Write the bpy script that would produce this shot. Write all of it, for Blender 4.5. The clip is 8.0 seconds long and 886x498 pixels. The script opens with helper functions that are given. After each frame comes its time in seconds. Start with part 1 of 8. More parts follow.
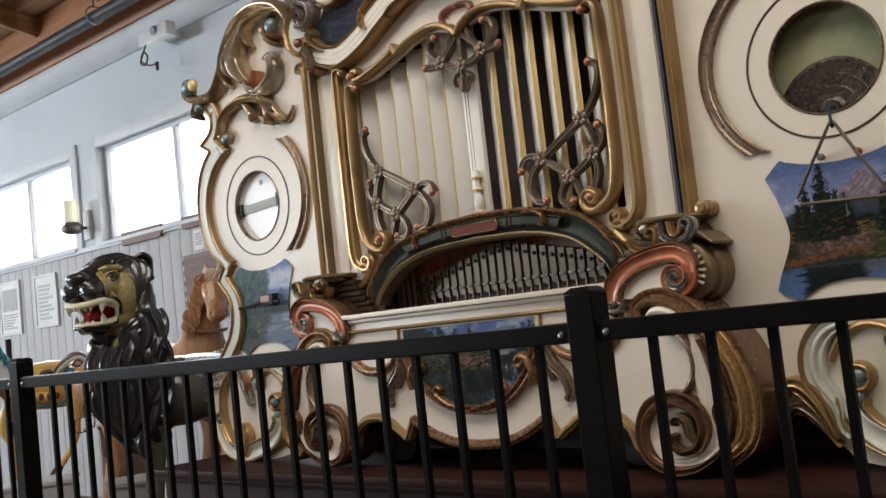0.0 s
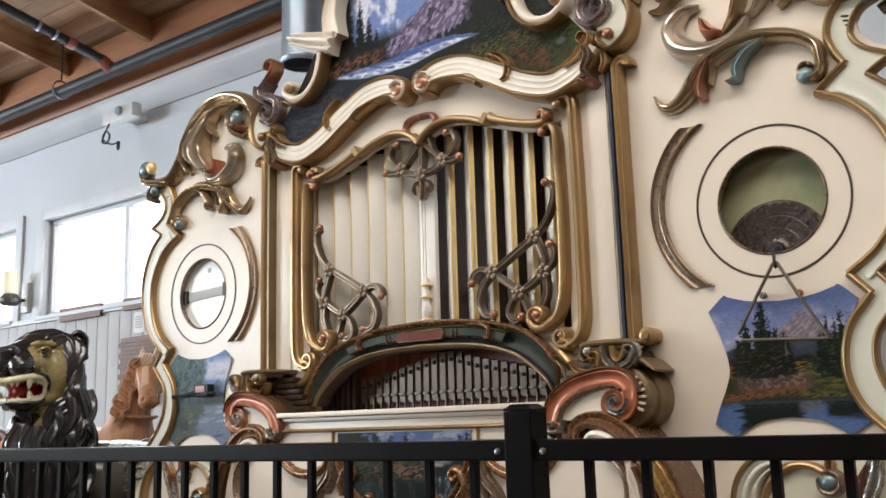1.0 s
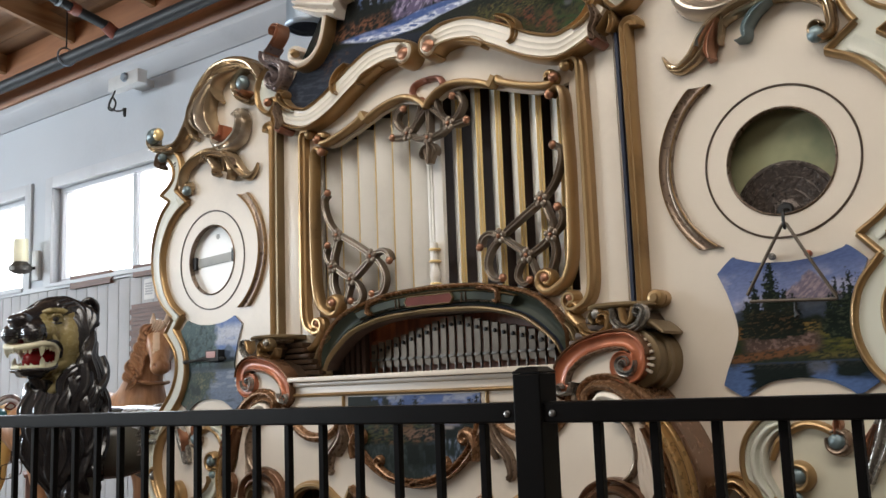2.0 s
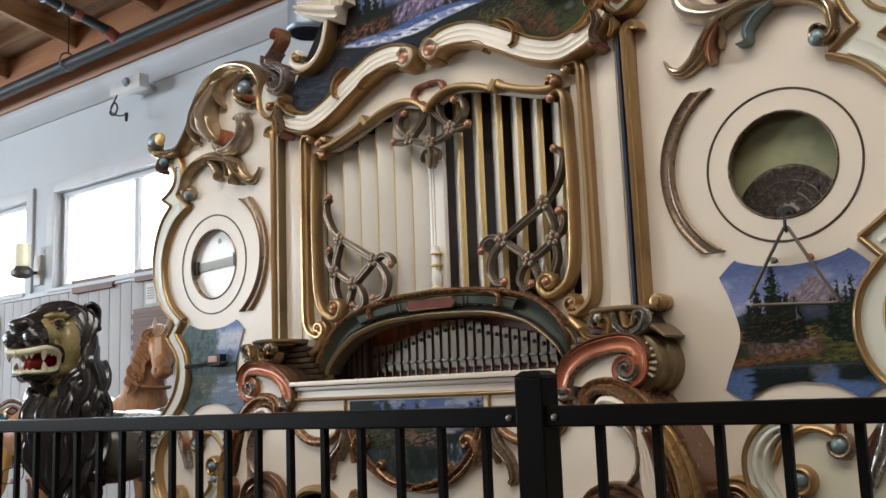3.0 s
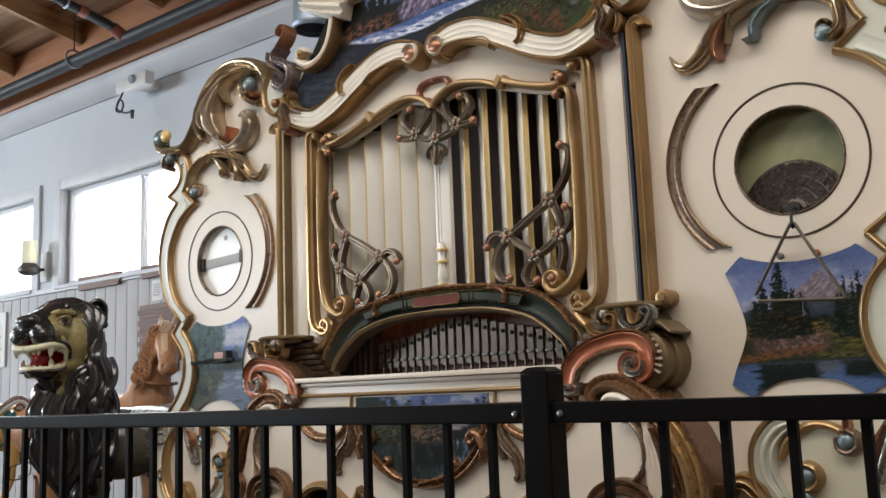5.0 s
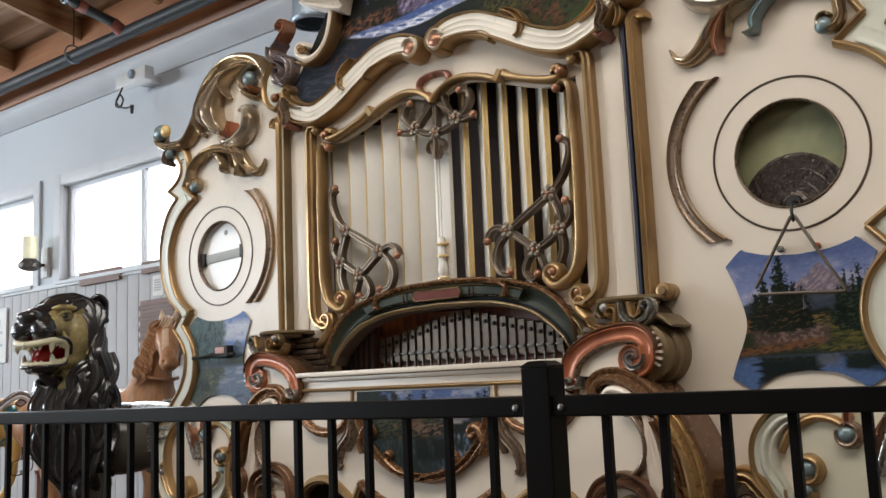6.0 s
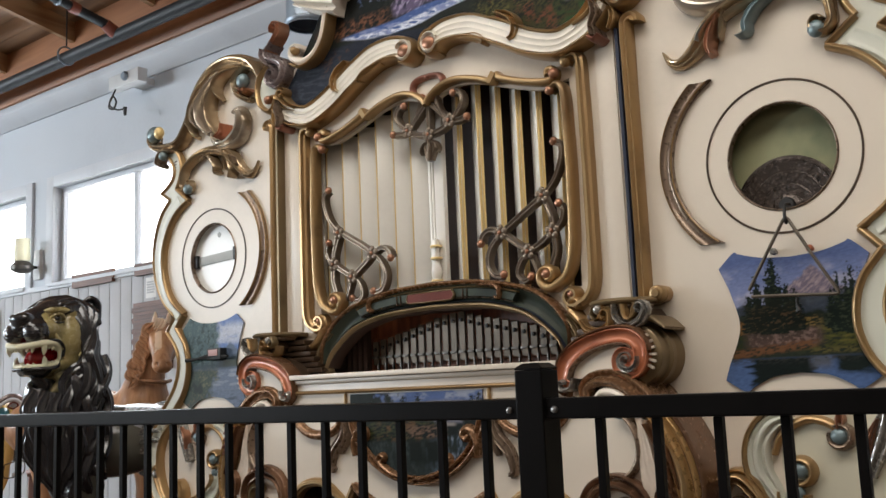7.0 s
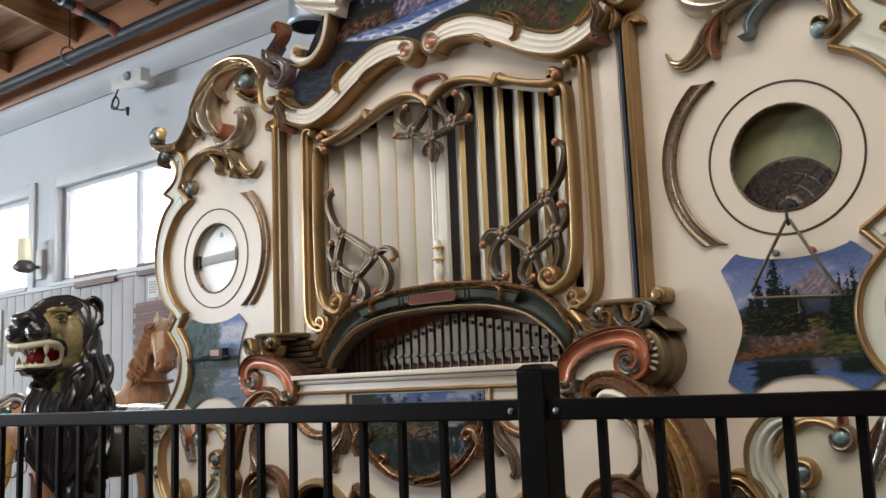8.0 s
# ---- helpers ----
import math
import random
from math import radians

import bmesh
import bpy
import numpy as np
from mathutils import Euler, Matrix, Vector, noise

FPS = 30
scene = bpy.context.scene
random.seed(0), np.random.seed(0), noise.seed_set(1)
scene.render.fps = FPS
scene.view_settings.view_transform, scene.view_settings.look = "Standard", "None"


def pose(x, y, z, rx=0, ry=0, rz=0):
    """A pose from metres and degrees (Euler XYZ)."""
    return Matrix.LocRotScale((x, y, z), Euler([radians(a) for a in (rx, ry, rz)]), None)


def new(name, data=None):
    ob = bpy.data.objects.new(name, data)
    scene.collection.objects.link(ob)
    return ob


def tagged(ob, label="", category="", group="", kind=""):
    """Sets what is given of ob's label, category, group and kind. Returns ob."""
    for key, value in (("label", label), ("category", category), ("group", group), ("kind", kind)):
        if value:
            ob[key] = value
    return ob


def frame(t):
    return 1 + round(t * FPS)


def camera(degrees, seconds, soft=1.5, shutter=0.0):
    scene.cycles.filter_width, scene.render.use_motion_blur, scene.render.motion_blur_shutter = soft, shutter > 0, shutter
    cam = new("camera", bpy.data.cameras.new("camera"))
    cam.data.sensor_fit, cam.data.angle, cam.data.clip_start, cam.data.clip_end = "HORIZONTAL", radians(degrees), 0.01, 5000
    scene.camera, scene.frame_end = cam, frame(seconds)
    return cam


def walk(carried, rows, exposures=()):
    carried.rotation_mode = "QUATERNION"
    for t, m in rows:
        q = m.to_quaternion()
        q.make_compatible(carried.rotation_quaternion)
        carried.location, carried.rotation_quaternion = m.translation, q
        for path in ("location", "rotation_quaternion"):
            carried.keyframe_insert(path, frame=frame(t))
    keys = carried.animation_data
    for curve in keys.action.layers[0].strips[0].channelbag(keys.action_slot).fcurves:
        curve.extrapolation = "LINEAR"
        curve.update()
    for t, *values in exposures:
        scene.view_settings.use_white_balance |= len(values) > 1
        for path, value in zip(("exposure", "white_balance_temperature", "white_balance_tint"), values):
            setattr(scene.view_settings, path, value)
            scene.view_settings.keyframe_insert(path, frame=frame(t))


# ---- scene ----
# ---------------------------------------------------------------- camera
cam = camera(49.77, 8.0, soft=1.5, shutter=0.4)
EYE = (1.897, -2.4, 1.10)
TURNS = [  # seconds, yaw, pitch, roll: the camera stays where it is and turns
    (0.0, 41.28, 4.37, 6.30), (0.5, 40.16, 3.22, 5.93), (0.6, 39.48, 3.58, 5.29), (0.7, 38.30, 4.60, 4.10),
    (0.8, 37.00, 6.69, 2.80), (0.9, 37.02, 9.30, 2.06), (1.0, 37.55, 10.52, 1.64), (1.5, 37.95, 8.77, 1.60),
    (1.7, 38.05, 8.33, 1.95), (3.0, 38.22, 8.63, 2.15), (3.5, 38.53, 8.80, 1.99), (4.0, 38.49, 8.39, 2.15),
    (4.5, 38.53, 8.54, 2.10), (6.0, 38.62, 8.08, 2.37), (6.5, 38.61, 8.22, 2.28), (7.0, 38.24, 8.20, 2.40),
    (7.5, 37.92, 7.93, 2.55), (8.0, 38.34, 8.25, 2.24)]
walk(cam, [(t, pose(*EYE, 90 + p, r, y)) for t, y, p, r in TURNS], exposures=[(0.0, 0.10), (0.5, 0.14), (1.0, 0.50), (1.5, 0.27), (3.0, 0.19), (8.0, 0.19)])

# ---------------------------------------------------------------- light
world = bpy.data.worlds.new("world")
scene.world = world
world.use_nodes = True
wn = world.node_tree.nodes
sky = wn.new("ShaderNodeTexSky")
sky.sky_type, sky.sun_disc = "NISHITA", False
sky.sun_elevation, sky.sun_rotation = radians(48), radians(200)
wn["Background"].inputs["Strength"].default_value = 0.15
world.node_tree.links.new(sky.outputs[0], wn["Background"].inputs["Color"])
sun = new("sun", bpy.data.lights.new("sun", "SUN"))
sun.data.energy, sun.data.angle, sun.data.color = 3.0, radians(0.5), (1.0, 0.95, 0.88)
sun.matrix_world = pose(0, 0, 10, 42, 0, 20)


def area_lamp(name, m, w, h, watts, colour):
    """A rectangular area lamp in the colour of daylight."""
    lamp = new(name, bpy.data.lights.new(name, "AREA"))
    lamp.data.shape, lamp.data.size, lamp.data.size_y = "RECTANGLE", w, h
    lamp.data.energy, lamp.data.color = watts, colour
    lamp.matrix_world = m
    return lamp


# front: window wall of the hall behind the camera; west, gable and roof: unseen fill lamps, added; rear: the row of
# high windows behind the organ
area_lamp("daylight_front", pose(4.2, -8.85, 3.55, 90, 0, 0), 6.6, 1.5, 60, (1.0, 0.88, 0.75))
# added fills: the walls behind these two lamps have no openings
area_lamp("fill_west", pose(-10.4, -8.85, 3.0, 90, 0, 0), 4.4, 1.7, 640, (0.82, 0.92, 1.0))
area_lamp("fill_gable", pose(-12.85, -4.0, 3.0, 90, 0, -90), 6.0, 1.8, 420, (0.82, 0.92, 1.0))
# overhead fill, added to light the facade's top more than its foot
area_lamp("fill_roof", pose(0.8, -2.6, 4.50, 0, 0, 0), 6.4, 1.8, 195, (1.0, 0.94, 0.87))
for i in range(4):
    area_lamp("daylight_rear", pose(-4.1 - 2.3 * i, 1.57, 2.40, 90, 0, 180), 1.6, 0.66, 30, (0.86, 0.94, 1.0))


# ---------------------------------------------------------------- materials
def material(name, colour, rough=0.5, metal=0.0, vary=0.12, scale=6.0, bump=0.15, fine=60.0, stain=None, coat=0.0, spec=0.5):
    """A painted or bare surface: broad tone drift, fine grain, roughness wear and relief, in metres."""
    m = bpy.data.materials.new(name)
    m.use_nodes = True
    nt = m.node_tree
    n, l = nt.nodes, nt.links
    b = n["Principled BSDF"]
    co = n.new("ShaderNodeTexCoord")
    geo = n.new("ShaderNodeObjectInfo")
    add = n.new("ShaderNodeVectorMath")
    l.new(co.outputs["Object"], add.inputs[0])
    l.new(geo.outputs["Random"], add.inputs[1])
    big = n.new("ShaderNodeTexNoise")
    big.inputs["Scale"].default_value, big.inputs["Detail"].default_value = scale, 2.5
    small = n.new("ShaderNodeTexNoise")
    small.inputs["Scale"].default_value, small.inputs["Detail"].default_value = fine, 4
    for t in (big, small):
        l.new(add.outputs[0], t.inputs["Vector"])
    ramp = n.new("ShaderNodeValToRGB")
    dark = stain or tuple(c * (1 - 2.2 * vary) for c in colour)
    lite = tuple(min(1, c * (1 + vary)) for c in colour)
    ramp.color_ramp.elements[0].position, ramp.color_ramp.elements[1].position = 0.30, 0.70
    ramp.color_ramp.elements[0].color, ramp.color_ramp.elements[1].color = (*dark, 1), (*lite, 1)
    mid = ramp.color_ramp.elements.new(0.45)
    mid.color = (*colour, 1)
    mix = n.new("ShaderNodeMix")
    mix.inputs["Factor"].default_value = 0.15
    l.new(big.outputs["Fac"], mix.inputs["A"])
    l.new(small.outputs["Fac"], mix.inputs["B"])
    l.new(mix.outputs["Result"], ramp.inputs["Fac"])
    l.new(ramp.outputs["Color"], b.inputs["Base Color"])
    rr = n.new("ShaderNodeMapRange")
    rr.inputs["To Min"].default_value, rr.inputs["To Max"].default_value = max(0.04, rough - 0.04), min(1, rough + 0.04)
    l.new(small.outputs["Fac"], rr.inputs["Value"])
    l.new(rr.outputs["Result"], b.inputs["Roughness"])
    b.inputs["Metallic"].default_value = metal
    b.inputs["Specular IOR Level"].default_value = spec
    b.inputs["Coat Weight"].default_value = coat
    b.inputs["Coat Roughness"].default_value = 0.15
    bp = n.new("ShaderNodeBump")
    bp.inputs["Strength"].default_value, bp.inputs["Distance"].default_value = bump, 0.004
    l.new(small.outputs["Fac"], bp.inputs["Height"])
    l.new(bp.outputs["Normal"], b.inputs["Normal"])
    return m


def wood(name, colour, dark, scale, rough=0.5, along=0):
    """Timber with grain along one axis."""
    m = bpy.data.materials.new(name)
    m.use_nodes = True
    n, l = m.node_tree.nodes, m.node_tree.links
    b = n["Principled BSDF"]
    co = n.new("ShaderNodeTexCoord")
    oi = n.new("ShaderNodeObjectInfo")
    mp = n.new("ShaderNodeMapping")
    s = [scale * 12] * 3
    s[along] = scale
    mp.inputs["Scale"].default_value = s
    l.new(co.outputs["Object"], mp.inputs["Vector"])
    sh = n.new("ShaderNodeVectorMath")
    sh.operation = "MULTIPLY_ADD"
    sh.inputs[1].default_value = (37, 19, 53)
    l.new(oi.outputs["Random"], sh.inputs[0])
    l.new(mp.outputs[0], sh.inputs[2])
    t = n.new("ShaderNodeTexNoise")
    t.inputs["Scale"].default_value, t.inputs["Detail"].default_value, t.inputs["Distortion"].default_value = 1.0, 6, 0.6
    l.new(sh.outputs[0], t.inputs["Vector"])
    r = n.new("ShaderNodeValToRGB")
    r.color_ramp.elements[0].position, r.color_ramp.elements[1].position = 0.32, 0.68
    r.color_ramp.elements[0].color, r.color_ramp.elements[1].color = (*dark, 1), (*colour, 1)
    l.new(t.outputs["Fac"], r.inputs["Fac"])
    hs = n.new("ShaderNodeHueSaturation")
    mr = n.new("ShaderNodeMapRange")
    mr.inputs["To Min"].default_value, mr.inputs["To Max"].default_value = 0.75, 1.2
    gi = n.new("ShaderNodeNewGeometry")
    l.new(gi.outputs["Random Per Island"], mr.inputs["Value"])
    l.new(mr.outputs["Result"], hs.inputs["Value"])
    l.new(r.outputs["Color"], hs.inputs["Color"])
    l.new(hs.outputs["Color"], b.inputs["Base Color"])
    b.inputs["Roughness"].default_value = rough
    bp = n.new("ShaderNodeBump")
    bp.inputs["Strength"].default_value, bp.inputs["Distance"].default_value = 0.3, 0.004
    l.new(t.outputs["Fac"], bp.inputs["Height"])
    l.new(bp.outputs["Normal"], b.inputs["Normal"])
    return m


def paint_by_colour(name, rough):
    """Oil paint whose pigments are laid per corner of the canvas mesh."""
    m = bpy.data.materials.new(name)
    m.use_nodes = True
    n, l = m.node_tree.nodes, m.node_tree.links
    b = n["Principled BSDF"]
    a = n.new("ShaderNodeAttribute")
    a.attribute_name = "pigment"
    l.new(a.outputs["Color"], b.inputs["Base Color"])
    b.inputs["Roughness"].default_value, b.inputs["Specular IOR Level"].default_value = rough, 0.10
    co = n.new("ShaderNodeTexCoord")
    t = n.new("ShaderNodeTexNoise")
    t.inputs["Scale"].default_value, t.inputs["Detail"].default_value = 140, 3
    l.new(co.outputs["Object"], t.inputs["Vector"])
    bp = n.new("ShaderNodeBump")
    bp.inputs["Strength"].default_value, bp.inputs["Distance"].default_value = 0.06, 0.001
    l.new(t.outputs["Fac"], bp.inputs["Height"])
    l.new(bp.outputs["Normal"], b.inputs["Normal"])
    return m


def emission(name, colour, strength):
    m = bpy.data.materials.new(name)
    m.use_nodes = True
    b = m.node_tree.nodes["Principled BSDF"]
    b.inputs["Base Color"].default_value = (*colour, 1)
    b.inputs["Emission Color"].default_value = (*colour, 1)
    b.inputs["Emission Strength"].default_value = strength
    return m


CREAM = material("cream_paint", (0.69, 0.61, 0.508), 0.36, 0, 0.05, 2.5, 0.06, 45)
PALE = material("pale_green_cream_paint", (0.60, 0.60, 0.51), 0.36, 0, 0.06, 4, 0.06, 45)
FOOT_CREAM = material("greenish_cream_paint", (0.58, 0.545, 0.42), 0.38, 0, 0.06, 4, 0.06, 45)
IVORY = material("ivory_paint", (0.75, 0.675, 0.575), 0.34, 0, 0.05, 4, 0.06, 45)
BOWCREAM = material("warm_grey_cream_paint", (0.74, 0.68, 0.575), 0.36, 0, 0.06, 4, 0.06, 45)
PLUM = material("plum_pewter_paint", (0.22, 0.175, 0.17), 0.28, 0.4, 0.12, 9, 0.02, 70, coat=0.5)
PEARL = material("pearl_rose_paint", (0.66, 0.56, 0.46), 0.30, 0.1, 0.12, 9, 0.06, 60)
GOLD = material("antique_gold_paint", (0.375, 0.245, 0.116), 0.33, 0.62, 0.08, 5, 0.0, 70, stain=(0.225, 0.145, 0.072))
BRIGHT = material("bright_gold_paint", (0.80, 0.60, 0.27), 0.30, 0.2, 0.05, 12, 0.04, 60)
BRONZE = material("dark_bronze_paint", (0.22, 0.160, 0.115), 0.28, 0.50, 0.10, 7, 0.01, 70, stain=(0.16, 0.11, 0.078))
PEWTER = material("pewter_paint", (0.30, 0.285, 0.26), 0.27, 0.55, 0.15, 10, 0.01, 70)
COPPER = material("copper_red_paint", (0.38, 0.125, 0.058), 0.34, 0.2, 0.2, 14, 0.06, 60, stain=(0.24, 0.075, 0.035), coat=0.3)
ROSE = material("rose_bronze_paint", (0.30, 0.13, 0.09), 0.36, 0.45, 0.2, 10, 0.2, 60)
STEEL_BLUE = material("steel_blue_paint", (0.17, 0.225, 0.24), 0.34, 0.35, 0.15, 10, 0.15, 60)
NAVY = material("navy_paint", (0.02, 0.025, 0.045), 0.35, 0.0, 0.15, 10, 0.1, 60)
GREEN = material("dark_green_paint", (0.046, 0.056, 0.042), 0.45, 0.0, 0.2, 8, 0.06, 60, spec=0.2)
RED_PLAQUE = material("dull_red_paint", (0.13, 0.030, 0.020), 0.55, 0.0, 0.15, 10, 0.1, 60, spec=0.2)
BROWN_BOX = wood("brown_case_wood", (0.28, 0.10, 0.045), (0.11, 0.036, 0.018), 3, 0.45, 2)
# dark brown that carries the shade of the hollows in its colour
DARK_IN = material("dark_brown_for_shade", (0.035, 0.018, 0.012), 0.7, 0, 0.2, 5, 0.1, 50)
STEEL = material("brushed_steel", (0.130, 0.106, 0.082), 0.42, 0.6, 0.12, 18, 0.15, 120)
DULL_STEEL = material("dull_steel", (0.13, 0.12, 0.11), 0.45, 0.85, 0.2, 20, 0.15, 120)
BASE_WOOD = material("maroon_base_paint", (0.032, 0.0125, 0.010), 0.5, 0, 0.15, 5, 0.06, 50, spec=0.10)
BLACK = material("black_powder_coat", (0.0060, 0.0055, 0.0055), 0.30, 0, 0.1, 10, 0.02, 220, spec=0.08)
BOLT = material("zinc_bolt", (0.28, 0.27, 0.26), 0.35, 0.9, 0.1, 60, 0.1, 200)
DRUM = material("white_drumhead", (0.90, 0.91, 0.90), 0.35, 0, 0.02, 5, 0.05, 50)
HIDE = material("greenish_drum_hide", (0.27, 0.27, 0.15), 0.4, 0, 0.2, 7, 0.08, 40, stain=(0.16, 0.18, 0.10))
CYMBAL = material("tarnished_cymbal_brass", (0.066, 0.052, 0.044), 0.27, 0.6, 0.30, 55, 0.75, 95)
GREY_BAND = material("grey_strap", (0.42, 0.44, 0.43), 0.6, 0, 0.05, 10, 0.1, 80)
DULL_GOLD = material("dull_gold_paint", (0.20, 0.145, 0.078), 0.42, 0.55, 0.15, 9, 0.08, 70)
COPPER_GOLD = material("brown_copper_paint", (0.21, 0.112, 0.056), 0.27, 0.5, 0.10, 7, 0.01, 70, stain=(0.145, 0.072, 0.036))
ACANTHUS = material("antique_bronze_gold_paint", (0.40, 0.30, 0.19), 0.22, 0.68, 0.12, 6, 0.01, 70, stain=(0.25, 0.17, 0.10))
PEWTER_GOLD = material("pewter_over_gold_paint", (0.46, 0.40, 0.33), 0.22, 0.55, 0.16, 8, 0.01, 70, stain=(0.20, 0.15, 0.10))
LEG_BROWN = material("red_brown_bronze_paint", (0.165, 0.085, 0.046), 0.26, 0.45, 0.15, 9, 0.01, 70, stain=(0.080, 0.040, 0.024))
LEG_GOLD = material("streaked_brown_gold_paint", (0.36, 0.215, 0.082), 0.28, 0.55, 0.2, 7, 0.01, 70, stain=(0.25, 0.14, 0.055))
UMBER = material("umber_bronze_paint", (0.060, 0.036, 0.021), 0.45, 0.25, 0.2, 10, 0.12, 60)
OLD_COPPER = material("antique_copper_paint", (0.34, 0.165, 0.098), 0.32, 0.55, 0.2, 12, 0.12, 60)
CANVAS = paint_by_colour("landscape_oil_paint", 0.38)
WALL = material("white_wall_paint", (0.52, 0.555, 0.60), 0.6, 0, 0.04, 1.2, 0.1, 40)
BOARD = material("grey_white_boards", (0.44, 0.435, 0.445), 0.6, 0, 0.06, 2, 0.12, 40)
TRIM = material("white_trim_paint", (0.58, 0.60, 0.635), 0.5, 0, 0.04, 2, 0.1, 40)
PLANKS = wood("ceiling_plank_wood", (0.34, 0.185, 0.085), (0.19, 0.095, 0.042), 0.9, 0.55, 0)
BEAM = wood("rafter_wood", (0.50, 0.30, 0.15), (0.27, 0.135, 0.06), 0.9, 0.55, 1)
FASCIA = wood("stained_beam_wood", (0.44, 0.19, 0.08), (0.26, 0.10, 0.04), 0.9, 0.5, 0)
PIPE = material("grey_iron_pipe", (0.018, 0.021, 0.025), 0.5, 0.0, 0.2, 5, 0.2, 60, spec=0.3)
RED_PIPE = material("red_primer_fitting", (0.20, 0.06, 0.04), 0.5, 0.1, 0.2, 20, 0.2, 60)
GALV = material("galvanised_duct", (0.30, 0.36, 0.43), 0.36, 0.6, 0.08, 4, 0.05, 50)
# brown chosen so the floor throws warm light on the lower facade
FLOOR = material("warm_bounce_floor", (0.085, 0.060, 0.040), 0.55, 0, 0.12, 1.5, 0.15, 40)
GREY_PLASTIC = material("grey_white_plastic", (0.60, 0.60, 0.60), 0.45, 0, 0.03, 8, 0.05, 60)
CABLE = material("black_rubber", (0.012, 0.012, 0.012), 0.5, 0, 0.1, 10, 0.1, 60)
PLAQUE_WOOD = wood("dark_plaque_wood", (0.17, 0.075, 0.045), (0.08, 0.03, 0.018), 4, 0.55, 0)
PAPER = material("paper", (0.72, 0.71, 0.69), 0.6, 0, 0.05, 6, 0.05, 60)
INK = material("grey_ink", (0.38, 0.38, 0.39), 0.6, 0, 0.1, 20, 0.05, 60)
PINK = material("pink_label", (0.55, 0.32, 0.30), 0.5, 0, 0.05, 20, 0.05, 60)
SKY_GLOW = emission("overcast_daylight", (1.0, 1.0, 1.0), 3.2)
LION_BLACK = material("black_lacquer", (0.016, 0.015, 0.017), 0.25, 0, 0.2, 20, 0.05, 60, coat=0.6, spec=0.7)
LION_GOLD = material("dull_gold_lacquer", (0.35, 0.285, 0.13), 0.27, 0.05, 0.2, 17, 0.1, 60, stain=(0.10, 0.078, 0.040), coat=0.3)
TEETH = material("ivory_teeth", (0.70, 0.66, 0.48), 0.35, 0, 0.1, 20, 0.1, 60)
MOUTH = material("red_mouth_lacquer", (0.30, 0.008, 0.012), 0.25, 0, 0.2, 20, 0.1, 60, coat=0.4)
LION_BODY = material("grey_green_lacquer", (0.095, 0.090, 0.072), 0.25, 0, 0.2, 8, 0.15, 60, coat=0.4)
SILVER = material("silver_leaf_saddle", (0.72, 0.74, 0.77), 0.28, 0.45, 0.08, 8, 0.1, 60)
HORSE_WOOD = wood("carved_horse_wood", (0.47, 0.245, 0.125), (0.30, 0.14, 0.065), 3, 0.35, 2)
HORSE_PALE = material("pale_horse_hair", (0.66, 0.48, 0.34), 0.4, 0, 0.15, 20, 0.15, 60)
YELLOW = material("yellow_ochre_lacquer", (0.62, 0.40, 0.13), 0.32, 0, 0.12, 8, 0.1, 60)
SHADE = material("pale_yellow_shade", (0.82, 0.76, 0.54), 0.5, 0, 0.08, 8, 0.05, 60)
TEAL = material("teal_lacquer", (0.03, 0.16, 0.19), 0.3, 0, 0.15, 8, 0.1, 60)
# pink-brown of a bench with its shadow put into the colour
MAUVE = material("dusty_pink_shaded_bench", (0.30, 0.185, 0.165), 0.5, 0, 0.12, 6, 0.1, 40)
HALL_WOOD = wood("dark_hall_boards", (0.17, 0.145, 0.12), (0.10, 0.085, 0.07), 0.8, 0.6, 2)


# ---------------------------------------------------------------- shape tools
import itertools


def bm_object(name, bm, mat, smooth=True):
    me = bpy.data.meshes.new(name)
    bmesh.ops.recalc_face_normals(bm, faces=bm.faces)
    bm.to_mesh(me)
    bm.free()
    for m in (mat if isinstance(mat, (list, tuple)) else [mat]):
        me.materials.append(m)
    if smooth:
        me.shade_smooth()
        me.set_sharp_from_angle(angle=radians(38))
    return new(name, me)


def part(name, bm, mat, parent, label="", smooth=True):
    ob = bm_object(name, bm, mat, smooth)
    ob.parent = parent
    if label:
        ob["label"] = label
    return ob


def thing(name, label, category, at=(0, 0, 0), group="", kind=""):
    ob = new(name)
    ob.location = at
    ob.empty_display_size = 0.05
    return tagged(ob, label, category, group, kind)


def setting(name, bm, mat, label, category, smooth=False):
    return tagged(bm_object(name, bm, mat, smooth), label, category, kind="structure")


def box(bm, x0, x1, y0, y1, z0, z1, bevel=0.0, mi=0):
    vs = [bm.verts.new((x, y, z)) for x in (x0, x1) for y in (y0, y1) for z in (z0, z1)]
    fs = [bm.faces.new([vs[i] for i in f]) for f in ((0, 1, 3, 2), (4, 6, 7, 5), (0, 4, 5, 1), (2, 3, 7, 6), (0, 2, 6, 4), (1, 5, 7, 3))]
    for f in fs:
        f.material_index = mi
    if bevel:
        es = {e for f in fs for e in f.edges}
        bmesh.ops.bevel(bm, geom=list(es), offset=bevel, segments=2, affect="EDGES", profile=0.6)
    return fs


def new_box(*a, **k):
    bm = bmesh.new()
    box(bm, *a, **k)
    return bm


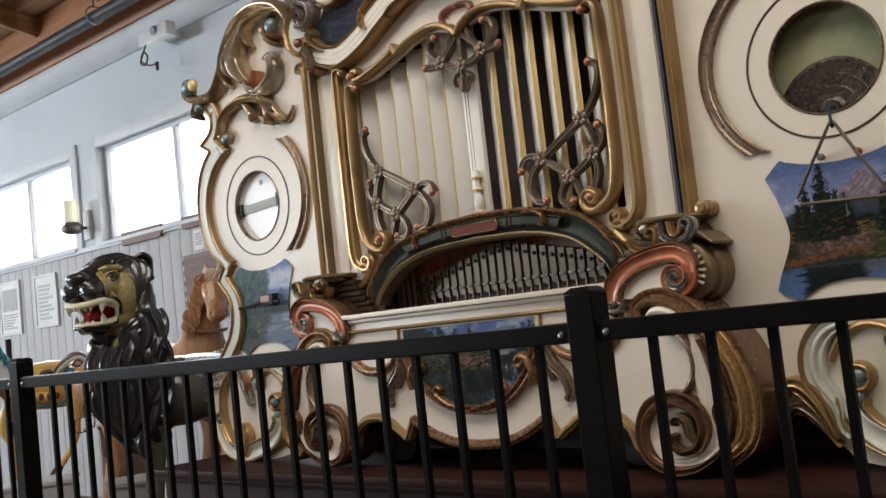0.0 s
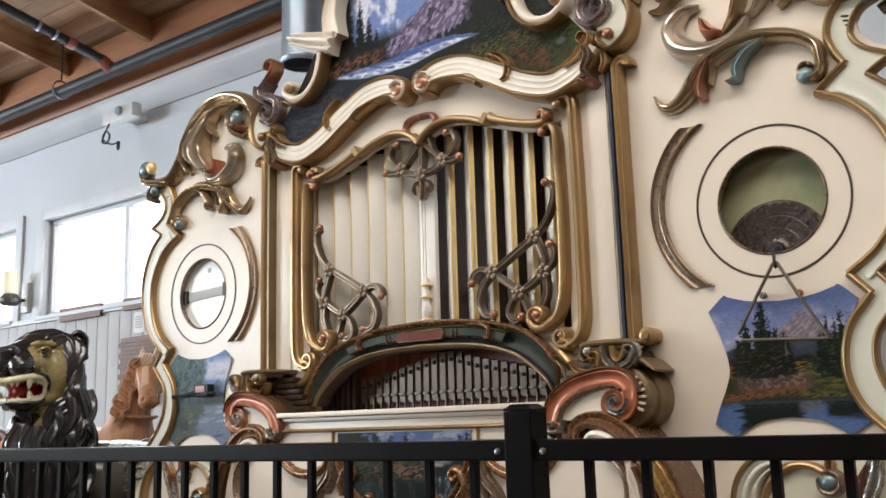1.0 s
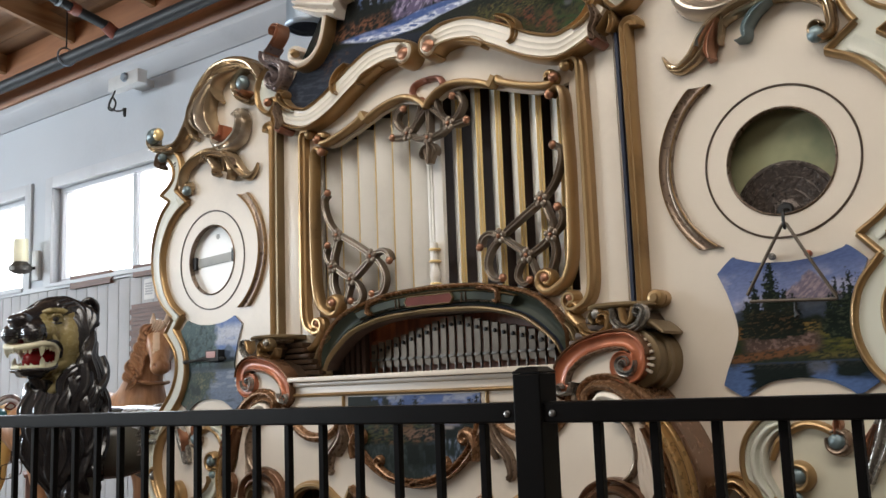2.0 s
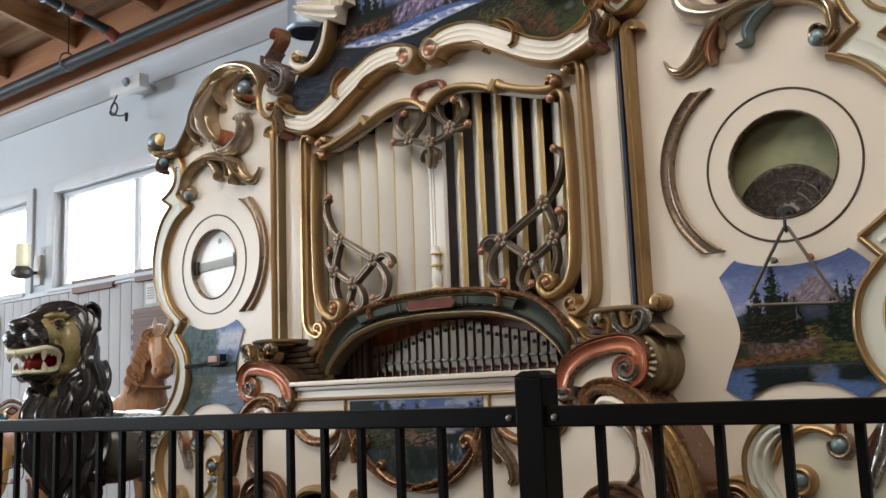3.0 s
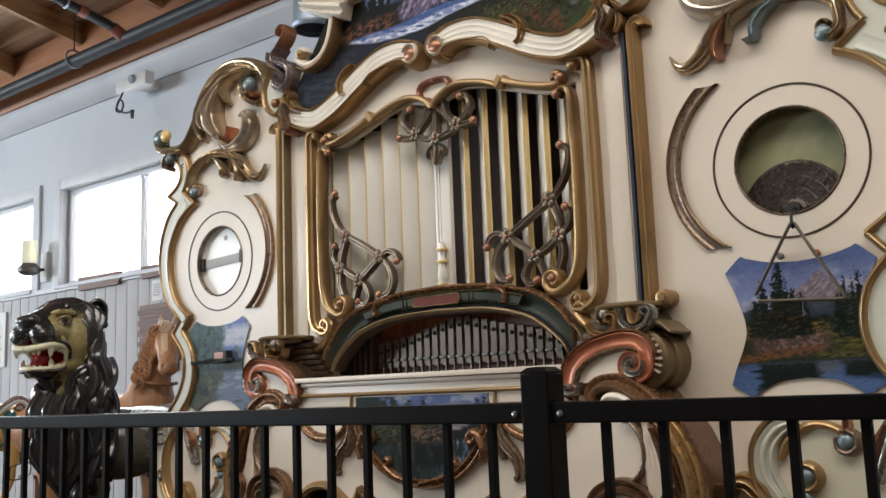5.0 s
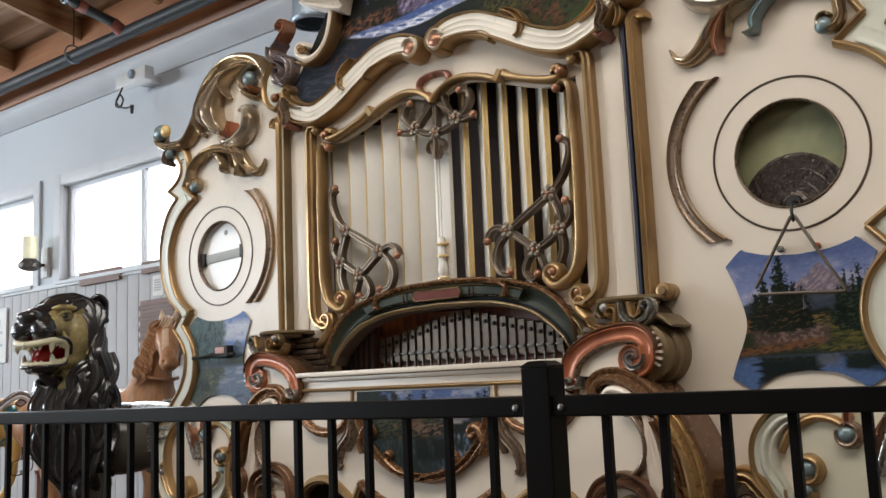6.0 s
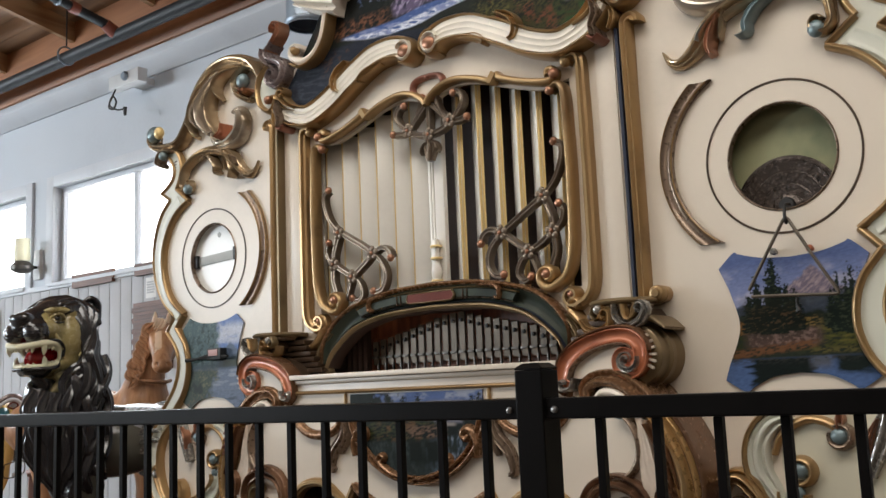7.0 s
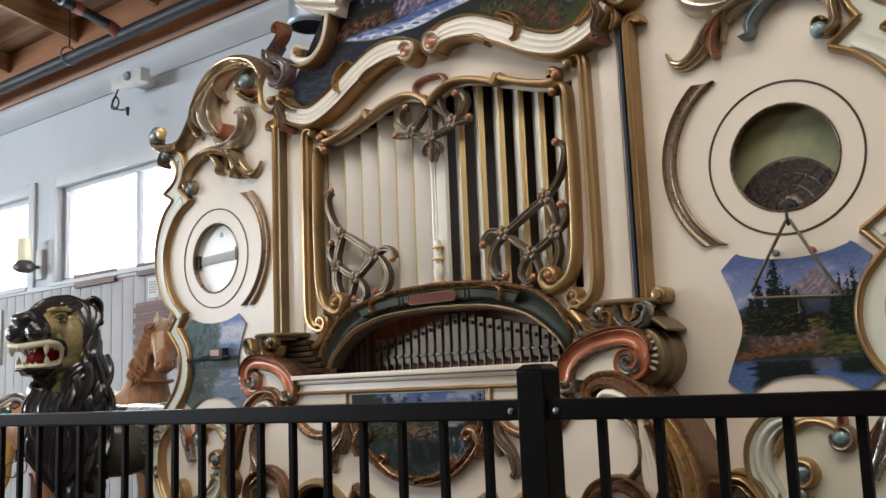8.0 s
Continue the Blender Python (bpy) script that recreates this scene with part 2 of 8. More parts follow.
def cr(pts, n=8):
    """A smooth line through points of any dimension."""
    p = [np.array(q, float) for q in pts]
    if len(p) < 3:
        return [p[0] + (p[-1] - p[0]) * i / n for i in range(n + 1)]
    p = [2 * p[0] - p[1]] + p + [2 * p[-1] - p[-2]]
    out = []
    for i in range(1, len(p) - 2):
        a, b, c, d = p[i - 1:i + 3]
        for k in range(n):
            t = k / n
            out.append(0.5 * (2 * b + (c - a) * t + (2 * a - 5 * b + 4 * c - d) * t * t + (3 * b - a - 3 * c + d) * t ** 3))
    out.append(p[-2])
    return out


def curl(pts, r, turns, sign, n=22, shrink=0.8):
    """Goes on from the end of a line into a volute. sign 1 turns anticlockwise in the x-z plane."""
    pts = [np.array(q, float) for q in pts]
    d = pts[-1] - pts[-2]
    d /= np.linalg.norm(d)
    nrm = np.array((-d[1], d[0])) * sign
    c = pts[-1] + nrm * r
    a0 = math.atan2(*(pts[-1] - c)[::-1])
    for i in range(1, n + 1):
        t = i / n
        rr = r * (1 - shrink * t)
        a = a0 + sign * t * turns * 2 * math.pi
        pts.append(c + rr * np.array((math.cos(a), math.sin(a))))
    return pts


ROUND = [(math.cos(a), math.sin(a)) for a in np.linspace(0, math.pi, 9)]
FLAT = [(1, 0), (1, 0.55), (0.72, 1), (-0.72, 1), (-1, 0.55), (-1, 0)]
RIDGE = [(1, 0), (0.85, 0.45), (0.45, 0.6), (0.25, 1), (-0.25, 1), (-0.45, 0.6), (-0.85, 0.45), (-1, 0)]
FLUTE = [(1, 0), (0.98, 0.40), (0.90, 0.66), (0.76, 0.78), (0.60, 0.72), (0.44, 0.56), (0.36, 0.58), (0.26, 0.80), (0.14, 0.96), (0.0, 1.0), (-0.14, 0.96), (-0.26, 0.80), (-0.36, 0.58), (-0.44, 0.56), (-0.60, 0.72), (-0.76, 0.78), (-0.90, 0.66), (-0.98, 0.40), (-1, 0)]
WAVE = [(1, 0), (0.97, 0.7), (0.85, 0.95), (0.68, 0.90), (0.55, 0.885), (0.40, 0.92), (0.28, 0.97), (0.14, 0.90), (0.0, 0.885), (-0.14, 0.90), (-0.28, 0.97), (-0.40, 0.92), (-0.55, 0.885), (-0.68, 0.90), (-0.85, 0.95), (-0.97, 0.7), (-1, 0)]
BEVEL = [(1, 0), (1, 0.70), (0.55, 0.98), (0.10, 0.86), (0.0, 0.80), (-0.10, 0.86), (-0.55, 1.0), (-1, 0.72), (-1, 0)]
LEAF = [(1, 0), (1.0, 0.42), (0.93, 0.72), (0.80, 0.86), (0.64, 0.82), (0.46, 0.60), (0.28, 0.46), (0.10, 0.52), (-0.06, 0.80), (-0.20, 1.0), (-0.38, 1.0), (-0.54, 0.78), (-0.68, 0.56), (-0.82, 0.52), (-0.94, 0.40), (-1, 0)]
LOBE = [(1, 0), (0.95, 0.34), (0.80, 0.66), (0.58, 0.88), (0.32, 1.0), (0.10, 0.96), (-0.06, 0.74), (-0.18, 0.60), (-0.32, 0.66), (-0.50, 0.74), (-0.70, 0.64), (-0.88, 0.36), (-1, 0)]
COVE = [(1, 0), (1, 0.9), (0.82, 1), (0.66, 0.75), (0.4, 0.55), (0, 0.5), (-0.4, 0.55), (-0.66, 0.75), (-0.82, 1), (-1, 0.9), (-1, 0)]


def ribbon(bm, path, width, height, y=0.0, prof=ROUND, back=0.0, mi=0):
    """A moulding that follows a line in the x-z plane and stands proud of y towards the front.
    width and height may be lists of values spread along the line; back is the depth behind y."""
    p = np.array([q[:2] for q in path], float)
    n = len(p)
    s = np.r_[0, np.cumsum(np.linalg.norm(np.diff(p, axis=0), axis=1))]
    s = s / s[-1]

    def along(v):
        v = np.atleast_1d(np.array(v, float))
        return np.interp(s, np.linspace(0, 1, len(v)), v)
    w, h, yy = along(width), along(height), along(y)
    d = np.gradient(p, axis=0)
    d /= np.linalg.norm(d, axis=1)[:, None] + 1e-12
    nr = np.stack([-d[:, 1], d[:, 0]], 1)
    pr = list(prof)
    if back:
        pr = [(pr[0][0], None)] + pr + [(pr[-1][0], None)]
    rows = []
    for i in range(n):
        row = []
        for a, b in pr:
            q = p[i] + nr[i] * a * w[i]
            row.append(bm.verts.new((q[0], yy[i] + back if b is None else yy[i] - b * h[i], q[1])))
        rows.append(row)
    m = len(pr)
    for i in range(n - 1):
        for k in range(m - 1):
            bm.faces.new((rows[i][k], rows[i][k + 1], rows[i + 1][k + 1], rows[i + 1][k])).material_index = mi
        bm.faces.new((rows[i][m - 1], rows[i][0], rows[i + 1][0], rows[i + 1][m - 1])).material_index = mi
    for row in (rows[0], rows[-1]):
        bm.faces.new(row).material_index = mi
    return bm


def tube(bm, pts, r, seg=8, mi=0):
    """A round bar along points in space; r may be a list."""
    p = [Vector(q) for q in pts]
    n = len(p)
    rr = np.interp(np.linspace(0, 1, n), np.linspace(0, 1, len(np.atleast_1d(r))), np.atleast_1d(r))
    rows, up = [], Vector((0, 0, 1))
    for i in range(n):
        d = (p[min(i + 1, n - 1)] - p[max(i - 1, 0)]).normalized()
        if abs(d.dot(up)) > 0.97:
            up = Vector((1, 0, 0)) if abs(d.x) < 0.9 else Vector((0, 1, 0))
        a = d.cross(up).normalized()
        b = a.cross(d)
        up = b
        rows.append([bm.verts.new(p[i] + (a * math.cos(t) + b * math.sin(t)) * float(rr[i])) for t in np.linspace(0, 2 * math.pi, seg, endpoint=False)])
    for i in range(n - 1):
        for k in range(seg):
            bm.faces.new((rows[i][k], rows[i][(k + 1) % seg], rows[i + 1][(k + 1) % seg], rows[i + 1][k])).material_index = mi
    for row in (rows[0], rows[-1]):
        bm.faces.new(row).material_index = mi
    return bm


def ball(bm, c, r, squash=(1, 1, 1), mi=0, seg=14, turn=None):
    m = Matrix.Translation(c) @ (turn or Matrix()) @ Matrix.Diagonal((r * squash[0], r * squash[1], r * squash[2], 1))
    vs = bmesh.ops.create_uvsphere(bm, u_segments=seg, v_segments=max(6, seg // 2 + 1), radius=1, matrix=m)["verts"]
    for f in {f for v in vs for f in v.link_faces}:
        f.material_index = mi
    return vs


def lathe(bm, profile, axis="z", at=(0, 0, 0), seg=24, mi=0, arc=(0, 2 * math.pi)):
    """Turns a profile of (radius, height) about an axis."""
    rows = []
    full = abs(arc[1] - arc[0] - 2 * math.pi) < 1e-6
    for a in np.linspace(arc[0], arc[1], seg, endpoint=not full):
        row = []
        for r, h in profile:
            c, s = r * math.cos(a), r * math.sin(a)
            v = {"z": (c, s, h), "y": (c, h, s), "x": (h, c, s)}[axis]
            row.append(bm.verts.new((v[0] + at[0], v[1] + at[1], v[2] + at[2])))
        rows.append(row)
    k = len(rows)
    for i in range(k if full else k - 1):
        for j in range(len(profile) - 1):
            q = (rows[i][j], rows[i][j + 1], rows[(i + 1) % k][j + 1], rows[(i + 1) % k][j])
            bm.faces.new(q).material_index = mi
    bmesh.ops.remove_doubles(bm, verts=[v for r in rows for v in r], dist=1e-6)
    return bm


def slab(outline, y0, y1, holes=(), bevel=0.0):
    """A board in the x-z plane from y0 (front) to y1, with openings cut through it."""
    bm = bmesh.new()
    es = []
    for loop in (outline, *holes):
        vs = [bm.verts.new((q[0], y0, q[1])) for q in loop]
        es += [bm.edges.new((vs[i], vs[(i + 1) % len(vs)])) for i in range(len(vs))]
    bmesh.ops.triangle_fill(bm, use_beauty=True, use_dissolve=False, edges=es, normal=(0, -1, 0))
    fs = list(bm.faces)
    ext = bmesh.ops.extrude_face_region(bm, geom=fs)
    for v in [g for g in ext["geom"] if isinstance(g, bmesh.types.BMVert)]:
        v.co.y = y1
    if bevel:
        sharp = [e for e in bm.edges if len(e.link_faces) == 2 and e.calc_face_angle(0) > 1.2 and all(abs(v.co.y - y0) < 1e-6 for v in e.verts)]
        bmesh.ops.bevel(bm, geom=sharp, offset=bevel, segments=2, affect="EDGES", profile=0.5)
    return bm


def circle(cx, cz, r, n=48):
    return [(cx + r * math.cos(a), cz + r * math.sin(a)) for a in np.linspace(0, 2 * math.pi, n, endpoint=False)]


def arc(cx, cz, r, a0, a1, n=24):
    return [np.array((cx + r * math.cos(radians(a)), cz + r * math.sin(radians(a)))) for a in np.linspace(a0, a1, n)]


def flip(pts, s):
    return [np.array((q[0] * s, *q[1:])) for q in pts]


# value noise on a lattice, for the painted landscapes
LATTICE = np.random.RandomState(7).rand(64, 64)


def vnoise(x, y, octaves=4):
    out, amp, tot = 0, 1.0, 0
    for o in range(octaves):
        xi, yi = np.floor(x).astype(int), np.floor(y).astype(int)
        fx, fy = x - xi, y - yi
        fx, fy = fx * fx * (3 - 2 * fx), fy * fy * (3 - 2 * fy)
        g = lambda a, b: LATTICE[(a + 17 * o) % 64, (b + 29 * o) % 64]
        v = g(xi, yi) * (1 - fx) * (1 - fy) + g(xi + 1, yi) * fx * (1 - fy) + g(xi, yi + 1) * (1 - fx) * fy + g(xi + 1, yi + 1) * fx * fy
        out, tot = out + amp * v, tot + amp
        x, y, amp = x * 2.03, y * 2.03, amp * 0.55
    return out / tot


def lay(base, colour, mask):
    m = np.clip(mask, 0, 1)[..., None]
    return base * (1 - m) + np.array(colour) * m


def pine(x, z, cx, z0, z1, wid):
    """How far a place lies inside a pine of jagged, ragged tiers."""
    t = (z - z0) / (z1 - z0)
    saw = 0.55 + 0.45 * ((t * 8 + 0.5 * vnoise(x * 120, z * 20, 1)) % 1.0)
    half = wid * np.clip(1 - t, 0, 1) ** 0.8 * saw + 0.5 * wid * (vnoise(x * 260, z * 260, 2) - 0.5)
    return ((t > 0) & (t < 1)) * np.clip((half - np.abs(x - cx)) * 320, 0, 1)


def within(a, lo, hi, edge):
    """1 between two bounds, fading over edge on either side."""
    return np.clip((a - lo) / edge + 0.5, 0, 1) * np.clip((hi - a) / edge + 0.5, 0, 1)


def strokes(x, z, scale, lean=0.0, stretch=3.0, octaves=3):
    """Short brush strokes, longer than they are high."""
    return vnoise((x + lean * z) * scale / stretch, (z - lean * x) * scale, octaves)


def canvas(name, left, right, low, high, scheme, parent, y, nu=110, nv=110, label=""):
    """A painted panel: left(v), right(v), low(u), high(u) bound it; scheme(x, z) gives its pigments."""
    u, v = np.meshgrid(np.linspace(0, 1, nu), np.linspace(0, 1, nv))
    ux = np.linspace(0, 1, nu)
    vx = np.linspace(0, 1, nv)
    L = np.array([left(t) for t in vx])[:, None]
    R = np.array([right(t) for t in vx])[:, None]
    B = np.array([low(t) for t in ux])[None, :]
    T = np.array([high(t) for t in ux])[None, :]
    X, Z = L + (R - L) * u, B + (T - B) * v
    col = np.clip(scheme(X, Z), 0, 1)
    bm = bmesh.new()
    layer = bm.verts.layers.float_color.new("pigment")
    grid = []
    for j in range(nv):
        row = []
        for i in range(nu):
            q = bm.verts.new((X[j, i], y, Z[j, i]))
            q[layer] = (*col[j, i], 1)
            row.append(q)
        grid.append(row)
    rim = [grid[0][i] for i in range(nu)] + [grid[j][-1] for j in range(1, nv)] + [grid[-1][i] for i in range(nu - 2, -1, -1)] + [grid[j][0] for j in range(nv - 2, 0, -1)]
    for j in range(nv - 1):
        for i in range(nu - 1):
            bm.faces.new((grid[j][i], grid[j][i + 1], grid[j + 1][i + 1], grid[j + 1][i]))
    backs = []
    for q in rim:
        b = bm.verts.new((q.co.x, y + 0.006, q.co.z))
        b[layer] = q[layer]
        backs.append(b)
    for k in range(len(rim)):
        n = (k + 1) % len(rim)
        bm.faces.new((rim[k], backs[k], backs[n], rim[n]))
    return part(name, bm, CANVAS, parent, label, smooth=False)


# ---------------------------------------------------------------- the hall
WY = 1.6            # inner face of the rear wall
WIN0, WIN1 = 2.03, 2.80   # sill and head of the high windows
BAYS = [(-5.10, -3.10), (-7.35, -5.52), (-9.60, -7.77), (-11.6, -10.0)]
bm = new_box(-13, 9, -9.4, 2.2, -0.2, 0.0)
setting("floor", bm, FLOOR, "concrete floor of the hall, browned to bounce warm light", "floor")

# rear wall with the window openings
rect = lambda x0, x1, z0, z1: [(x0, z0), (x1, z0), (x1, z1), (x0, z1)]
bm = slab(rect(-13, 9, 0, 4.6), WY, WY + 0.16, [rect(a, b, WIN0, WIN1) for a, b in BAYS])
wall_rear = setting("wall_rear", bm, WALL, "white painted wall with a row of high windows", "wall")
for name, a in (("wall_front", (-13, 9, -9.4, -9.0, 0, 6.5)), ("wall_west", (-13.3, -13, -9.4, 2, 0, 6.5)), ("wall_east", (8, 8.3, -9.4, 2, 0, 6.5))):
    setting(name, new_box(*a), HALL_WOOD, "plain brown boarded hall wall", "wall")

# tongued boards on the lower wall
wains = thing("wainscot", "grey-white vertical tongue-and-groove boards on the lower wall", "wall cladding", (0, WY, 0), kind="structure")
board = part("board", new_box(-0.066, 0.066, -0.018, -0.001, 0.0, 1.98, bevel=0.004), BOARD, wains)
board.location.x = -12.8
for k in range(1, 122):
    b2 = new("board", board.data)
    b2.parent = wains
    b2.location.x = -12.8 + 0.138 * k
setting("wainscot_cap", new_box(-12.9, 4, WY - 0.035, WY - 0.0005, 1.98, 2.02, bevel=0.004), TRIM, "white painted cap rail above the boards", "trim", True)


def window(i, x0, x1):
    ob = thing("window_%d" % i, "white framed high window with bright daylight outside", "window", ((x0 + x1) / 2, WY, WIN0), kind="structure")
    inv = Matrix.Translation((-(x0 + x1) / 2, -WY, -WIN0))

    def p(name, bm, mat, label=""):
        bmesh.ops.transform(bm, matrix=inv, verts=bm.verts)
        return part(name, bm, mat, ob, label)
    f = bmesh.new()
    for a in ((x0, x1, WIN1 - 0.035, WIN1), (x0, x1, WIN0, WIN0 + 0.035), (x0, x0 + 0.04, WIN0 + 0.035, WIN1 - 0.035), (x1 - 0.04, x1, WIN0 + 0.035, WIN1 - 0.035)):
        box(f, a[0], a[1], WY + 0.05, WY + 0.11, a[2], a[3], bevel=0.004)
    p("window_frame", f, TRIM)
    xm = (x0 + x1) / 2
    p("mullion", new_box(xm - 0.022, xm + 0.022, WY + 0.055, WY + 0.1, WIN0 + 0.036, WIN1 - 0.036, bevel=0.004), TRIM)
    p("window_sill", new_box(x0 - 0.03, x1 + 0.03, WY - 0.05, WY + 0.05, WIN0 - 0.03, WIN0 - 0.001, bevel=0.006), TRIM)
    c = bmesh.new()
    for a in ((x0 - 0.10, x0, WIN0 - 0.02, WIN1 + 0.09), (x1, x1 + 0.10, WIN0 - 0.02, WIN1 + 0.09), (x0, x1, WIN1, WIN1 + 0.09)):
        box(c, a[0], a[1], WY - 0.024, WY - 0.0005, a[2], a[3], bevel=0.004)
    p("casing", c, TRIM)
    for a, b in ((x0 + 0.04, xm - 0.022), (xm + 0.022, x1 - 0.04)):
        g = p("pane", new_box(a, b, WY + 0.076, WY + 0.08, WIN0 + 0.036, WIN1 - 0.036), GLASS)
        g.visible_shadow = False


GLASS = bpy.data.materials.new("window_glass")
GLASS.use_nodes = True
_b = GLASS.node_tree.nodes["Principled BSDF"]
_b.inputs["Transmission Weight"].default_value, _b.inputs["Roughness"].default_value, _b.inputs["IOR"].default_value = 1.0, 0.02, 1.1
for i, (a, b) in enumerate(BAYS):
    window(i + 1, a, b)
bm = new_box(-14, 4, 3.2, 3.25, -1, 6)
setting("backdrop", bm, SKY_GLOW, "glaring white daylight outside the windows", "backdrop")

# boxed cornice, fascia beam and roof
bm = bmesh.new()
prof = [(WY - 0.001, 3.408), (WY - 0.02, 3.408), (WY - 0.03, 3.418), (WY - 0.05, 3.435), (WY - 0.11, 3.475), (WY - 0.13, 3.50), (WY - 0.13, 3.545), (WY - 0.12, 3.558), (WY - 0.001, 3.56)]
rows = [[bm.verts.new((x, *q)) for q in prof] for x in (-12.9, 8)]
for k in range(len(prof)):
    bm.faces.new((rows[0][k], rows[0][(k + 1) % len(prof)], rows[1][(k + 1) % len(prof)], rows[1][k]))
for r in rows:
    bm.faces.new(r)
setting("cornice", bm, TRIM, "white painted boxed cornice along the wall top", "trim", True)
setting("fascia_beam", new_box(-12.9, 8, WY - 0.14, WY - 0.001, 3.562, 4.03, bevel=0.006), FASCIA, "reddish stained timber beam under the roof", "beam", True)

SLOPE = 0.2
ridge_y = -3.7
roof = bmesh.new()
for side in (0, 1):
    y = WY
    k = 0
    while y > ridge_y:
        z = 3.98 + SLOPE * (WY - y)
        y2 = y - 0.142
        z2 = 3.98 + SLOPE * (WY - y2)
        q = [(y, z), (y2 + 0.004, z2 - 0.001), (y2 + 0.004, z2 + 0.04), (y, z + 0.04)]
        if side:
            q = [(2 * ridge_y - a, b) for a, b in q]
        xs = [-13.2, -9.1 + (k % 3) * 0.6, -4.9 + (k % 2) * 0.7, -1.2 + (k % 3) * 0.5, 8.3]
        for a, b in zip(xs[:-1], xs[1:]):
            r0 = [roof.verts.new((a + 0.001, *t)) for t in q]
            r1 = [roof.verts.new((b - 0.001, *t)) for t in q]
            for i in range(4):
                roof.faces.new((r0[i], r0[(i + 1) % 4], r1[(i + 1) % 4], r1[i]))
            roof.faces.new(r0)
            roof.faces.new(r1)
        y, k = y2, k + 1
setting("ceiling", roof, PLANKS, "warm brown plank ceiling of a pitched roof", "ceiling")
setting("roof", new_box(-13.4, 8.5, -9.5, 2.4, 5.2, 5.3), FASCIA, "closed roof deck above the planks", "roof")
for i in range(20):
    x = -12.90 + 1.03 * i
    bm = bmesh.new()
    for s in (0, 1):
        ys = (WY - 0.141, ridge_y) if not s else (2 * ridge_y - WY, ridge_y)
        za, zb = (3.98 + SLOPE * (WY - yy if not s else yy - (2 * ridge_y - WY)) for yy in ys)
        r0 = [bm.verts.new((x + dx, ys[0], za + dz)) for dx, dz in ((0, -0.16), (0.042, -0.16), (0.042, -0.003), (0, -0.003))]
        r1 = [bm.verts.new((x + dx, ys[1], zb + dz)) for dx, dz in ((0, -0.16), (0.042, -0.16), (0.042, -0.003), (0, -0.003))]
        for k in range(4):
            bm.faces.new((r0[k], r0[(k + 1) % 4], r1[(k + 1) % 4], r1[k]))
        bm.faces.new(r0)
        bm.faces.new(r1)
    setting("rafter", bm, BEAM, "light brown timber rafter", "rafter", True)

# frame added round the overhead fill lamp, out of view over the middle of the hall
rl = thing("window_roof", "white frame added round the unseen overhead fill lamp", "roof light", (0.8, -2.6, 4.56), kind="structure")
part("window_frame", slab([(-3.3, -1.0), (3.3, -1.0), (3.3, 1.0), (-3.3, 1.0)], -0.05, 0.05, [[(-3.22, -0.92), (3.22, -0.92), (3.22, 0.92), (-3.22, 0.92)]]), TRIM, rl, smooth=False).rotation_euler = (radians(-90), 0, 0)

# sprinkler mains
bm = tube(bmesh.new(), [(-12.8, 1.30, 3.635), (7.8, 1.30, 3.635)], 0.048, 16)
main = thing("sprinkler_main", "dark grey iron sprinkler pipe under the roof", "pipe", (0, 0, 0), kind="structure")
part("pipe", bm, PIPE, main)
br = thing("branch_pipe", "dark grey iron branch pipe with red fittings under the rafters", "pipe", kind="structure")
bx, rise = -3.80, 0.20
bz = lambda y: 3.676 + rise * (1.30 - y)
part("pipe", tube(bmesh.new(), [(bx, 1.24, bz(1.24)), (bx, 0.98, bz(0.98))], 0.034, 12), PIPE, br)
part("pipe", tube(bmesh.new(), [(bx, 0.98, bz(0.98)), (bx, -3.5, bz(-3.5))], 0.032, 12), PIPE, br)
part("fitting", tube(bmesh.new(), [(bx, 1.30, 3.64), (bx, 1.20, bz(1.20))], [0.048, 0.042], 12), RED_PIPE, br, "red primed pipe fitting")
part("fitting", tube(bmesh.new(), [(bx, 1.00, bz(1.00)), (bx, 0.94, bz(0.94))], 0.042, 12), RED_PIPE, br, "red primed pipe fitting")
for yy in (0.86, 0.74):
    part("clamp", tube(bmesh.new(), [(bx, yy, bz(yy)), (bx, yy - 0.018, bz(yy - 0.018))], 0.041, 12), GALV, br, "galvanised strap clamp")
hg = thing("pipe_hanger", "galvanised ring hanger with a rod holding the pipe", "hanger", kind="structure")
ring = [(-4.46, 1.30 + 0.068 * math.cos(a), 3.655 + 0.068 * math.sin(a)) for a in np.linspace(0, 2 * math.pi, 20)]
part("ring", tube(bmesh.new(), ring, 0.007, 6), GALV, hg)
part("rod", tube(bmesh.new(), [(-4.46, 1.30, 3.72), (-4.46, 1.30, 4.02)], 0.006, 6), PIPE, hg)

# conduit box with a hanging lead on the cornice
jb = thing("emergency_lamp", "grey-white emergency lamp box on the cornice with a dangling lead", "lamp box")
bm = new_box(-4.04, -3.68, 1.385, 1.462, 3.305, 3.405, bevel=0.006)
part("housing", bm, GREY_PLASTIC, jb)
part("bracket", new_box(-3.93, -3.79, 1.463, 1.5995, 3.335, 3.385, bevel=0.004), GREY_PLASTIC, jb)
bm = lathe(bmesh.new(), [(0, -0.012), (0.026, -0.012), (0.032, -0.004), (0.034, 0), (0.034, 0.01), (0, 0.01)], "y", (-3.83, 1.374, 3.368), 20)
part("lamp_head", bm, GALV, jb, "small chrome lamp head")
lead = cr([(-3.97, 1.40, 3.310), (-3.98, 1.38, 3.25), (-4.01, 1.37, 3.18), (-3.97, 1.38, 3.155), (-3.95, 1.39, 3.21), (-3.98, 1.38, 3.25), (-4.00, 1.37, 3.19), (-3.92, 1.38, 3.14), (-3.84, 1.39, 3.135)], 6)
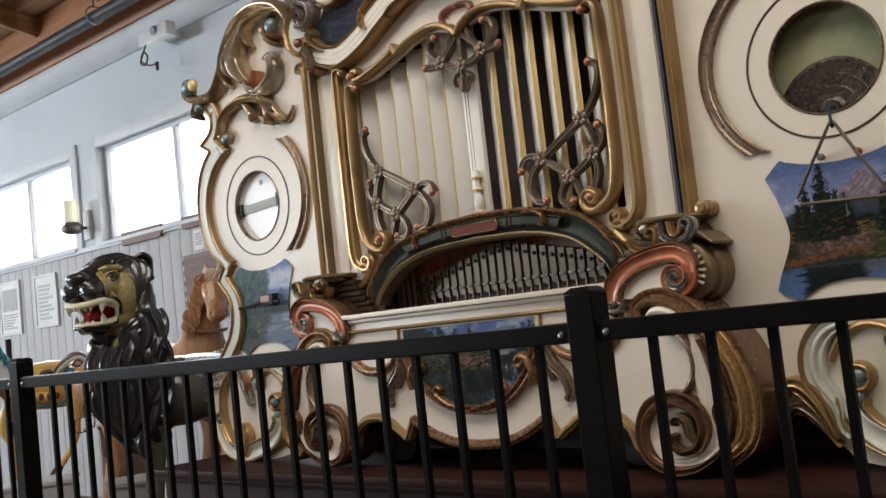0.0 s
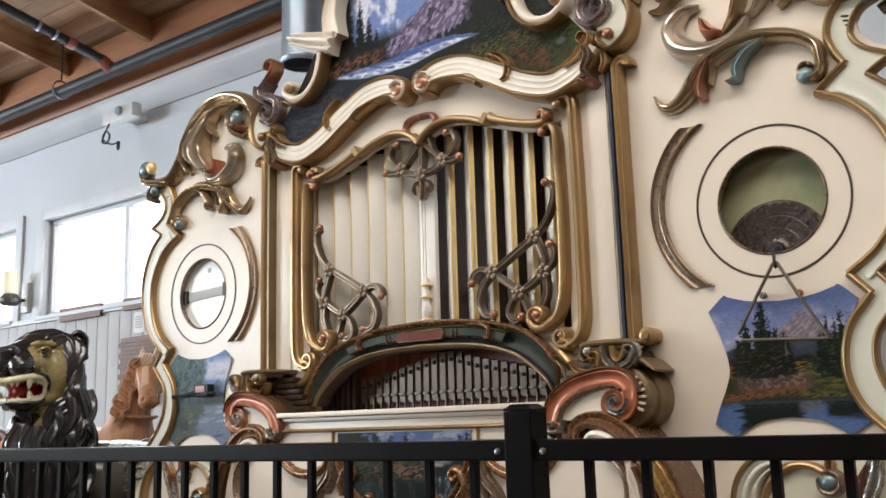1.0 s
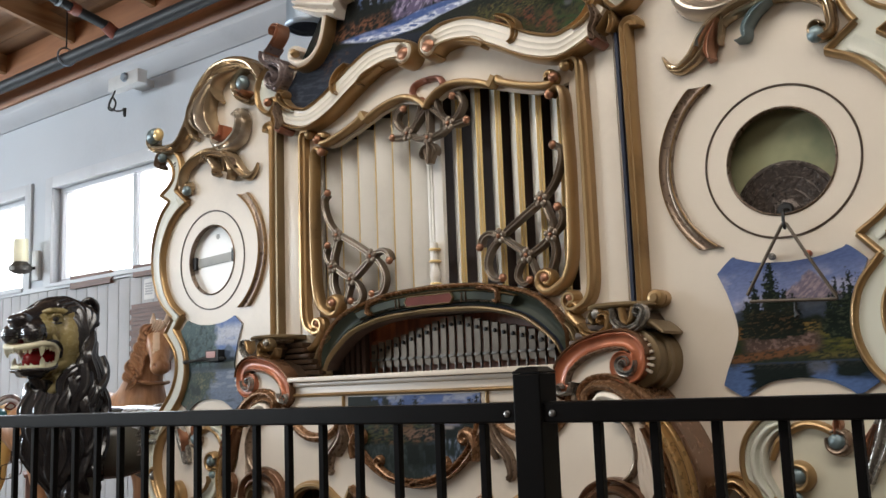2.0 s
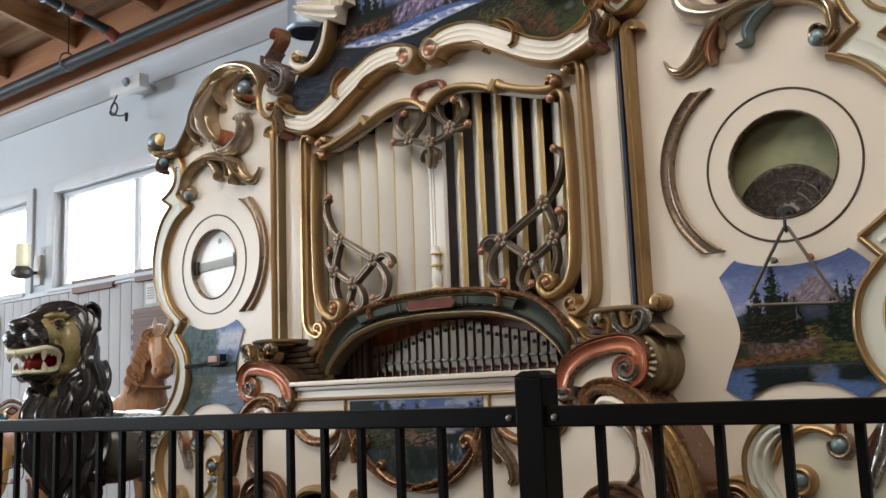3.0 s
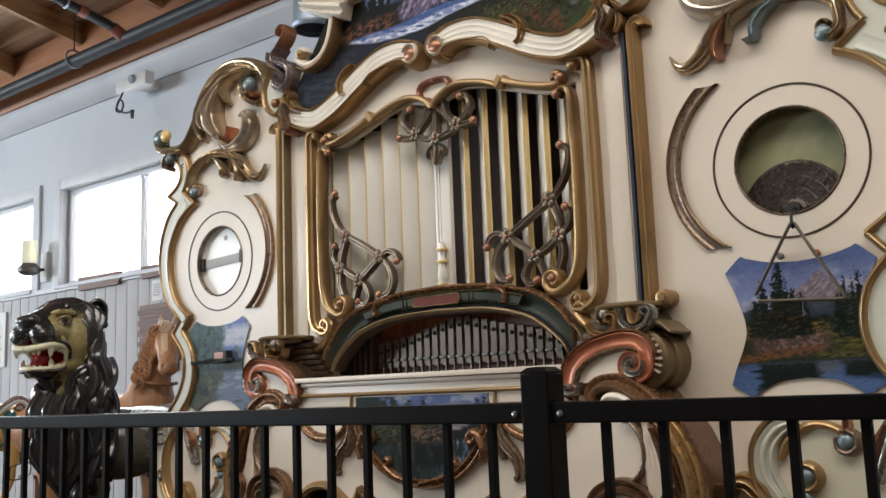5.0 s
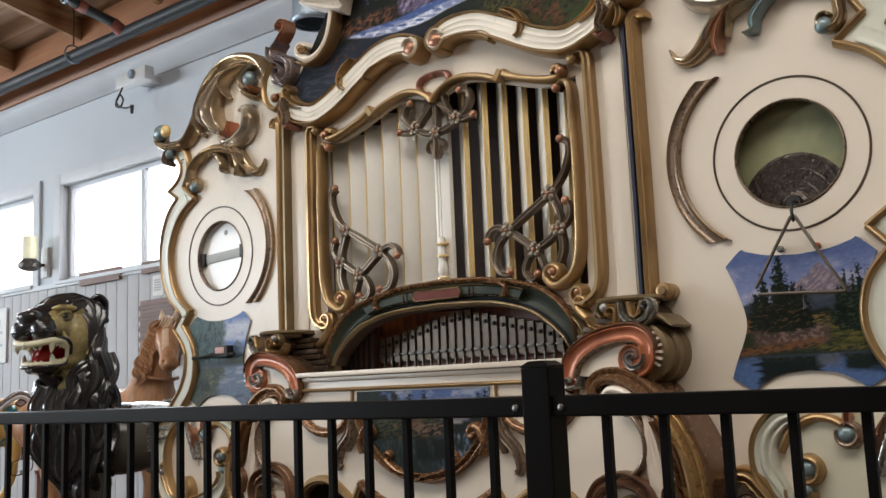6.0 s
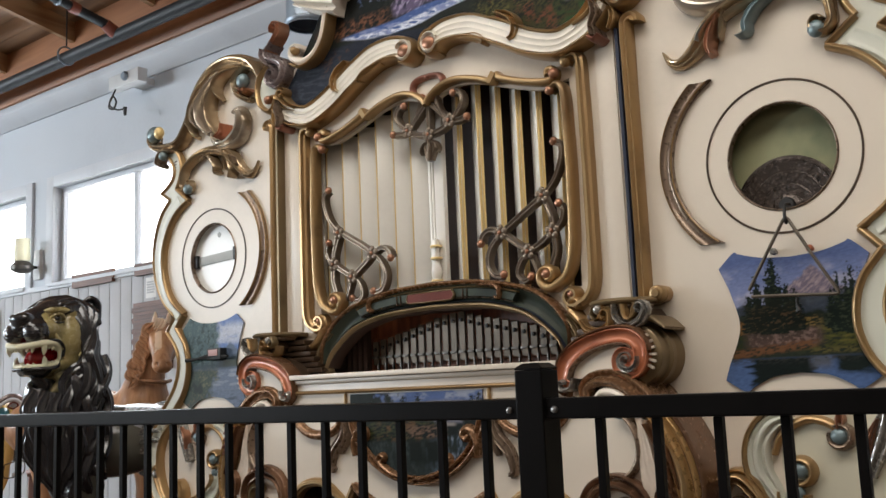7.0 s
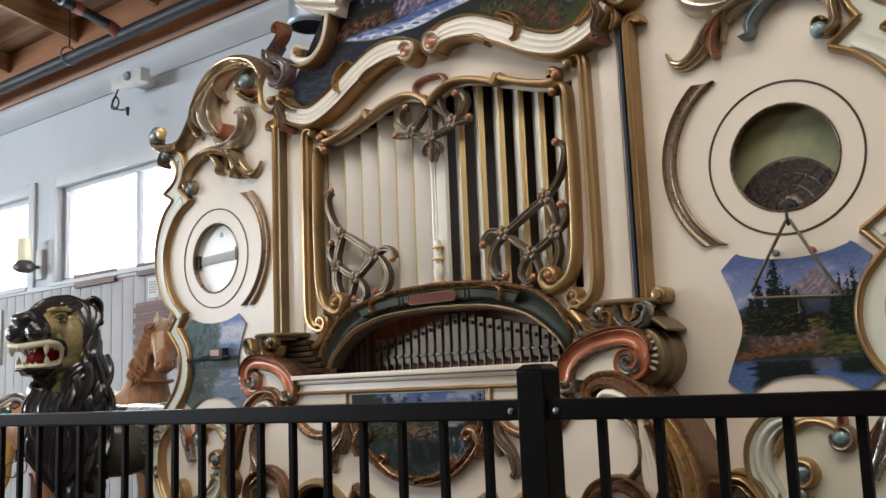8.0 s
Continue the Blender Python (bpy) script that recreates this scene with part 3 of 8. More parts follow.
part("lead", tube(bmesh.new(), lead, 0.0065, 6), CABLE, jb, "black dangling electric lead")
part("plug", tube(bmesh.new(), [(-3.84, 1.39, 3.145), (-3.84, 1.39, 3.085)], [0.014, 0.010], 8), CABLE, jb, "black plug")

# galvanised flue
fl = thing("flue_pipe", "galvanised metal flue pipe rising behind the organ", "flue", (-1.205, 0.62, 2.90))
part("pipe", lathe(bmesh.new(), [(0.090, 1.9), (0.095, 1.9), (0.095, -0.02), (0.090, -0.02), (0.090, 1.9)], "z", (0, 0, 0), 32), GALV, fl)
part("collar", lathe(bmesh.new(), [(0.0905, -0.10), (0.100, -0.10), (0.106, -0.092), (0.106, -0.080), (0.0975, -0.074), (0.0975, 0.03), (0.0960, 0.03), (0.0905, -0.022)], "z", (0, 0, 0), 32), GALV, fl, "flared galvanised mouth of the flue")
# dark disc, added so that the mouth reads as shaded
part("damper", lathe(bmesh.new(), [(0, 0.0), (0.0895, 0.0), (0.0895, 0.004), (0, 0.004)], "z", (0, 0, 0), 24), DARK_IN, fl, "dark disc added to paint the shade in the flue mouth")


# ---------------------------------------------------------------- the band organ
organ = thing("band_organ", "cream fairground band organ facade with gilded scrollwork and painted landscapes", "band organ", (0, 0, 0.63))
LIFT = Matrix.Translation((0, 0, -0.63))


def op(name, bm, mat, label="", parent=None, smooth=True):
    """A part of the organ, from a mesh in hall coordinates."""
    if parent is None:
        bmesh.ops.transform(bm, matrix=LIFT, verts=bm.verts)
    return part(name, bm, mat, parent or organ, label, smooth)


def orib(name, path, width, height, mat, y=0.0, prof=ROUND, back=0.0, label=""):
    return op(name, ribbon(bmesh.new(), path, width, height, y, prof, back), mat, label)


def oball(name, x, y, z, r, mat, squash=(1, 1, 1), label=""):
    bm = bmesh.new()
    ball(bm, (x, y, z), r, squash)
    return op(name, bm, mat, label)


CX, CZ = 1.127, 1.643     # centres of the round openings
edge_low = cr([(1.075, 0.655), (1.20, 0.635), (1.36, 0.64), (1.49, 0.69), (1.56, 0.80), (1.555, 0.93), (1.50, 1.01), (1.444, 1.054)], 5)
edge_waist = cr([(1.444, 1.054), (1.375, 1.13), (1.342, 1.21), (1.352, 1.29), (1.42, 1.365)], 5)
edge_mid = [np.array((1.42, 1.365))] + cr([(1.362, 1.425), (1.44, 1.49), (1.49, 1.58), (1.508, 1.68), (1.492, 1.785), (1.45, 1.865), (1.385, 1.925)], 5)
edge_top = cr([(1.455, 1.965), (1.40, 2.00), (1.375, 2.05), (1.40, 2.10), (1.455, 2.13), (1.40, 2.15), (1.31, 2.19), (1.245, 2.29), (1.12, 2.395), (0.97, 2.405), (0.86, 2.34), (0.79, 2.27), (0.74, 2.20)], 4)
right = [np.array(q) for q in ((0.615, 0.93), (0.615, 0.79), (0.82, 0.79), (0.90, 0.78), (0.96, 0.765), (1.02, 0.72))] + edge_low + edge_waist[1:] + edge_mid + edge_top
outline = right + [np.array(q) for q in ((0.66, 2.17), (0.58, 2.09), (0.52, 2.088), (0.42, 2.12), (0.21, 2.225), (0.0, 2.24), (-0.21, 2.225), (-0.42, 2.12), (-0.52, 2.088), (-0.58, 2.09), (-0.66, 2.17))] + flip(right[::-1], -1)
wave = [(0.53, 1.99), (0.44, 1.975), (0.36, 1.995), (0.285, 2.02), (0.20, 2.05), (0.12, 2.062), (0.05, 2.045), (0.0, 2.02)]
top_wave = cr(wave, 4)
arch_in = cr([(0.490, 1.10), (0.488, 1.18), (0.456, 1.228), (0.372, 1.290), (0.305, 1.318), (0.19, 1.340), (0.0, 1.349)], 4)
pipe_hole = top_wave + flip(top_wave[::-1], -1)[1:] + [np.array((-0.53, 1.37)), np.array((-0.35, 1.36)), np.array((0.0, 1.375)), np.array((0.35, 1.36)), np.array((0.53, 1.37))]
bell_hole = arch_in + flip(arch_in[::-1], -1)[1:]
op("facade_panel", slab(outline, 0.0, 0.018, [pipe_hole, bell_hole, circle(CX, CZ, 0.137), circle(-CX, CZ, 0.137)], 0.003), CREAM, "cream painted wooden facade board", smooth=False)

# case behind the facade
bm = bmesh.new()
for a in ((-0.62, 0.62, 0.55, 0.57, 0.66, 2.15), (-0.64, -0.62, 0.041, 0.57, 0.66, 2.15), (0.62, 0.64, 0.041, 0.57, 0.66, 2.15), (-0.62, 0.62, 0.041, 0.55, 2.13, 2.15), (-0.62, 0.62, 0.041, 0.55, 1.352, 1.366)):
    box(bm, *a)
op("case", bm, BROWN_BOX, "brown wooden organ case seen through the openings", smooth=False)
op("case_floor", new_box(-0.62, 0.62, 0.041, 0.55, 1.06, 1.08), BROWN_BOX)
# board and posts coloured dark for the dimness inside the case
op("stop_board", new_box(-0.62, -0.40, 0.10, 0.13, 1.08, 1.35), DARK_IN)
for i in range(5):
    op("inner_post", new_box(-0.50 + i * 0.026, -0.485 + i * 0.026, 0.07, 0.095, 1.08, 1.35), DARK_IN)

# swell slats behind the lattice: two banks of thick shutters, hinged open away from the middle
SLAT_IVORY = material("ivory_shutter_paint", (0.76, 0.73, 0.67), 0.33, 0, 0.05, 4, 0.05, 45)
top_of = lambda x: float(np.interp(abs(x), [q[0] for q in wave][::-1], [q[1] for q in wave][::-1])) + 0.03


def shutter(x, side, wide, thick, angle):
    """One hinged slat; x is its gilded front edge, side -1 the bank left of the middle post."""
    z1 = top_of(x)
    bm = bmesh.new()
    e0, e1 = (0.0045, wide) if side < 0 else (-wide, -0.0045)
    box(bm, e0, e1, -thick / 2, thick / 2, 1.372, z1, bevel=0.0015)
    turn = pose(x, 0.036, 0, 0, 0, -side * angle)
    bmesh.ops.transform(bm, matrix=turn, verts=bm.verts)
    slat = op("slat", bm, SLAT_IVORY)
    for a, b in ((-thick / 2 - 0.0005, -0.0008), (0.0008, thick / 2 + 0.0005)):
        bm = bmesh.new()
        f0, f1 = (0.0, 0.0044) if side < 0 else (-0.0044, 0.0)
        box(bm, f0, f1, a, b, 1.3735, z1 - 0.002, bevel=0.001)
        bmesh.ops.transform(bm, matrix=LIFT @ turn, verts=bm.verts)
        part("gilt_edge", bm, BRIGHT, slat, "bright gold painted edge")


for x in (-0.523, -0.443, -0.362, -0.280, -0.201, -0.124):
    shutter(x, -1, 0.088, 0.009, 37)
for x in (0.090, 0.170, 0.247, 0.323, 0.398, 0.474):
    shutter(x, 1, 0.080, 0.0175, 43)
op("slat", new_box(-0.555, -0.528, 0.024, 0.036, 1.372, 2.02, bevel=0.001), SLAT_IVORY)
# the shade between the slats is the dark colour of this board
op("swell_backing", new_box(-0.61, 0.61, 0.20, 0.21, 1.37, 2.12), DARK_IN, "backing board behind the slats, shade put into its dark brown")
# middle post between the banks, with a small turned foot
op("middle_post", new_box(-0.044, 0.018, 0.030, 0.050, 1.372, 2.06, bevel=0.002), SLAT_IVORY, "plain ivory post between the slats")
for x in (-0.034, -0.023):
    op("post_bead", tube(bmesh.new(), [(x, 0.030, 1.545), (x, 0.030, 2.05)], 0.0035, 8), SLAT_IVORY)
foot = [(0, 1.42), (0.019, 1.42), (0.019, 1.436), (0.012, 1.446), (0.0175, 1.460), (0.0185, 1.476), (0.012, 1.492), (0.010, 1.50), (0.010, 1.575), (0, 1.58)]
op("turned_post", lathe(bmesh.new(), foot, "z", (-0.013, 0.018, 0.0), 20), SLAT_IVORY, "small turned ivory post")
for z in (1.440, 1.514, 1.553):
    op("post_ring", lathe(bmesh.new(), [(0.010, z - 0.005), (0.0195, z - 0.003), (0.0205, z), (0.0195, z + 0.003), (0.010, z + 0.005)], "z", (-0.013, 0.018, 0.0), 20), BRIGHT)

# gilded line over the slats
for s in (1, -1):
    orib("top_trim", flip(cr([(0.262, 2.037), (0.20, 2.062), (0.12, 2.078), (0.06, 2.068), (0.015, 2.04), (0.0, 2.02)], 6), s), 0.011, 0.016, GOLD, -0.020, back=0.019)
    orib("top_trim", flip(curl(cr([(0.283, 2.055), (0.30, 2.04), (0.37, 2.013), (0.44, 1.994), (0.475, 1.99)], 6), 0.021, 0.8, 1, shrink=0.6), s), [0.013, 0.011, 0.012, 0.011], 0.016, GOLD, -0.020, back=0.019)
    orib("trim_step", flip([(0.283, 2.06), (0.262, 2.03)], s), 0.012, 0.019, GOLD, -0.020, FLAT, back=0.019)
    oball("knob", s * 0.495, -0.030, 2.005, 0.017, OLD_COPPER)
    # moulding that frames the opening, with a volute at its foot
    orib("side_moulding", flip(curl(cr([(0.475, 1.955), (0.50, 1.972), (0.521, 1.95), (0.525, 1.85), (0.528, 1.74), (0.526, 1.58), (0.520, 1.47), (0.498, 1.405), (0.455, 1.375)], 6), 0.038, 1.25, -1), s), [0.010, 0.014, 0.014, 0.014, 0.014, 0.015, 0.015, 0.012, 0.009], 0.022, GOLD, -0.020, back=0.019)
    oball("knob", s * 0.478, -0.030, 1.957, 0.015, OLD_COPPER)
    oball("volute_eye", s * 0.432, -0.032, 1.412, 0.016, OLD_COPPER)
    # J-shaped moulding at the inner side of the pilaster
    orib("pilaster_moulding", flip(curl(cr([(0.532, 2.025), (0.546, 2.045), (0.577, 2.035), (0.580, 1.95), (0.582, 1.75), (0.582, 1.5), (0.579, 1.38), (0.561, 1.335), (0.527, 1.315)], 6), 0.03, 1.15, -1), s), [0.013, 0.017, 0.018, 0.018, 0.018, 0.018, 0.018, 0.014, 0.010], 0.030, GOLD, -0.012, RIDGE, back=0.011)
    oball("volute_eye", s * 0.510, -0.028, 1.347, 0.014, OLD_COPPER)
    oball("knob", s * 0.537, -0.029, 2.032, 0.018, GOLD)
    # pilaster
    op("pilaster", new_box(*sorted((s * 0.622, s * 0.684)), -0.006, -0.0005, 1.3135, 2.095, bevel=0.002), CREAM)
    orib("pilaster_bead", flip(curl(cr([(0.734, 1.316), (0.735, 1.6), (0.733, 2.092)], 5), 0.022, 0.5, -1, shrink=0.4), s), [0.016, 0.016, 0.016, 0.018], 0.042, GOLD, -0.0005, BEVEL)
    orib("pilaster_line", flip([(0.710, 1.316), (0.711, 1.6), (0.709, 2.085)], s), 0.0065, 0.036, NAVY if s > 0 else DULL_GOLD, -0.0005, FLAT)

def crescent(s):
    """A hollow moulding bent round the opening, both ends cut level; gilded lips along its edges."""
    bm = bmesh.new()
    prof = [(0.0, 0.0), (0.0, 0.010), (0.10, 0.0125), (0.20, 0.008), (0.42, 0.003), (0.62, 0.004), (0.80, 0.009), (0.90, 0.0145), (1.0, 0.012), (1.0, 0.0)]
    rows = []
    for z in np.linspace(-0.22, 0.22, 44):
        xo, xi = 1.094 - math.sqrt(0.294 ** 2 - z * z), 1.094 - math.sqrt(0.2555 ** 2 - z * z)
        rows.append([bm.verts.new((s * (xo + (xi - xo) * a), -0.0006 - h, 1.66 + z)) for a, h in prof])
    for p, q in zip(rows[:-1], rows[1:]):
        for k in range(len(prof)):
            n = (k + 1) % len(prof)
            bm.faces.new((p[k], p[n], q[n], q[k]))
    bm.faces.new(rows[0])
    bm.faces.new(rows[-1])
    ob = op("crescent", bm, BRONZE)
    for r, w, h in ((0.2915, 0.0028, 0.0145), (0.2595, 0.0036, 0.017)):
        zz = np.linspace(-0.216, 0.216, 40)
        lip = ribbon(bmesh.new(), [(s * (1.094 - math.sqrt(r * r - z * z)), 1.66 + z) for z in zz], w, h, -0.0007)
        bmesh.ops.transform(lip, matrix=LIFT, verts=lip.verts)
        part("lip", lip, GOLD, ob)


# round openings: scribed ring and rim
for s in (1, -1):
    op("scribed_ring", lathe(bmesh.new(), [(0.1935, 0.0), (0.1945, -0.0025), (0.1985, -0.0025), (0.1995, 0.0)], "y", (s * CX, -0.0005, CZ), 72), UMBER)
    op("opening_rim", lathe(bmesh.new(), [(0.1355, 0.017), (0.1355, -0.002), (0.138, -0.004), (0.141, -0.001), (0.141, 0.0)], "y", (s * CX, -0.0008, CZ), 64), BRONZE)
    crescent(s)

# border band round the wings: a pale plate between two gilded lines that turn in sharp corners
def shift(pts, d):
    p = np.array([q[:2] for q in pts])
    t = np.gradient(p, axis=0)
    t /= np.linalg.norm(t, axis=1)[:, None]
    return [q + np.array((-b, a)) * d for q, (a, b) in zip(p, t)]


out_neck = cr([(1.435, 2.110), (1.385, 2.085), (1.360, 2.030), (1.385, 1.985), (1.448, 1.950)], 5)
out_mid = [np.array((1.388, 1.915))] + cr([(1.388, 1.915), (1.448, 1.858), (1.488, 1.775), (1.502, 1.68), (1.484, 1.58), (1.435, 1.492), (1.362, 1.428)], 5)[1:]
out_low = cr([(1.412, 1.368), (1.348, 1.290), (1.338, 1.21), (1.372, 1.13), (1.44, 1.055)], 5)
in_neck = cr([(1.350, 2.125), (1.318, 2.085), (1.306, 2.035), (1.318, 1.990), (1.340, 1.952)], 5)
in_mid = cr([(1.266, 1.895), (1.335, 1.858), (1.392, 1.798), (1.428, 1.72), (1.434, 1.64), (1.414, 1.555), (1.368, 1.485), (1.298, 1.432)], 5)
in_low = cr([(1.345, 1.380), (1.288, 1.305), (1.270, 1.21), (1.298, 1.12), (1.365, 1.045)], 5)
for s in (1, -1):
    line_o, line_i = out_neck + out_mid + out_low, in_neck + in_mid + in_low
    op("border_plate", slab(flip(line_o + line_i[::-1], s), -0.010, -0.0006, (), 0.0), PALE, smooth=False)
    for segs, w, h, bk in (((out_neck, out_mid, out_low), 0.008, 0.020, 0.017), ((in_neck, in_mid, in_low), 0.011, 0.026, 0.0)):
        for k, seg in enumerate(segs):
            orib("border_bead", flip(seg, s), w, h, GOLD, -0.0005, back=bk)
            if k < 2:
                orib("border_bead", flip([seg[-1], segs[k + 1][0]], s), w, h * 0.96, GOLD, -0.0005, back=bk)
    mids = [(a + b) / 2 for a, b in zip(np.array(out_mid)[np.linspace(0, len(out_mid) - 1, 30).astype(int)], np.array(in_mid)[np.linspace(0, len(in_mid) - 1, 30).astype(int)])]
    orib("border_hollow", flip(mids, s), 0.022, 0.006, PALE, -0.0105, COVE)

# ---------------------------------------------------------------- organ: bow, crown, arch and bells
YB = -0.03
for s in (1, -1):
    bow = cr([(0.676, 2.170), (0.632, 2.122), (0.58, 2.098), (0.517, 2.088), (0.425, 2.118), (0.335, 2.168), (0.285, 2.195)], 6)
    orib("bow_moulding", flip(bow, s), [0.020, 0.030, 0.032, 0.033, 0.034, 0.034], 0.030, BOWCREAM, YB, WAVE, back=0.03)
    orib("bow_edge", flip(shift(bow, 0.036), s), 0.007, 0.036, GOLD, YB, back=0.03)
    orib("bow_edge", flip(shift(bow, -0.036), s), 0.007, 0.036, GOLD, YB, back=0.03)
    bow2 = cr([(0.285, 2.195), (0.212, 2.228), (0.14, 2.238), (0.085, 2.232), (0.05, 2.212)], 6)
    orib("bow_moulding", flip(bow2, s), [0.034, 0.033, 0.032, 0.029, 0.022], 0.030, BOWCREAM, YB, WAVE, back=0.03)
    orib("bow_edge", flip(shift(bow2, 0.035), s), 0.007, 0.036, GOLD, YB, back=0.03)
    orib("bow_edge", flip(shift(bow2, -0.033), s), 0.007, 0.036, GOLD, YB, back=0.03)
    bm = bmesh.new()
    ball(bm, (s * 0.052, YB - 0.034, 2.208), 0.023, (1.15, 0.4, 0.95))
    orib("bow_ring", flip(arc(0.056, 2.212, 0.030, 20, 330, 24), s), [0.005, 0.009, 0.010, 0.009, 0.006], 0.042, BOWCREAM, YB, back=0.03)
    orib("bow_ring", flip(arc(0.056, 2.212, 0.042, 90, 300, 20), s), [0.004, 0.006, 0.006, 0.005], 0.040, GOLD, YB, back=0.03)
    op("bow_boss", bm, OLD_COPPER, "copper painted oval boss")
    orib("bow_volute", flip(curl(cr([(0.585, 2.125), (0.632, 2.146), (0.664, 2.180)], 5), 0.022, 1.1, 1), s), [0.008, 0.012, 0.013, 0.010, 0.007], 0.044, GOLD, YB, LEAF, back=0.03)
    orib("bow_leaf", flip(cr([(0.318, 2.238), (0.358, 2.218), (0.384, 2.185), (0.380, 2.150), (0.362, 2.138)], 5), s), [0.006, 0.013, 0.016, 0.014, 0.006], 0.043, GOLD, YB, LEAF)
    orib("bow_leaf", flip(cr([(0.165, 2.196), (0.205, 2.190), (0.240, 2.180), (0.268, 2.160), (0.262, 2.148)], 5), s), [0.004, 0.011, 0.015, 0.012, 0.004], 0.036, GOLD, YB, LEAF)
    # brackets between bow and pilaster
    op("bracket_plate", slab(flip(cr([(0.707, 2.325), (0.762, 2.295), (0.784, 2.240), (0.768, 2.185), (0.727, 2.158), (0.698, 2.178), (0.688, 2.250), (0.707, 2.325)], 5)[:-1], s), -0.045, -0.0005), PALE, smooth=False)
    orib("bracket_scroll", flip(curl(cr([(0.737, 2.325), (0.780, 2.292), (0.796, 2.243), (0.780, 2.182), (0.729, 2.148), (0.696, 2.172)], 6), 0.024, 0.6, -1, n=12), s), [0.006, 0.010, 0.013, 0.014, 0.013, 0.011, 0.007], 0.042, GOLD, -0.02, back=0.02)
    oball("bracket_eye", s * 0.728, -0.056, 2.190, 0.017, OLD_COPPER)
    orib("bracket_drop", flip(cr([(0.656, 2.170), (0.664, 2.135), (0.652, 2.100), (0.656, 2.070)], 6), s), [0.008, 0.016, 0.011, 0.013], 0.03, BRONZE, -0.056, LEAF, back=0.05)
    orib("bracket_drop", flip(cr([(0.702, 2.150), (0.707, 2.115), (0.694, 2.085)], 6), s), [0.007, 0.014, 0.008], 0.022, GOLD, -0.036, LEAF, back=0.034)
    orib("bracket_foot", flip(cr([(0.636, 2.072), (0.654, 2.062), (0.672, 2.070)], 5), s), [0.007, 0.010, 0.006], 0.024, ROSE, -0.052, back=0.05)
    # crest scrolls over the bow
    crest = curl(cr([(0.700, 2.405), (0.733, 2.380), (0.722, 2.350), (0.680, 2.334), (0.646, 2.308), (0.645, 2.266), (0.676, 2.240), (0.712, 2.252)], 6), 0.028, 1.15, 1)
    orib("crest_scroll", flip(crest, s), [0.008, 0.014, 0.016, 0.019, 0.020, 0.019, 0.017, 0.013, 0.008], 0.034, PLUM, -0.04, FLUTE, back=0.04)
    orib("crest_rib", flip(cr([(0.755, 2.395), (0.758, 2.362), (0.728, 2.330), (0.700, 2.312), (0.688, 2.292)], 6), s), [0.002, 0.006, 0.008, 0.006, 0.002], 0.034, PLUM, -0.04, back=0.03)
    orib("crest_tip", flip(cr([(0.708, 2.450), (0.708, 2.470), (0.690, 2.480), (0.668, 2.470), (0.668, 2.446), (0.690, 2.420), (0.714, 2.400), (0.728, 2.376)], 5), s), [0.003, 0.007, 0.011, 0.013, 0.014, 0.013, 0.010, 0.006], 0.028, OLD_COPPER, -0.04, LEAF, back=0.03)
    # moulded crown frame
    frame_path = curl(cr([(0.405, 2.470), (0.416, 2.410), (0.438, 2.345), (0.482, 2.302), (0.540, 2.292), (0.584, 2.314)], 6), 0.030, 0.62, 1, shrink=0.55)
    orib("crown_frame", flip(frame_path, s), [0.018, 0.0165, 0.0165, 0.0165, 0.015, 0.010], 0.030, IVORY, -0.045, ROUND, back=0.04)
    orib("crown_bead", flip(shift(frame_path[:30], -0.021), s), 0.0055, 0.036, GOLD, -0.045, back=0.02)
    orib("crown_block", flip([(0.548, 2.523), (0.44, 2.485), (0.338, 2.455)], s), [0.022, 0.035, 0.042], 0.05, IVORY, -0.05, FLUTE, back=0.05)
    orib("crown_frame", flip(cr([(0.335, 2.47), (0.345, 2.56), (0.31, 2.66), (0.20, 2.78), (0.0, 2.84)], 6), s), [0.036, 0.030, 0.030, 0.032, 0.032], 0.04, IVORY, -0.05, COVE, back=0.05)
    oball("crown_knob", s * 0.566, -0.066, 2.338, 0.016, GOLD, (1, 1.4, 1))

crown = cr([(0.70, 2.24), (0.60, 2.30), (0.50, 2.34), (0.44, 2.40), (0.40, 2.48), (0.36, 2.56), (0.33, 2.66), (0.22, 2.78), (0.0, 2.84)], 4)
under_bow = [np.array(q) for q in ((0.0, 2.232), (0.10, 2.236), (0.21, 2.228), (0.335, 2.168), (0.425, 2.118), (0.517, 2.090), (0.58, 2.097), (0.63, 2.13))]
op("crown_panel", slab(under_bow + crown + flip(crown[::-1], -1)[1:] + flip(under_bow[::-1], -1)[:-1], -0.022, -0.0005), CREAM, smooth=False)


def bow_top(u):
    x = abs(2 * u - 1) * 0.68
    return float(np.interp(x, [0, 0.05, 0.14, 0.21, 0.33, 0.425, 0.52, 0.58, 0.63, 0.68], [2.235, 2.25, 2.262, 2.25, 2.19, 2.14, 2.11, 2.117, 2.15, 2.21]))


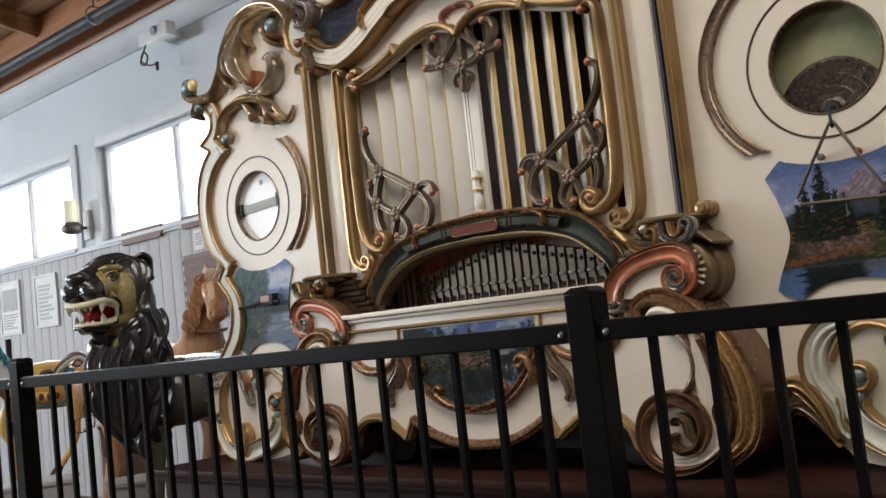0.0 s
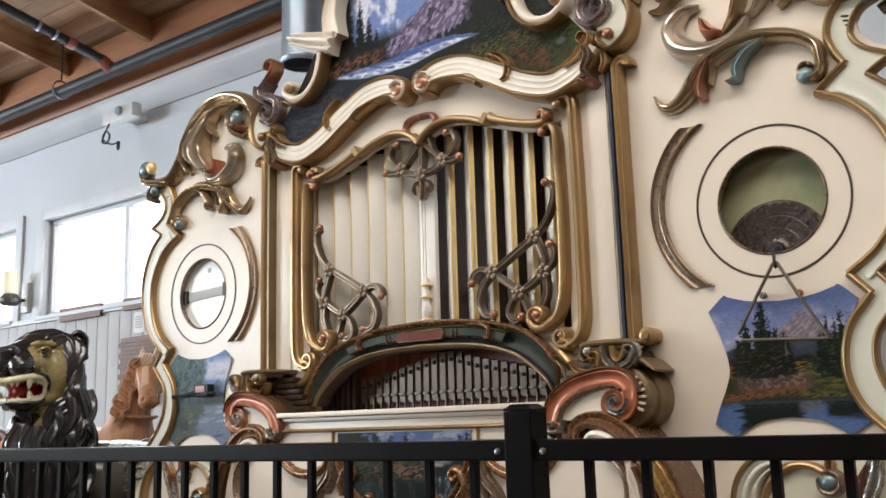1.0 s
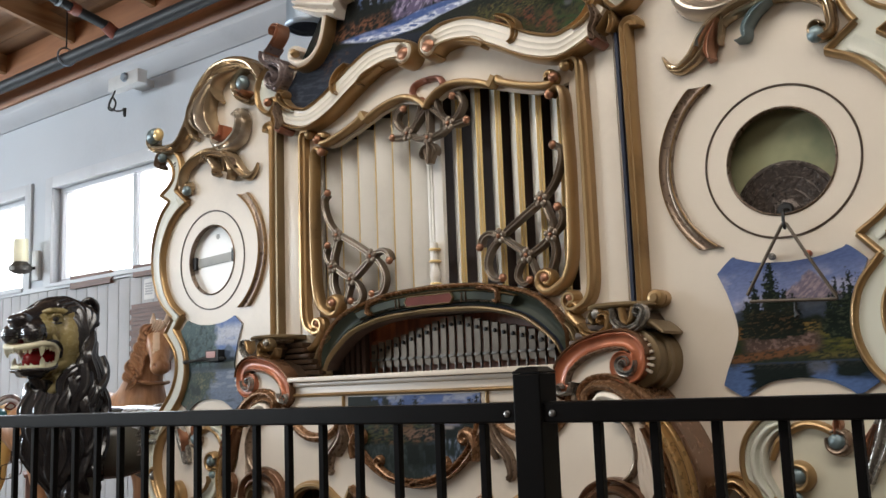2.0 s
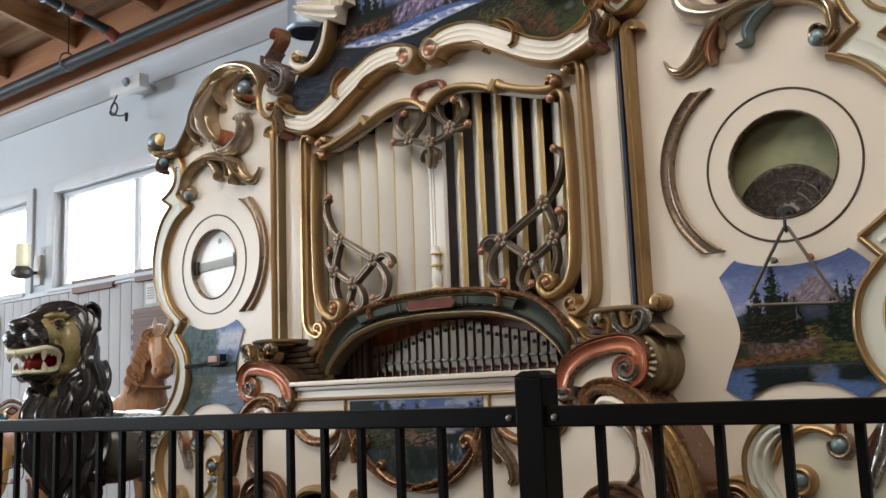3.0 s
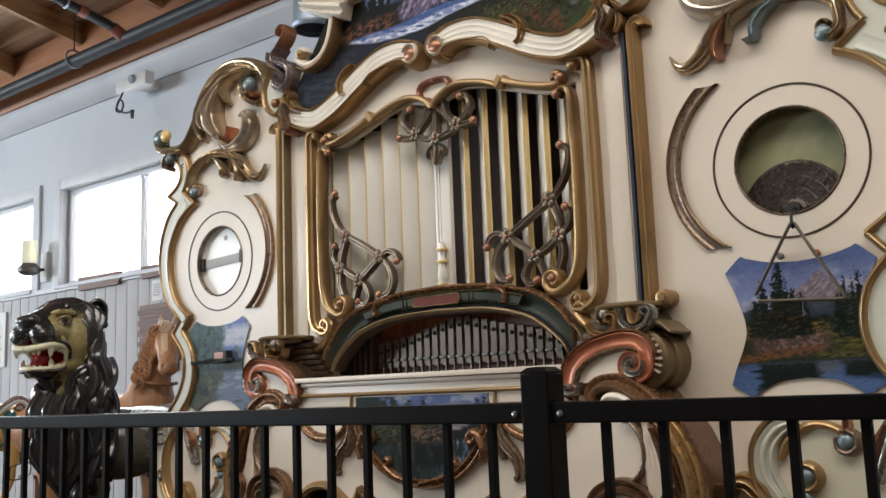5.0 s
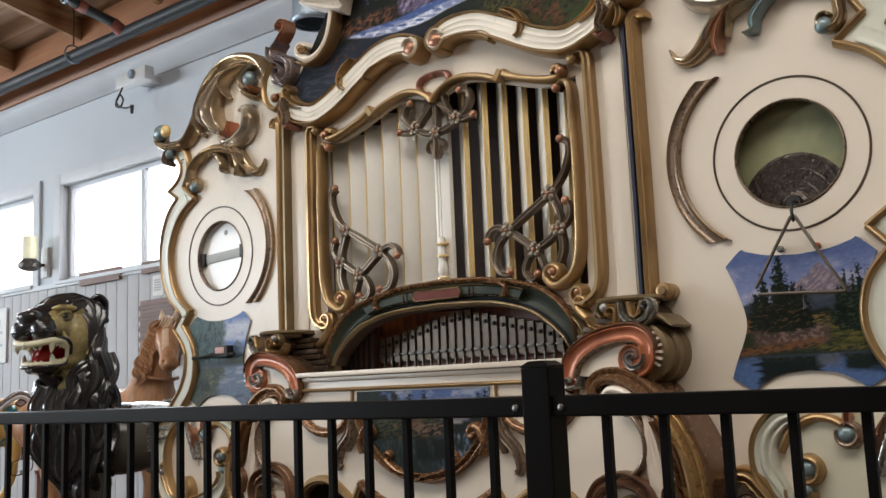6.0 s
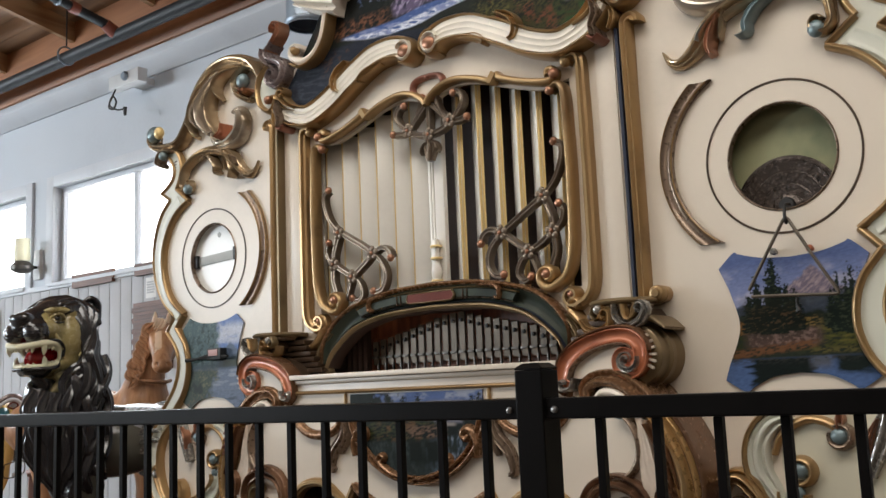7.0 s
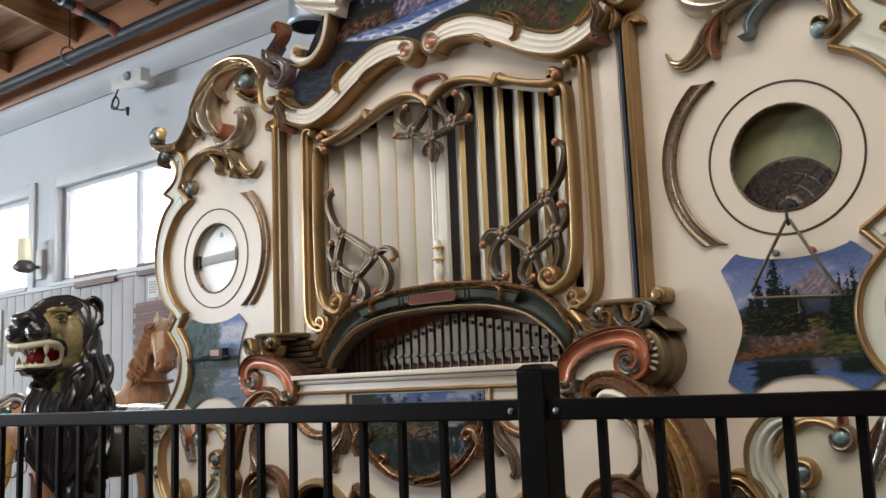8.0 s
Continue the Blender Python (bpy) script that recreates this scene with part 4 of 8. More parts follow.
def scheme_crown(x, z):
    n, g = vnoise(x * 14, z * 14), vnoise(x * 45 + 5, z * 45)
    f, d = strokes(x, z, 240, 0.3), strokes(x, z, 130, -0.12, 5)
    c = np.zeros((*x.shape, 3)) + np.array((0.016, 0.019, 0.016))
    # sky, cloud and a violet mountain
    sky_at = within(x, -0.33, 0.10, 0.05) * np.clip((z - 2.42) * 20, 0, 1)
    c = lay(c, (0.15, 0.22, 0.45), sky_at)
    c = lay(c, (0.62, 0.64, 0.74), sky_at * np.clip((vnoise(x * 22 + 3, z * 16) - 0.42) * 5, 0, 1) * within(x, -0.28, -0.06, 0.06))
    ridge = 2.42 + 0.62 * (x + 0.10) + 0.03 * (g - 0.5)
    mountain = np.clip((np.minimum(ridge, 2.66 - 0.8 * (x - 0.14)) - z) * 70, 0, 1) * within(x, -0.12, 0.30, 0.03) * np.clip((z - 2.345) * 60, 0, 1)
    c = lay(c, (0.115, 0.092, 0.155), mountain)
    c = lay(c, (0.30, 0.25, 0.36), mountain * np.clip((strokes(x, z, 90, 0.9) - 0.50) * 7, 0, 1))
    c = lay(c, (0.050, 0.045, 0.075), mountain * np.clip((0.42 - g) * 8, 0, 1))
    # dark woods on the far bank
    wood_line = 2.37 + 0.05 * np.clip((x - 0.10) * 6, 0, 3) + 0.05 * (vnoise(x * 90, z * 0 + 3, 3) - 0.5)
    c = lay(c, (0.012, 0.016, 0.012), np.clip((wood_line - z) * 90, 0, 1) * np.clip((x + 0.02) * 16, 0, 1) * np.clip((z - 2.335) * 90, 0, 1))
    c = lay(c, (0.010, 0.013, 0.010), np.clip((x - 0.20 + 0.06 * (g - 0.5)) * 26, 0, 1) * np.clip((z - 2.29 - 0.02 * (n - 0.5)) * 50, 0, 1))
    c = lay(c, (0.030, 0.036, 0.020), np.clip((x - 0.20) * 20, 0, 1) * np.clip((f - 0.54) * 7, 0, 1) * np.clip((2.42 - z) * 10, 0, 1))
    # meadow with olive, green and rust
    mead = np.clip((x - 0.19) * 20, 0, 1) * np.clip((2.305 + 0.03 * (n - 0.5) - z) * 50, 0, 1)
    c = lay(c, (0.042, 0.042, 0.018), mead * np.clip((f - 0.32) * 5, 0, 1))
    c = lay(c, (0.105, 0.092, 0.030), mead * np.clip((f - 0.48) * 7, 0, 1) * np.clip((g - 0.40) * 6, 0, 1) * np.clip((z - 2.22) * 20, 0, 1))
    c = lay(c, (0.030, 0.058, 0.020), mead * np.clip((x - 0.46) * 9, 0, 1) * np.clip((d - 0.42) * 6, 0, 1))
    c = lay(c, (0.12, 0.044, 0.024), mead * np.clip((vnoise(x * 26 + 1, z * 26) - 0.50) * 8, 0, 1) * np.clip((f - 0.36) * 5, 0, 1) * within(x, 0.24, 0.52, 0.06))
    c = lay(c, (0.095, 0.098, 0.098), mead * np.clip((0.018 - np.hypot(x - 0.56, (z - 2.225) * 1.2)) * 120, 0, 1))
    # pines, rusty bank and the stream
    for cx, h, w in ((-0.40, 2.60, 0.05), (-0.35, 2.56, 0.055), (-0.30, 2.63, 0.05), (-0.245, 2.60, 0.05), (-0.205, 2.53, 0.045), (-0.170, 2.475, 0.035), (-0.14, 2.43, 0.025)):
        c = lay(c, (0.009, 0.012, 0.011), pine(x, z, cx, 2.345, h, w))
    c = lay(c, (0.013, 0.014, 0.013), np.clip((-0.26 - x + 0.05 * (g - 0.5)) * 26, 0, 1) * np.clip((z - 2.35) * 40, 0, 1))
    c = lay(c, (0.15, 0.066, 0.036), within(x, -0.47, -0.15, 0.08) * within(z, 2.338, 2.395, 0.02) * np.clip((f - 0.40) * 6, 0, 1) * np.clip((g - 0.34) * 5, 0, 1))
    mid = 2.329 + 0.010 * np.sin(x * 11)
    half = np.interp(x, [-0.36, -0.25, 0.0, 0.16, 0.27], [0.006, 0.020, 0.032, 0.018, 0.002])
    stream = np.clip((half - np.abs(z - mid)) * 160, 0, 1) * within(x, -0.36, 0.26, 0.03)
    c = lay(c, (0.065, 0.11, 0.27), stream)
    c = lay(c, (0.70, 0.74, 0.82), stream * np.clip((mid + 0.004 - z + 0.016 * (d - 0.5)) * 120, 0, 1) * np.clip((d - 0.34) * 6, 0, 1))
    c = lay(c, (0.20, 0.24, 0.42), stream * np.clip((d - 0.56) * 8, 0, 1))
    # dark pool below with bluish streaks and rocks
    pool = np.clip((2.318 - 0.1 * np.clip(x + 0.30, 0, 1) - z) * 80, 0, 1) * np.clip((0.05 - x) * 20, 0, 1)
    c = lay(c, (0.020, 0.024, 0.036), pool)
    c = lay(c, (0.038, 0.046, 0.062), pool * np.clip((d - 0.50) * 7, 0, 1) * np.clip((-0.30 - x) * 8, 0, 1))
    c = lay(c, (0.070, 0.040, 0.030), pool * np.clip((g - 0.56) * 9, 0, 1) * np.clip((f - 0.42) * 7, 0, 1) * within(x, -0.46, -0.22, 0.06))
    return c * (0.72 + 0.45 * f[..., None])


picture = canvas("landscape_canvas", lambda v: -0.66 + 0.30 * v ** 0.9, lambda v: 0.66 - 0.30 * v ** 0.9, bow_top, lambda u: 2.72 - 0.10 * abs(2 * u - 1), scheme_crown, organ, -0.03, 360, 160, "painted mountain stream landscape")
picture.data.transform(LIFT)

# arch over the bells: a green hollow between gilded edges, with a raised panel in the middle
full = lambda h: [np.array(q) for q in h] + flip(h[::-1], -1)[1:]
outer_half = cr([(0.497, 1.196), (0.492, 1.262), (0.443, 1.329), (0.358, 1.380), (0.19, 1.417), (0.0, 1.428)], 7)
inner_half = cr([(0.478, 1.178), (0.446, 1.224), (0.365, 1.286), (0.30, 1.312), (0.19, 1.334), (0.0, 1.343)], 7)
between_arch = lambda k: [a * (1 - k) + b * k for a, b in zip(outer_half, inner_half)]


def strip(name, k0, k1, prof, mat, i0=0, i1=None, y=-0.0005, label=""):
    """A moulded band between two lines of the arch; prof holds (share of the width, height)."""
    a, b = between_arch(k0), between_arch(k1)
    if i1 is None:
        a, b = full(a), full(b)
    else:
        a, b = full(a[i0:]), full(b[i0:])
    bm = bmesh.new()
    rows = [[bm.verts.new((*(p * (1 - u) + q * u)[:1], y - h, (p * (1 - u) + q * u)[1])) for u, h in prof] for p, q in zip(a, b)]
    m = len(prof)
    for r0, r1 in zip(rows[:-1], rows[1:]):
        for i in range(m):
            bm.faces.new((r0[i], r0[(i + 1) % m], r1[(i + 1) % m], r1[i]))
    bm.faces.new(rows[0])
    bm.faces.new(rows[-1])
    return op(name, bm, mat, label)


hollow = [(0, 0), (0, 0.030)] + [(u, 0.030 - 0.020 * math.sin(math.pi * u) - 0.004 * u) for u in (0.1, 0.25, 0.4, 0.55, 0.7, 0.85)] + [(1, 0.026), (1, 0)]
strip("arch_band", 0.12, 0.80, hollow, GREEN, label="dark green hollow band of the arch")
strip("arch_edge", -0.06, 0.12, [(0, 0), (0, 0.030), (0.25, 0.041), (0.5, 0.044), (0.8, 0.038), (1, 0.032), (1, 0)], COPPER_GOLD)
strip("arch_edge", 0.80, 0.985, [(0, 0), (0, 0.030), (0.2, 0.039), (0.5, 0.041), (0.7, 0.035), (1, 0.028), (1, 0)], DULL_GOLD)
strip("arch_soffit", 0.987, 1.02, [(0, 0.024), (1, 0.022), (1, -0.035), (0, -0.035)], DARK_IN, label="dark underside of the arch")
strip("arch_fillet", 0.735, 0.785, [(0, 0), (0, 0.028), (0.5, 0.034), (1, 0.028), (1, 0)], NAVY)
flat_panel = [(0, 0), (0, 0.032), (0.12, 0.036), (0.88, 0.034), (1, 0.030), (1, 0)]
strip("arch_panel", 0.25, 0.60, flat_panel, GREEN, 22, 1, label="raised green panel of the arch")
strip("arch_line", 0.195, 0.25, [(0, 0), (0, 0.034), (0.5, 0.041), (1, 0.034), (1, 0)], GOLD, 22, 1)
strip("arch_line", 0.60, 0.64, [(0, 0), (0, 0.028), (0.5, 0.035), (1, 0.028), (1, 0)], BRONZE, 22, 1)
plate = [(-0.098, 1.383), (-0.088, 1.3995), (0.088, 1.3995), (0.098, 1.383), (0.088, 1.3685), (-0.088, 1.3685)]
op("plaque", slab(plate, -0.0440, -0.030, (), 0.003), RED_PLAQUE, "dull red plaque set in the arch")
orib("plaque_rim", plate + plate[:1], 0.0032, 0.0085, DULL_GOLD, -0.0375)
for s in (1, -1):
    # hooked ends that close the raised panel
    orib("arch_clip", flip(curl(cr([(0.190, 1.404), (0.235, 1.402), (0.262, 1.389), (0.266, 1.366)], 6), 0.010, 0.45, -1, n=8), s), [0.005, 0.009, 0.010, 0.010, 0.008], 0.030, COPPER_GOLD, -0.022)
    for k in (0, 1):
        orib("panel_notch", flip([(0.128 + 0.016 * k, 1.3985), (0.126 + 0.016 * k, 1.3660)], s), 0.0022, 0.0045, UMBER, -0.0350)
    orib("arch_tail", flip(curl(cr([(0.455, 1.300), (0.500, 1.262), (0.520, 1.215), (0.512, 1.165)], 6), 0.02, 0.8, -1), s), [0.006, 0.016, 0.019, 0.017, 0.010], 0.036, DULL_GOLD, -0.0005, FLUTE)
    orib("arch_curl", flip(curl(cr([(0.605, 1.262), (0.575, 1.250), (0.535, 1.268), (0.505, 1.298)], 6), 0.024, 0.95, -1), s), [0.006, 0.014, 0.017, 0.014, 0.008], 0.042, GOLD, -0.0005)

# bell bars
n_bar = 22
op("bell_rail", new_box(-0.40, 0.40, 0.112, 0.126, 1.205, 1.222), BROWN_BOX)
op("bell_rail", new_box(-0.40, 0.40, 0.112, 0.126, 1.262, 1.276), BROWN_BOX)
op("bell_frame", new_box(-0.412, -0.385, 0.085, 0.125, 1.09, 1.33, bevel=0.002), BROWN_BOX)
bm = bmesh.new()
box(bm, -0.40, 0.40, 0.135, 0.15, 1.09, 1.345)
op("bell_board", bm, BROWN_BOX)
for i in range(n_bar):
    x = -0.362 + 0.0346 * i
    top = float(np.interp(x, [-0.37, -0.23, -0.06, 0.016, 0.115, 0.254, 0.37], [1.262, 1.290, 1.334, 1.342, 1.316, 1.288, 1.258]))
    bar = op("bell_bar", new_box(x - 0.0118, x + 0.0118, 0.095, 0.103, 1.183, top, bevel=0.0012), STEEL, smooth=False)
    bm = lathe(bmesh.new(), [(0, -0.006), (0.0055, -0.005), (0.007, 0), (0.007, 0.002), (0, 0.002)], "y", (x, 0.0935, top - 0.027), 10)
    bmesh.ops.transform(bm, matrix=LIFT, verts=bm.verts)
    part("bolt", bm, CABLE, bar, "black bolt head")
    op("striker", new_box(x + 0.0145, x + 0.0200, 0.085, 0.094, 1.10, 1.190, bevel=0.0015), DULL_STEEL)
    op("bar_clamp", new_box(x - 0.013, x + 0.013, 0.088, 0.0945, 1.206, 1.214, bevel=0.001), DULL_STEEL)

# ledge and lower front
op("ledge", new_box(-0.525, 0.525, -0.165, 0.05, 1.142, 1.158, bevel=0.004), CREAM)
op("ledge_cove", new_box(-0.515, 0.515, -0.15, 0.04, 1.126, 1.1415, bevel=0.006), CREAM)
op("ledge_front", new_box(-0.565, 0.565, -0.14, -0.11, 1.06, 1.1255, bevel=0.002), CREAM)
orib("ledge_bead", [(-0.54, 1.098), (0.54, 1.098)], 0.0065, 0.012, GOLD, -0.1405)
h1 = cr([(0.0, 0.715), (0.09, 0.722), (0.17, 0.745), (0.235, 0.778), (0.267, 0.800)], 5)
h2 = cr([(0.335, 0.765), (0.38, 0.795), (0.43, 0.807), (0.49, 0.797), (0.535, 0.762), (0.553, 0.715)], 5)
half = h1 + [np.array((0.300, 0.742))] + h2 + [np.array(q) for q in ((0.60, 0.715), (0.61, 0.80), (0.64, 0.828), (0.715, 0.845), (0.742, 0.91), (0.725, 0.985), (0.69, 1.035), (0.60, 1.06))]
op("front_panel", slab(half + flip(half[::-1], -1)[:-1], -0.13, -0.11, (), 0.002), CREAM, smooth=False)
for s in (1, -1):
    op("front_cheek", new_box(*sorted((s * 0.575, s * 0.628)), -0.11, -0.0005, 0.80, 1.06), CREAM)
    orib("hem_moulding", flip(h1, s), 0.016, 0.018, COPPER_GOLD, -0.1305, RIDGE, back=0.02)
    orib("hem_moulding", flip([(0.263, 0.802), (0.300, 0.738)], s), 0.014, 0.018, GOLD, -0.1305, RIDGE, back=0.02)
    orib("hem_moulding", flip([(0.300, 0.738), (0.337, 0.768)], s), 0.014, 0.018, GOLD, -0.1305, RIDGE, back=0.02)
    orib("hem_moulding", flip(curl(h2, 0.02, 0.5, 1), s), 0.015, 0.018, GOLD, -0.1305, RIDGE, back=0.02)
    orib("swag", flip(cr([(0.555, 1.075), (0.525, 1.01), (0.465, 0.966), (0.39, 0.960), (0.33, 0.985), (0.30, 1.03)], 6), s), [0.010, 0.016, 0.017, 0.017, 0.014, 0.010], 0.022, COPPER_GOLD, -0.1305)
    orib("leaf", flip(cr([(0.285, 1.02), (0.305, 0.955), (0.345, 0.91), (0.358, 0.86), (0.345, 0.845)], 6), s), [0.010, 0.018, 0.018, 0.016, 0.010], 0.024, BRONZE, -0.1305, FLUTE)
    orib("leaf", flip(cr([(0.29, 1.0), (0.285, 0.95), (0.31, 0.90)], 6), s), [0.008, 0.013, 0.004], 0.028, BRONZE, -0.1305, FLUTE)
    ov = arc(0.0, 1.06, 0.262, -6, -90, 24)
    ov = [np.array((q[0], 1.06 + (q[1] - 1.06) * 0.90)) for q in ov]
    orib("oval_moulding", flip(ov, s), [0.017, 0.016, 0.016, 0.015], 0.026, COPPER_GOLD, -0.134, LEAF)
    orib("oval_curl", flip(curl(cr([(0.236, 0.895), (0.243, 0.930), (0.228, 0.966)], 5), 0.022, 1.0, 1), s), [0.010, 0.016, 0.017, 0.010], 0.034, COPPER_GOLD, -0.134)
    orib("oval_curl", flip(curl(cr([(0.03, 0.832), (0.09, 0.845), (0.135, 0.872)], 5), 0.018, 0.9, 1), s), [0.007, 0.012, 0.012, 0.008], 0.030, COPPER_GOLD, -0.134)
    orib("panel_line", flip([(0.285, 1.055), (0.285, 1.092)], s), 0.006, 0.008, GOLD, -0.1405)


def scheme_lake(x, z):
    g, n = vnoise(x * 50, z * 50 + 3), vnoise(x * 16 + 9, z * 16)
    f, d = strokes(x, z, 260, 0.2), strokes(x * 1.0, z, 60, 0.0, 0.4)
    c = np.zeros((*x.shape, 3)) + np.array((0.012, 0.016, 0.015))
    c = lay(c, (0.085, 0.13, 0.29), np.clip((z - 1.050 + 0.012 * n) * 90, 0, 1))
    c = lay(c, (0.30, 0.33, 0.42), np.clip((z - 1.055) * 60, 0, 1) * np.clip((vnoise(x * 22, z * 40) - 0.52) * 7, 0, 1))
    c = lay(c, (0.22, 0.22, 0.28), within(x, 0.06, 0.20, 0.03) * within(z, 0.995, 1.06, 0.012))
    c = lay(c, (0.012, 0.017, 0.012), np.clip((0.05 - x + 0.05 * (g - 0.5)) * 30, 0, 1) * np.clip((1.052 + 0.02 * (vnoise(x * 90, z * 0, 2) - 0.5) - z) * 90, 0, 1))
    c = lay(c, (0.012, 0.016, 0.013), np.clip((-0.085 - x + 0.16 * (g - 0.5) + 0.10 * (n - 0.5)) * 40, 0, 1))
    for cx, h, w in ((-0.22, 1.085, 0.03), (-0.17, 1.07, 0.03), (-0.10, 1.080, 0.028), (-0.04, 1.066, 0.028), (0.02, 1.072, 0.026), (0.06, 1.040, 0.022), (0.225, 1.060, 0.03), (0.25, 1.07, 0.03)):
        c = lay(c, (0.010, 0.014, 0.011), pine(x, z, cx, 0.97, h + 0.012, w * 2.1))
    c = lay(c, (0.045, 0.050, 0.018), within(x, -0.20, 0.08, 0.05) * within(z, 0.945, 1.03, 0.03) * np.clip((f - 0.46) * 7, 0, 1))
    c = lay(c, (0.11, 0.060, 0.026), within(x, -0.14, 0.05, 0.06) * within(z, 0.935, 1.01, 0.025) * np.clip((g - 0.42) * 7, 0, 1) * np.clip((f - 0.34) * 6, 0, 1))
    c = lay(c, (0.16, 0.095, 0.065), within(x, -0.02, 0.12, 0.03) * within(z, 0.952, 0.985, 0.012) * np.clip((f - 0.38) * 6, 0, 1))
    c = lay(c, (0.30, 0.27, 0.25), within(x, 0.10, 0.16, 0.015) * within(z, 0.985, 0.994, 0.005))
    water = np.clip((0.945 + 0.02 * np.clip(x * 5, 0, 1) - z) * 80, 0, 1)
    c = lay(c, (0.022, 0.030, 0.028), water)
    c = lay(c, (0.085, 0.12, 0.165), water * within(x, 0.06, 0.20, 0.05) * np.clip((d - 0.34) * 3, 0, 1))
    c = lay(c, (0.26, 0.30, 0.38), water * within(x, 0.11, 0.18, 0.03) * np.clip((d - 0.55) * 6, 0, 1))
    c = lay(c, (0.040, 0.055, 0.055), water * within(x, -0.20, 0.02, 0.05) * np.clip((d - 0.48) * 6, 0, 1))
    c = lay(c, (0.012, 0.016, 0.014), within(x, -0.03, 0.10, 0.03) * within(z, 0.875, 0.945, 0.02) * np.clip((vnoise(x * 30, z * 12) - 0.36) * 6, 0, 1))
    return c * (0.62 + 0.35 * f[..., None])


def low_oval(u):
    return 1.05 - 0.226 * math.sqrt(max(0.0, 1 - (2 * u - 1) ** 2))


picture = canvas("landscape_canvas", lambda v: -0.262, lambda v: 0.262, low_oval, lambda u: 1.088, scheme_lake, organ, -0.1445, 130, 90, "painted lake landscape on the front panel")
picture.data.transform(LIFT)

# ---------------------------------------------------------------- organ: lattice, wings, consoles
TWIN = [(1, 0), (0.98, 0.42), (0.84, 0.80), (0.62, 0.98), (0.40, 0.98), (0.18, 0.86), (0, 0.80), (-0.18, 0.86), (-0.40, 0.98), (-0.62, 0.98), (-0.84, 0.80), (-0.98, 0.42), (-1, 0)]


def rosette(x, z, r=0.0255, y=-0.012):
    """A small carved flower: five round petals round a copper eye."""
    bm = bmesh.new()
    ball(bm, (x, y + 0.003, z), r * 0.62, (1, 0.35, 1), seg=14)
    for i in range(5):
        a = 2 * math.pi * i / 5 + 0.31
        ball(bm, (x + 0.60 * r * math.cos(a), y - 0.003, z + 0.60 * r * math.sin(a)), r * 0.43, (1.0, 0.50, 1.0), seg=12)
    flower = op("rosette", bm, LATTICE_BRONZE)
    bm = bmesh.new()
    ball(bm, (x, y - 0.009, z), r * 0.27, (1, 0.7, 1), seg=10)
    bmesh.ops.transform(bm, matrix=LIFT, verts=bm.verts)
    part("eye", bm, OLD_COPPER, flower, "copper red eye")


def rod(pts, s=1, w=0.0112, tip=None):
    """A carved twin rod of the lattice; tip adds a copper curled end."""
    orib("lattice_rod", flip(cr(pts, 6), s), [w * 0.95, w, w, w * (0.9 if tip is None else 1.15)], 0.021, LATTICE_BRONZE, 0.006, TWIN, back=0.005)
    if tip:
        oball("knob", s * tip[0], -0.010, tip[1], 0.0135, OLD_COPPER, (1, 0.9, 1))


LATTICE_BRONZE = material("lattice_pewter_bronze", (0.175, 0.135, 0.100), 0.30, 0.6, 0.12, 9, 0.01, 70, stain=(0.135, 0.102, 0.076))
A, B, C, D = (0.421, 1.650), (0.449, 1.540), (0.361, 1.488), (0.265, 1.558)
for s in (1, -1):
    rod([A, (0.461, 1.690), (0.486, 1.740), (0.493, 1.786), (0.474, 1.806)], s, 0.0095, (0.469, 1.808))
    rod([A, (0.345, 1.607), D], s)
    rod([A, (0.436, 1.612), (0.449, 1.575), B], s)
    rod([B, (0.405, 1.510), C], s)
    rod([C, (0.308, 1.526), D], s)
    rod([D, (0.225, 1.573), (0.196, 1.560), (0.186, 1.536)], s, 0.0105, (0.187, 1.534))
    rod([D, (0.226, 1.520), (0.210, 1.474), (0.228, 1.434), (0.262, 1.424)], s, 0.0098, (0.268, 1.430))
    rod([C, (0.330, 1.462), (0.318, 1.425), (0.340, 1.402), (0.364, 1.410)], s, 0.0085, (0.366, 1.414))
    rod([C, (0.378, 1.454), (0.394, 1.408)], s, 0.0085)
    rod([B, (0.455, 1.486), (0.442, 1.445), (0.424, 1.408)], s)
    rod([B, (0.476, 1.562), (0.487, 1.594), (0.476, 1.616)], s, 0.0085, (0.474, 1.620))
    for q in (A, B, C, D):
        rosette(s * q[0], q[1])
# crown lattice in the middle
for s in (1, -1):
    rod([(0.0, 2.032), (0.040, 1.994), (0.087, 1.950)], s)
    rod([(0.087, 1.950), (0.052, 1.930), (0.0, 1.920)], s)
    rod([(0.087, 1.950), (0.118, 1.945), (0.152, 1.950)], s, 0.011, (0.156, 1.950))
    rod([(0.087, 1.950), (0.118, 1.972), (0.140, 2.004), (0.130, 2.034), (0.108, 2.042)], s, 0.011, (0.104, 2.040))
    rod([(0.066, 1.962), (0.050, 1.990), (0.036, 2.024), (0.034, 2.050)], s, 0.008)
    orib("crown_loop", flip(curl(cr([(0.020, 2.050), (0.048, 2.062), (0.064, 2.086), (0.052, 2.110), (0.020, 2.118), (0.0, 2.118)], 6), 0.010, 0.1, 1, n=3), s), [0.006, 0.009, 0.011, 0.011, 0.010], 0.022, ROSE, -0.001)
    oball("knob", s * 0.022, -0.014, 2.048, 0.015, OLD_COPPER)
    rosette(s * 0.087, 1.950)
rod([(0.0, 2.03), (0.0, 1.975), (0.0, 1.920)], 1, 0.011)
rosette(0.0, 1.920, 0.024)
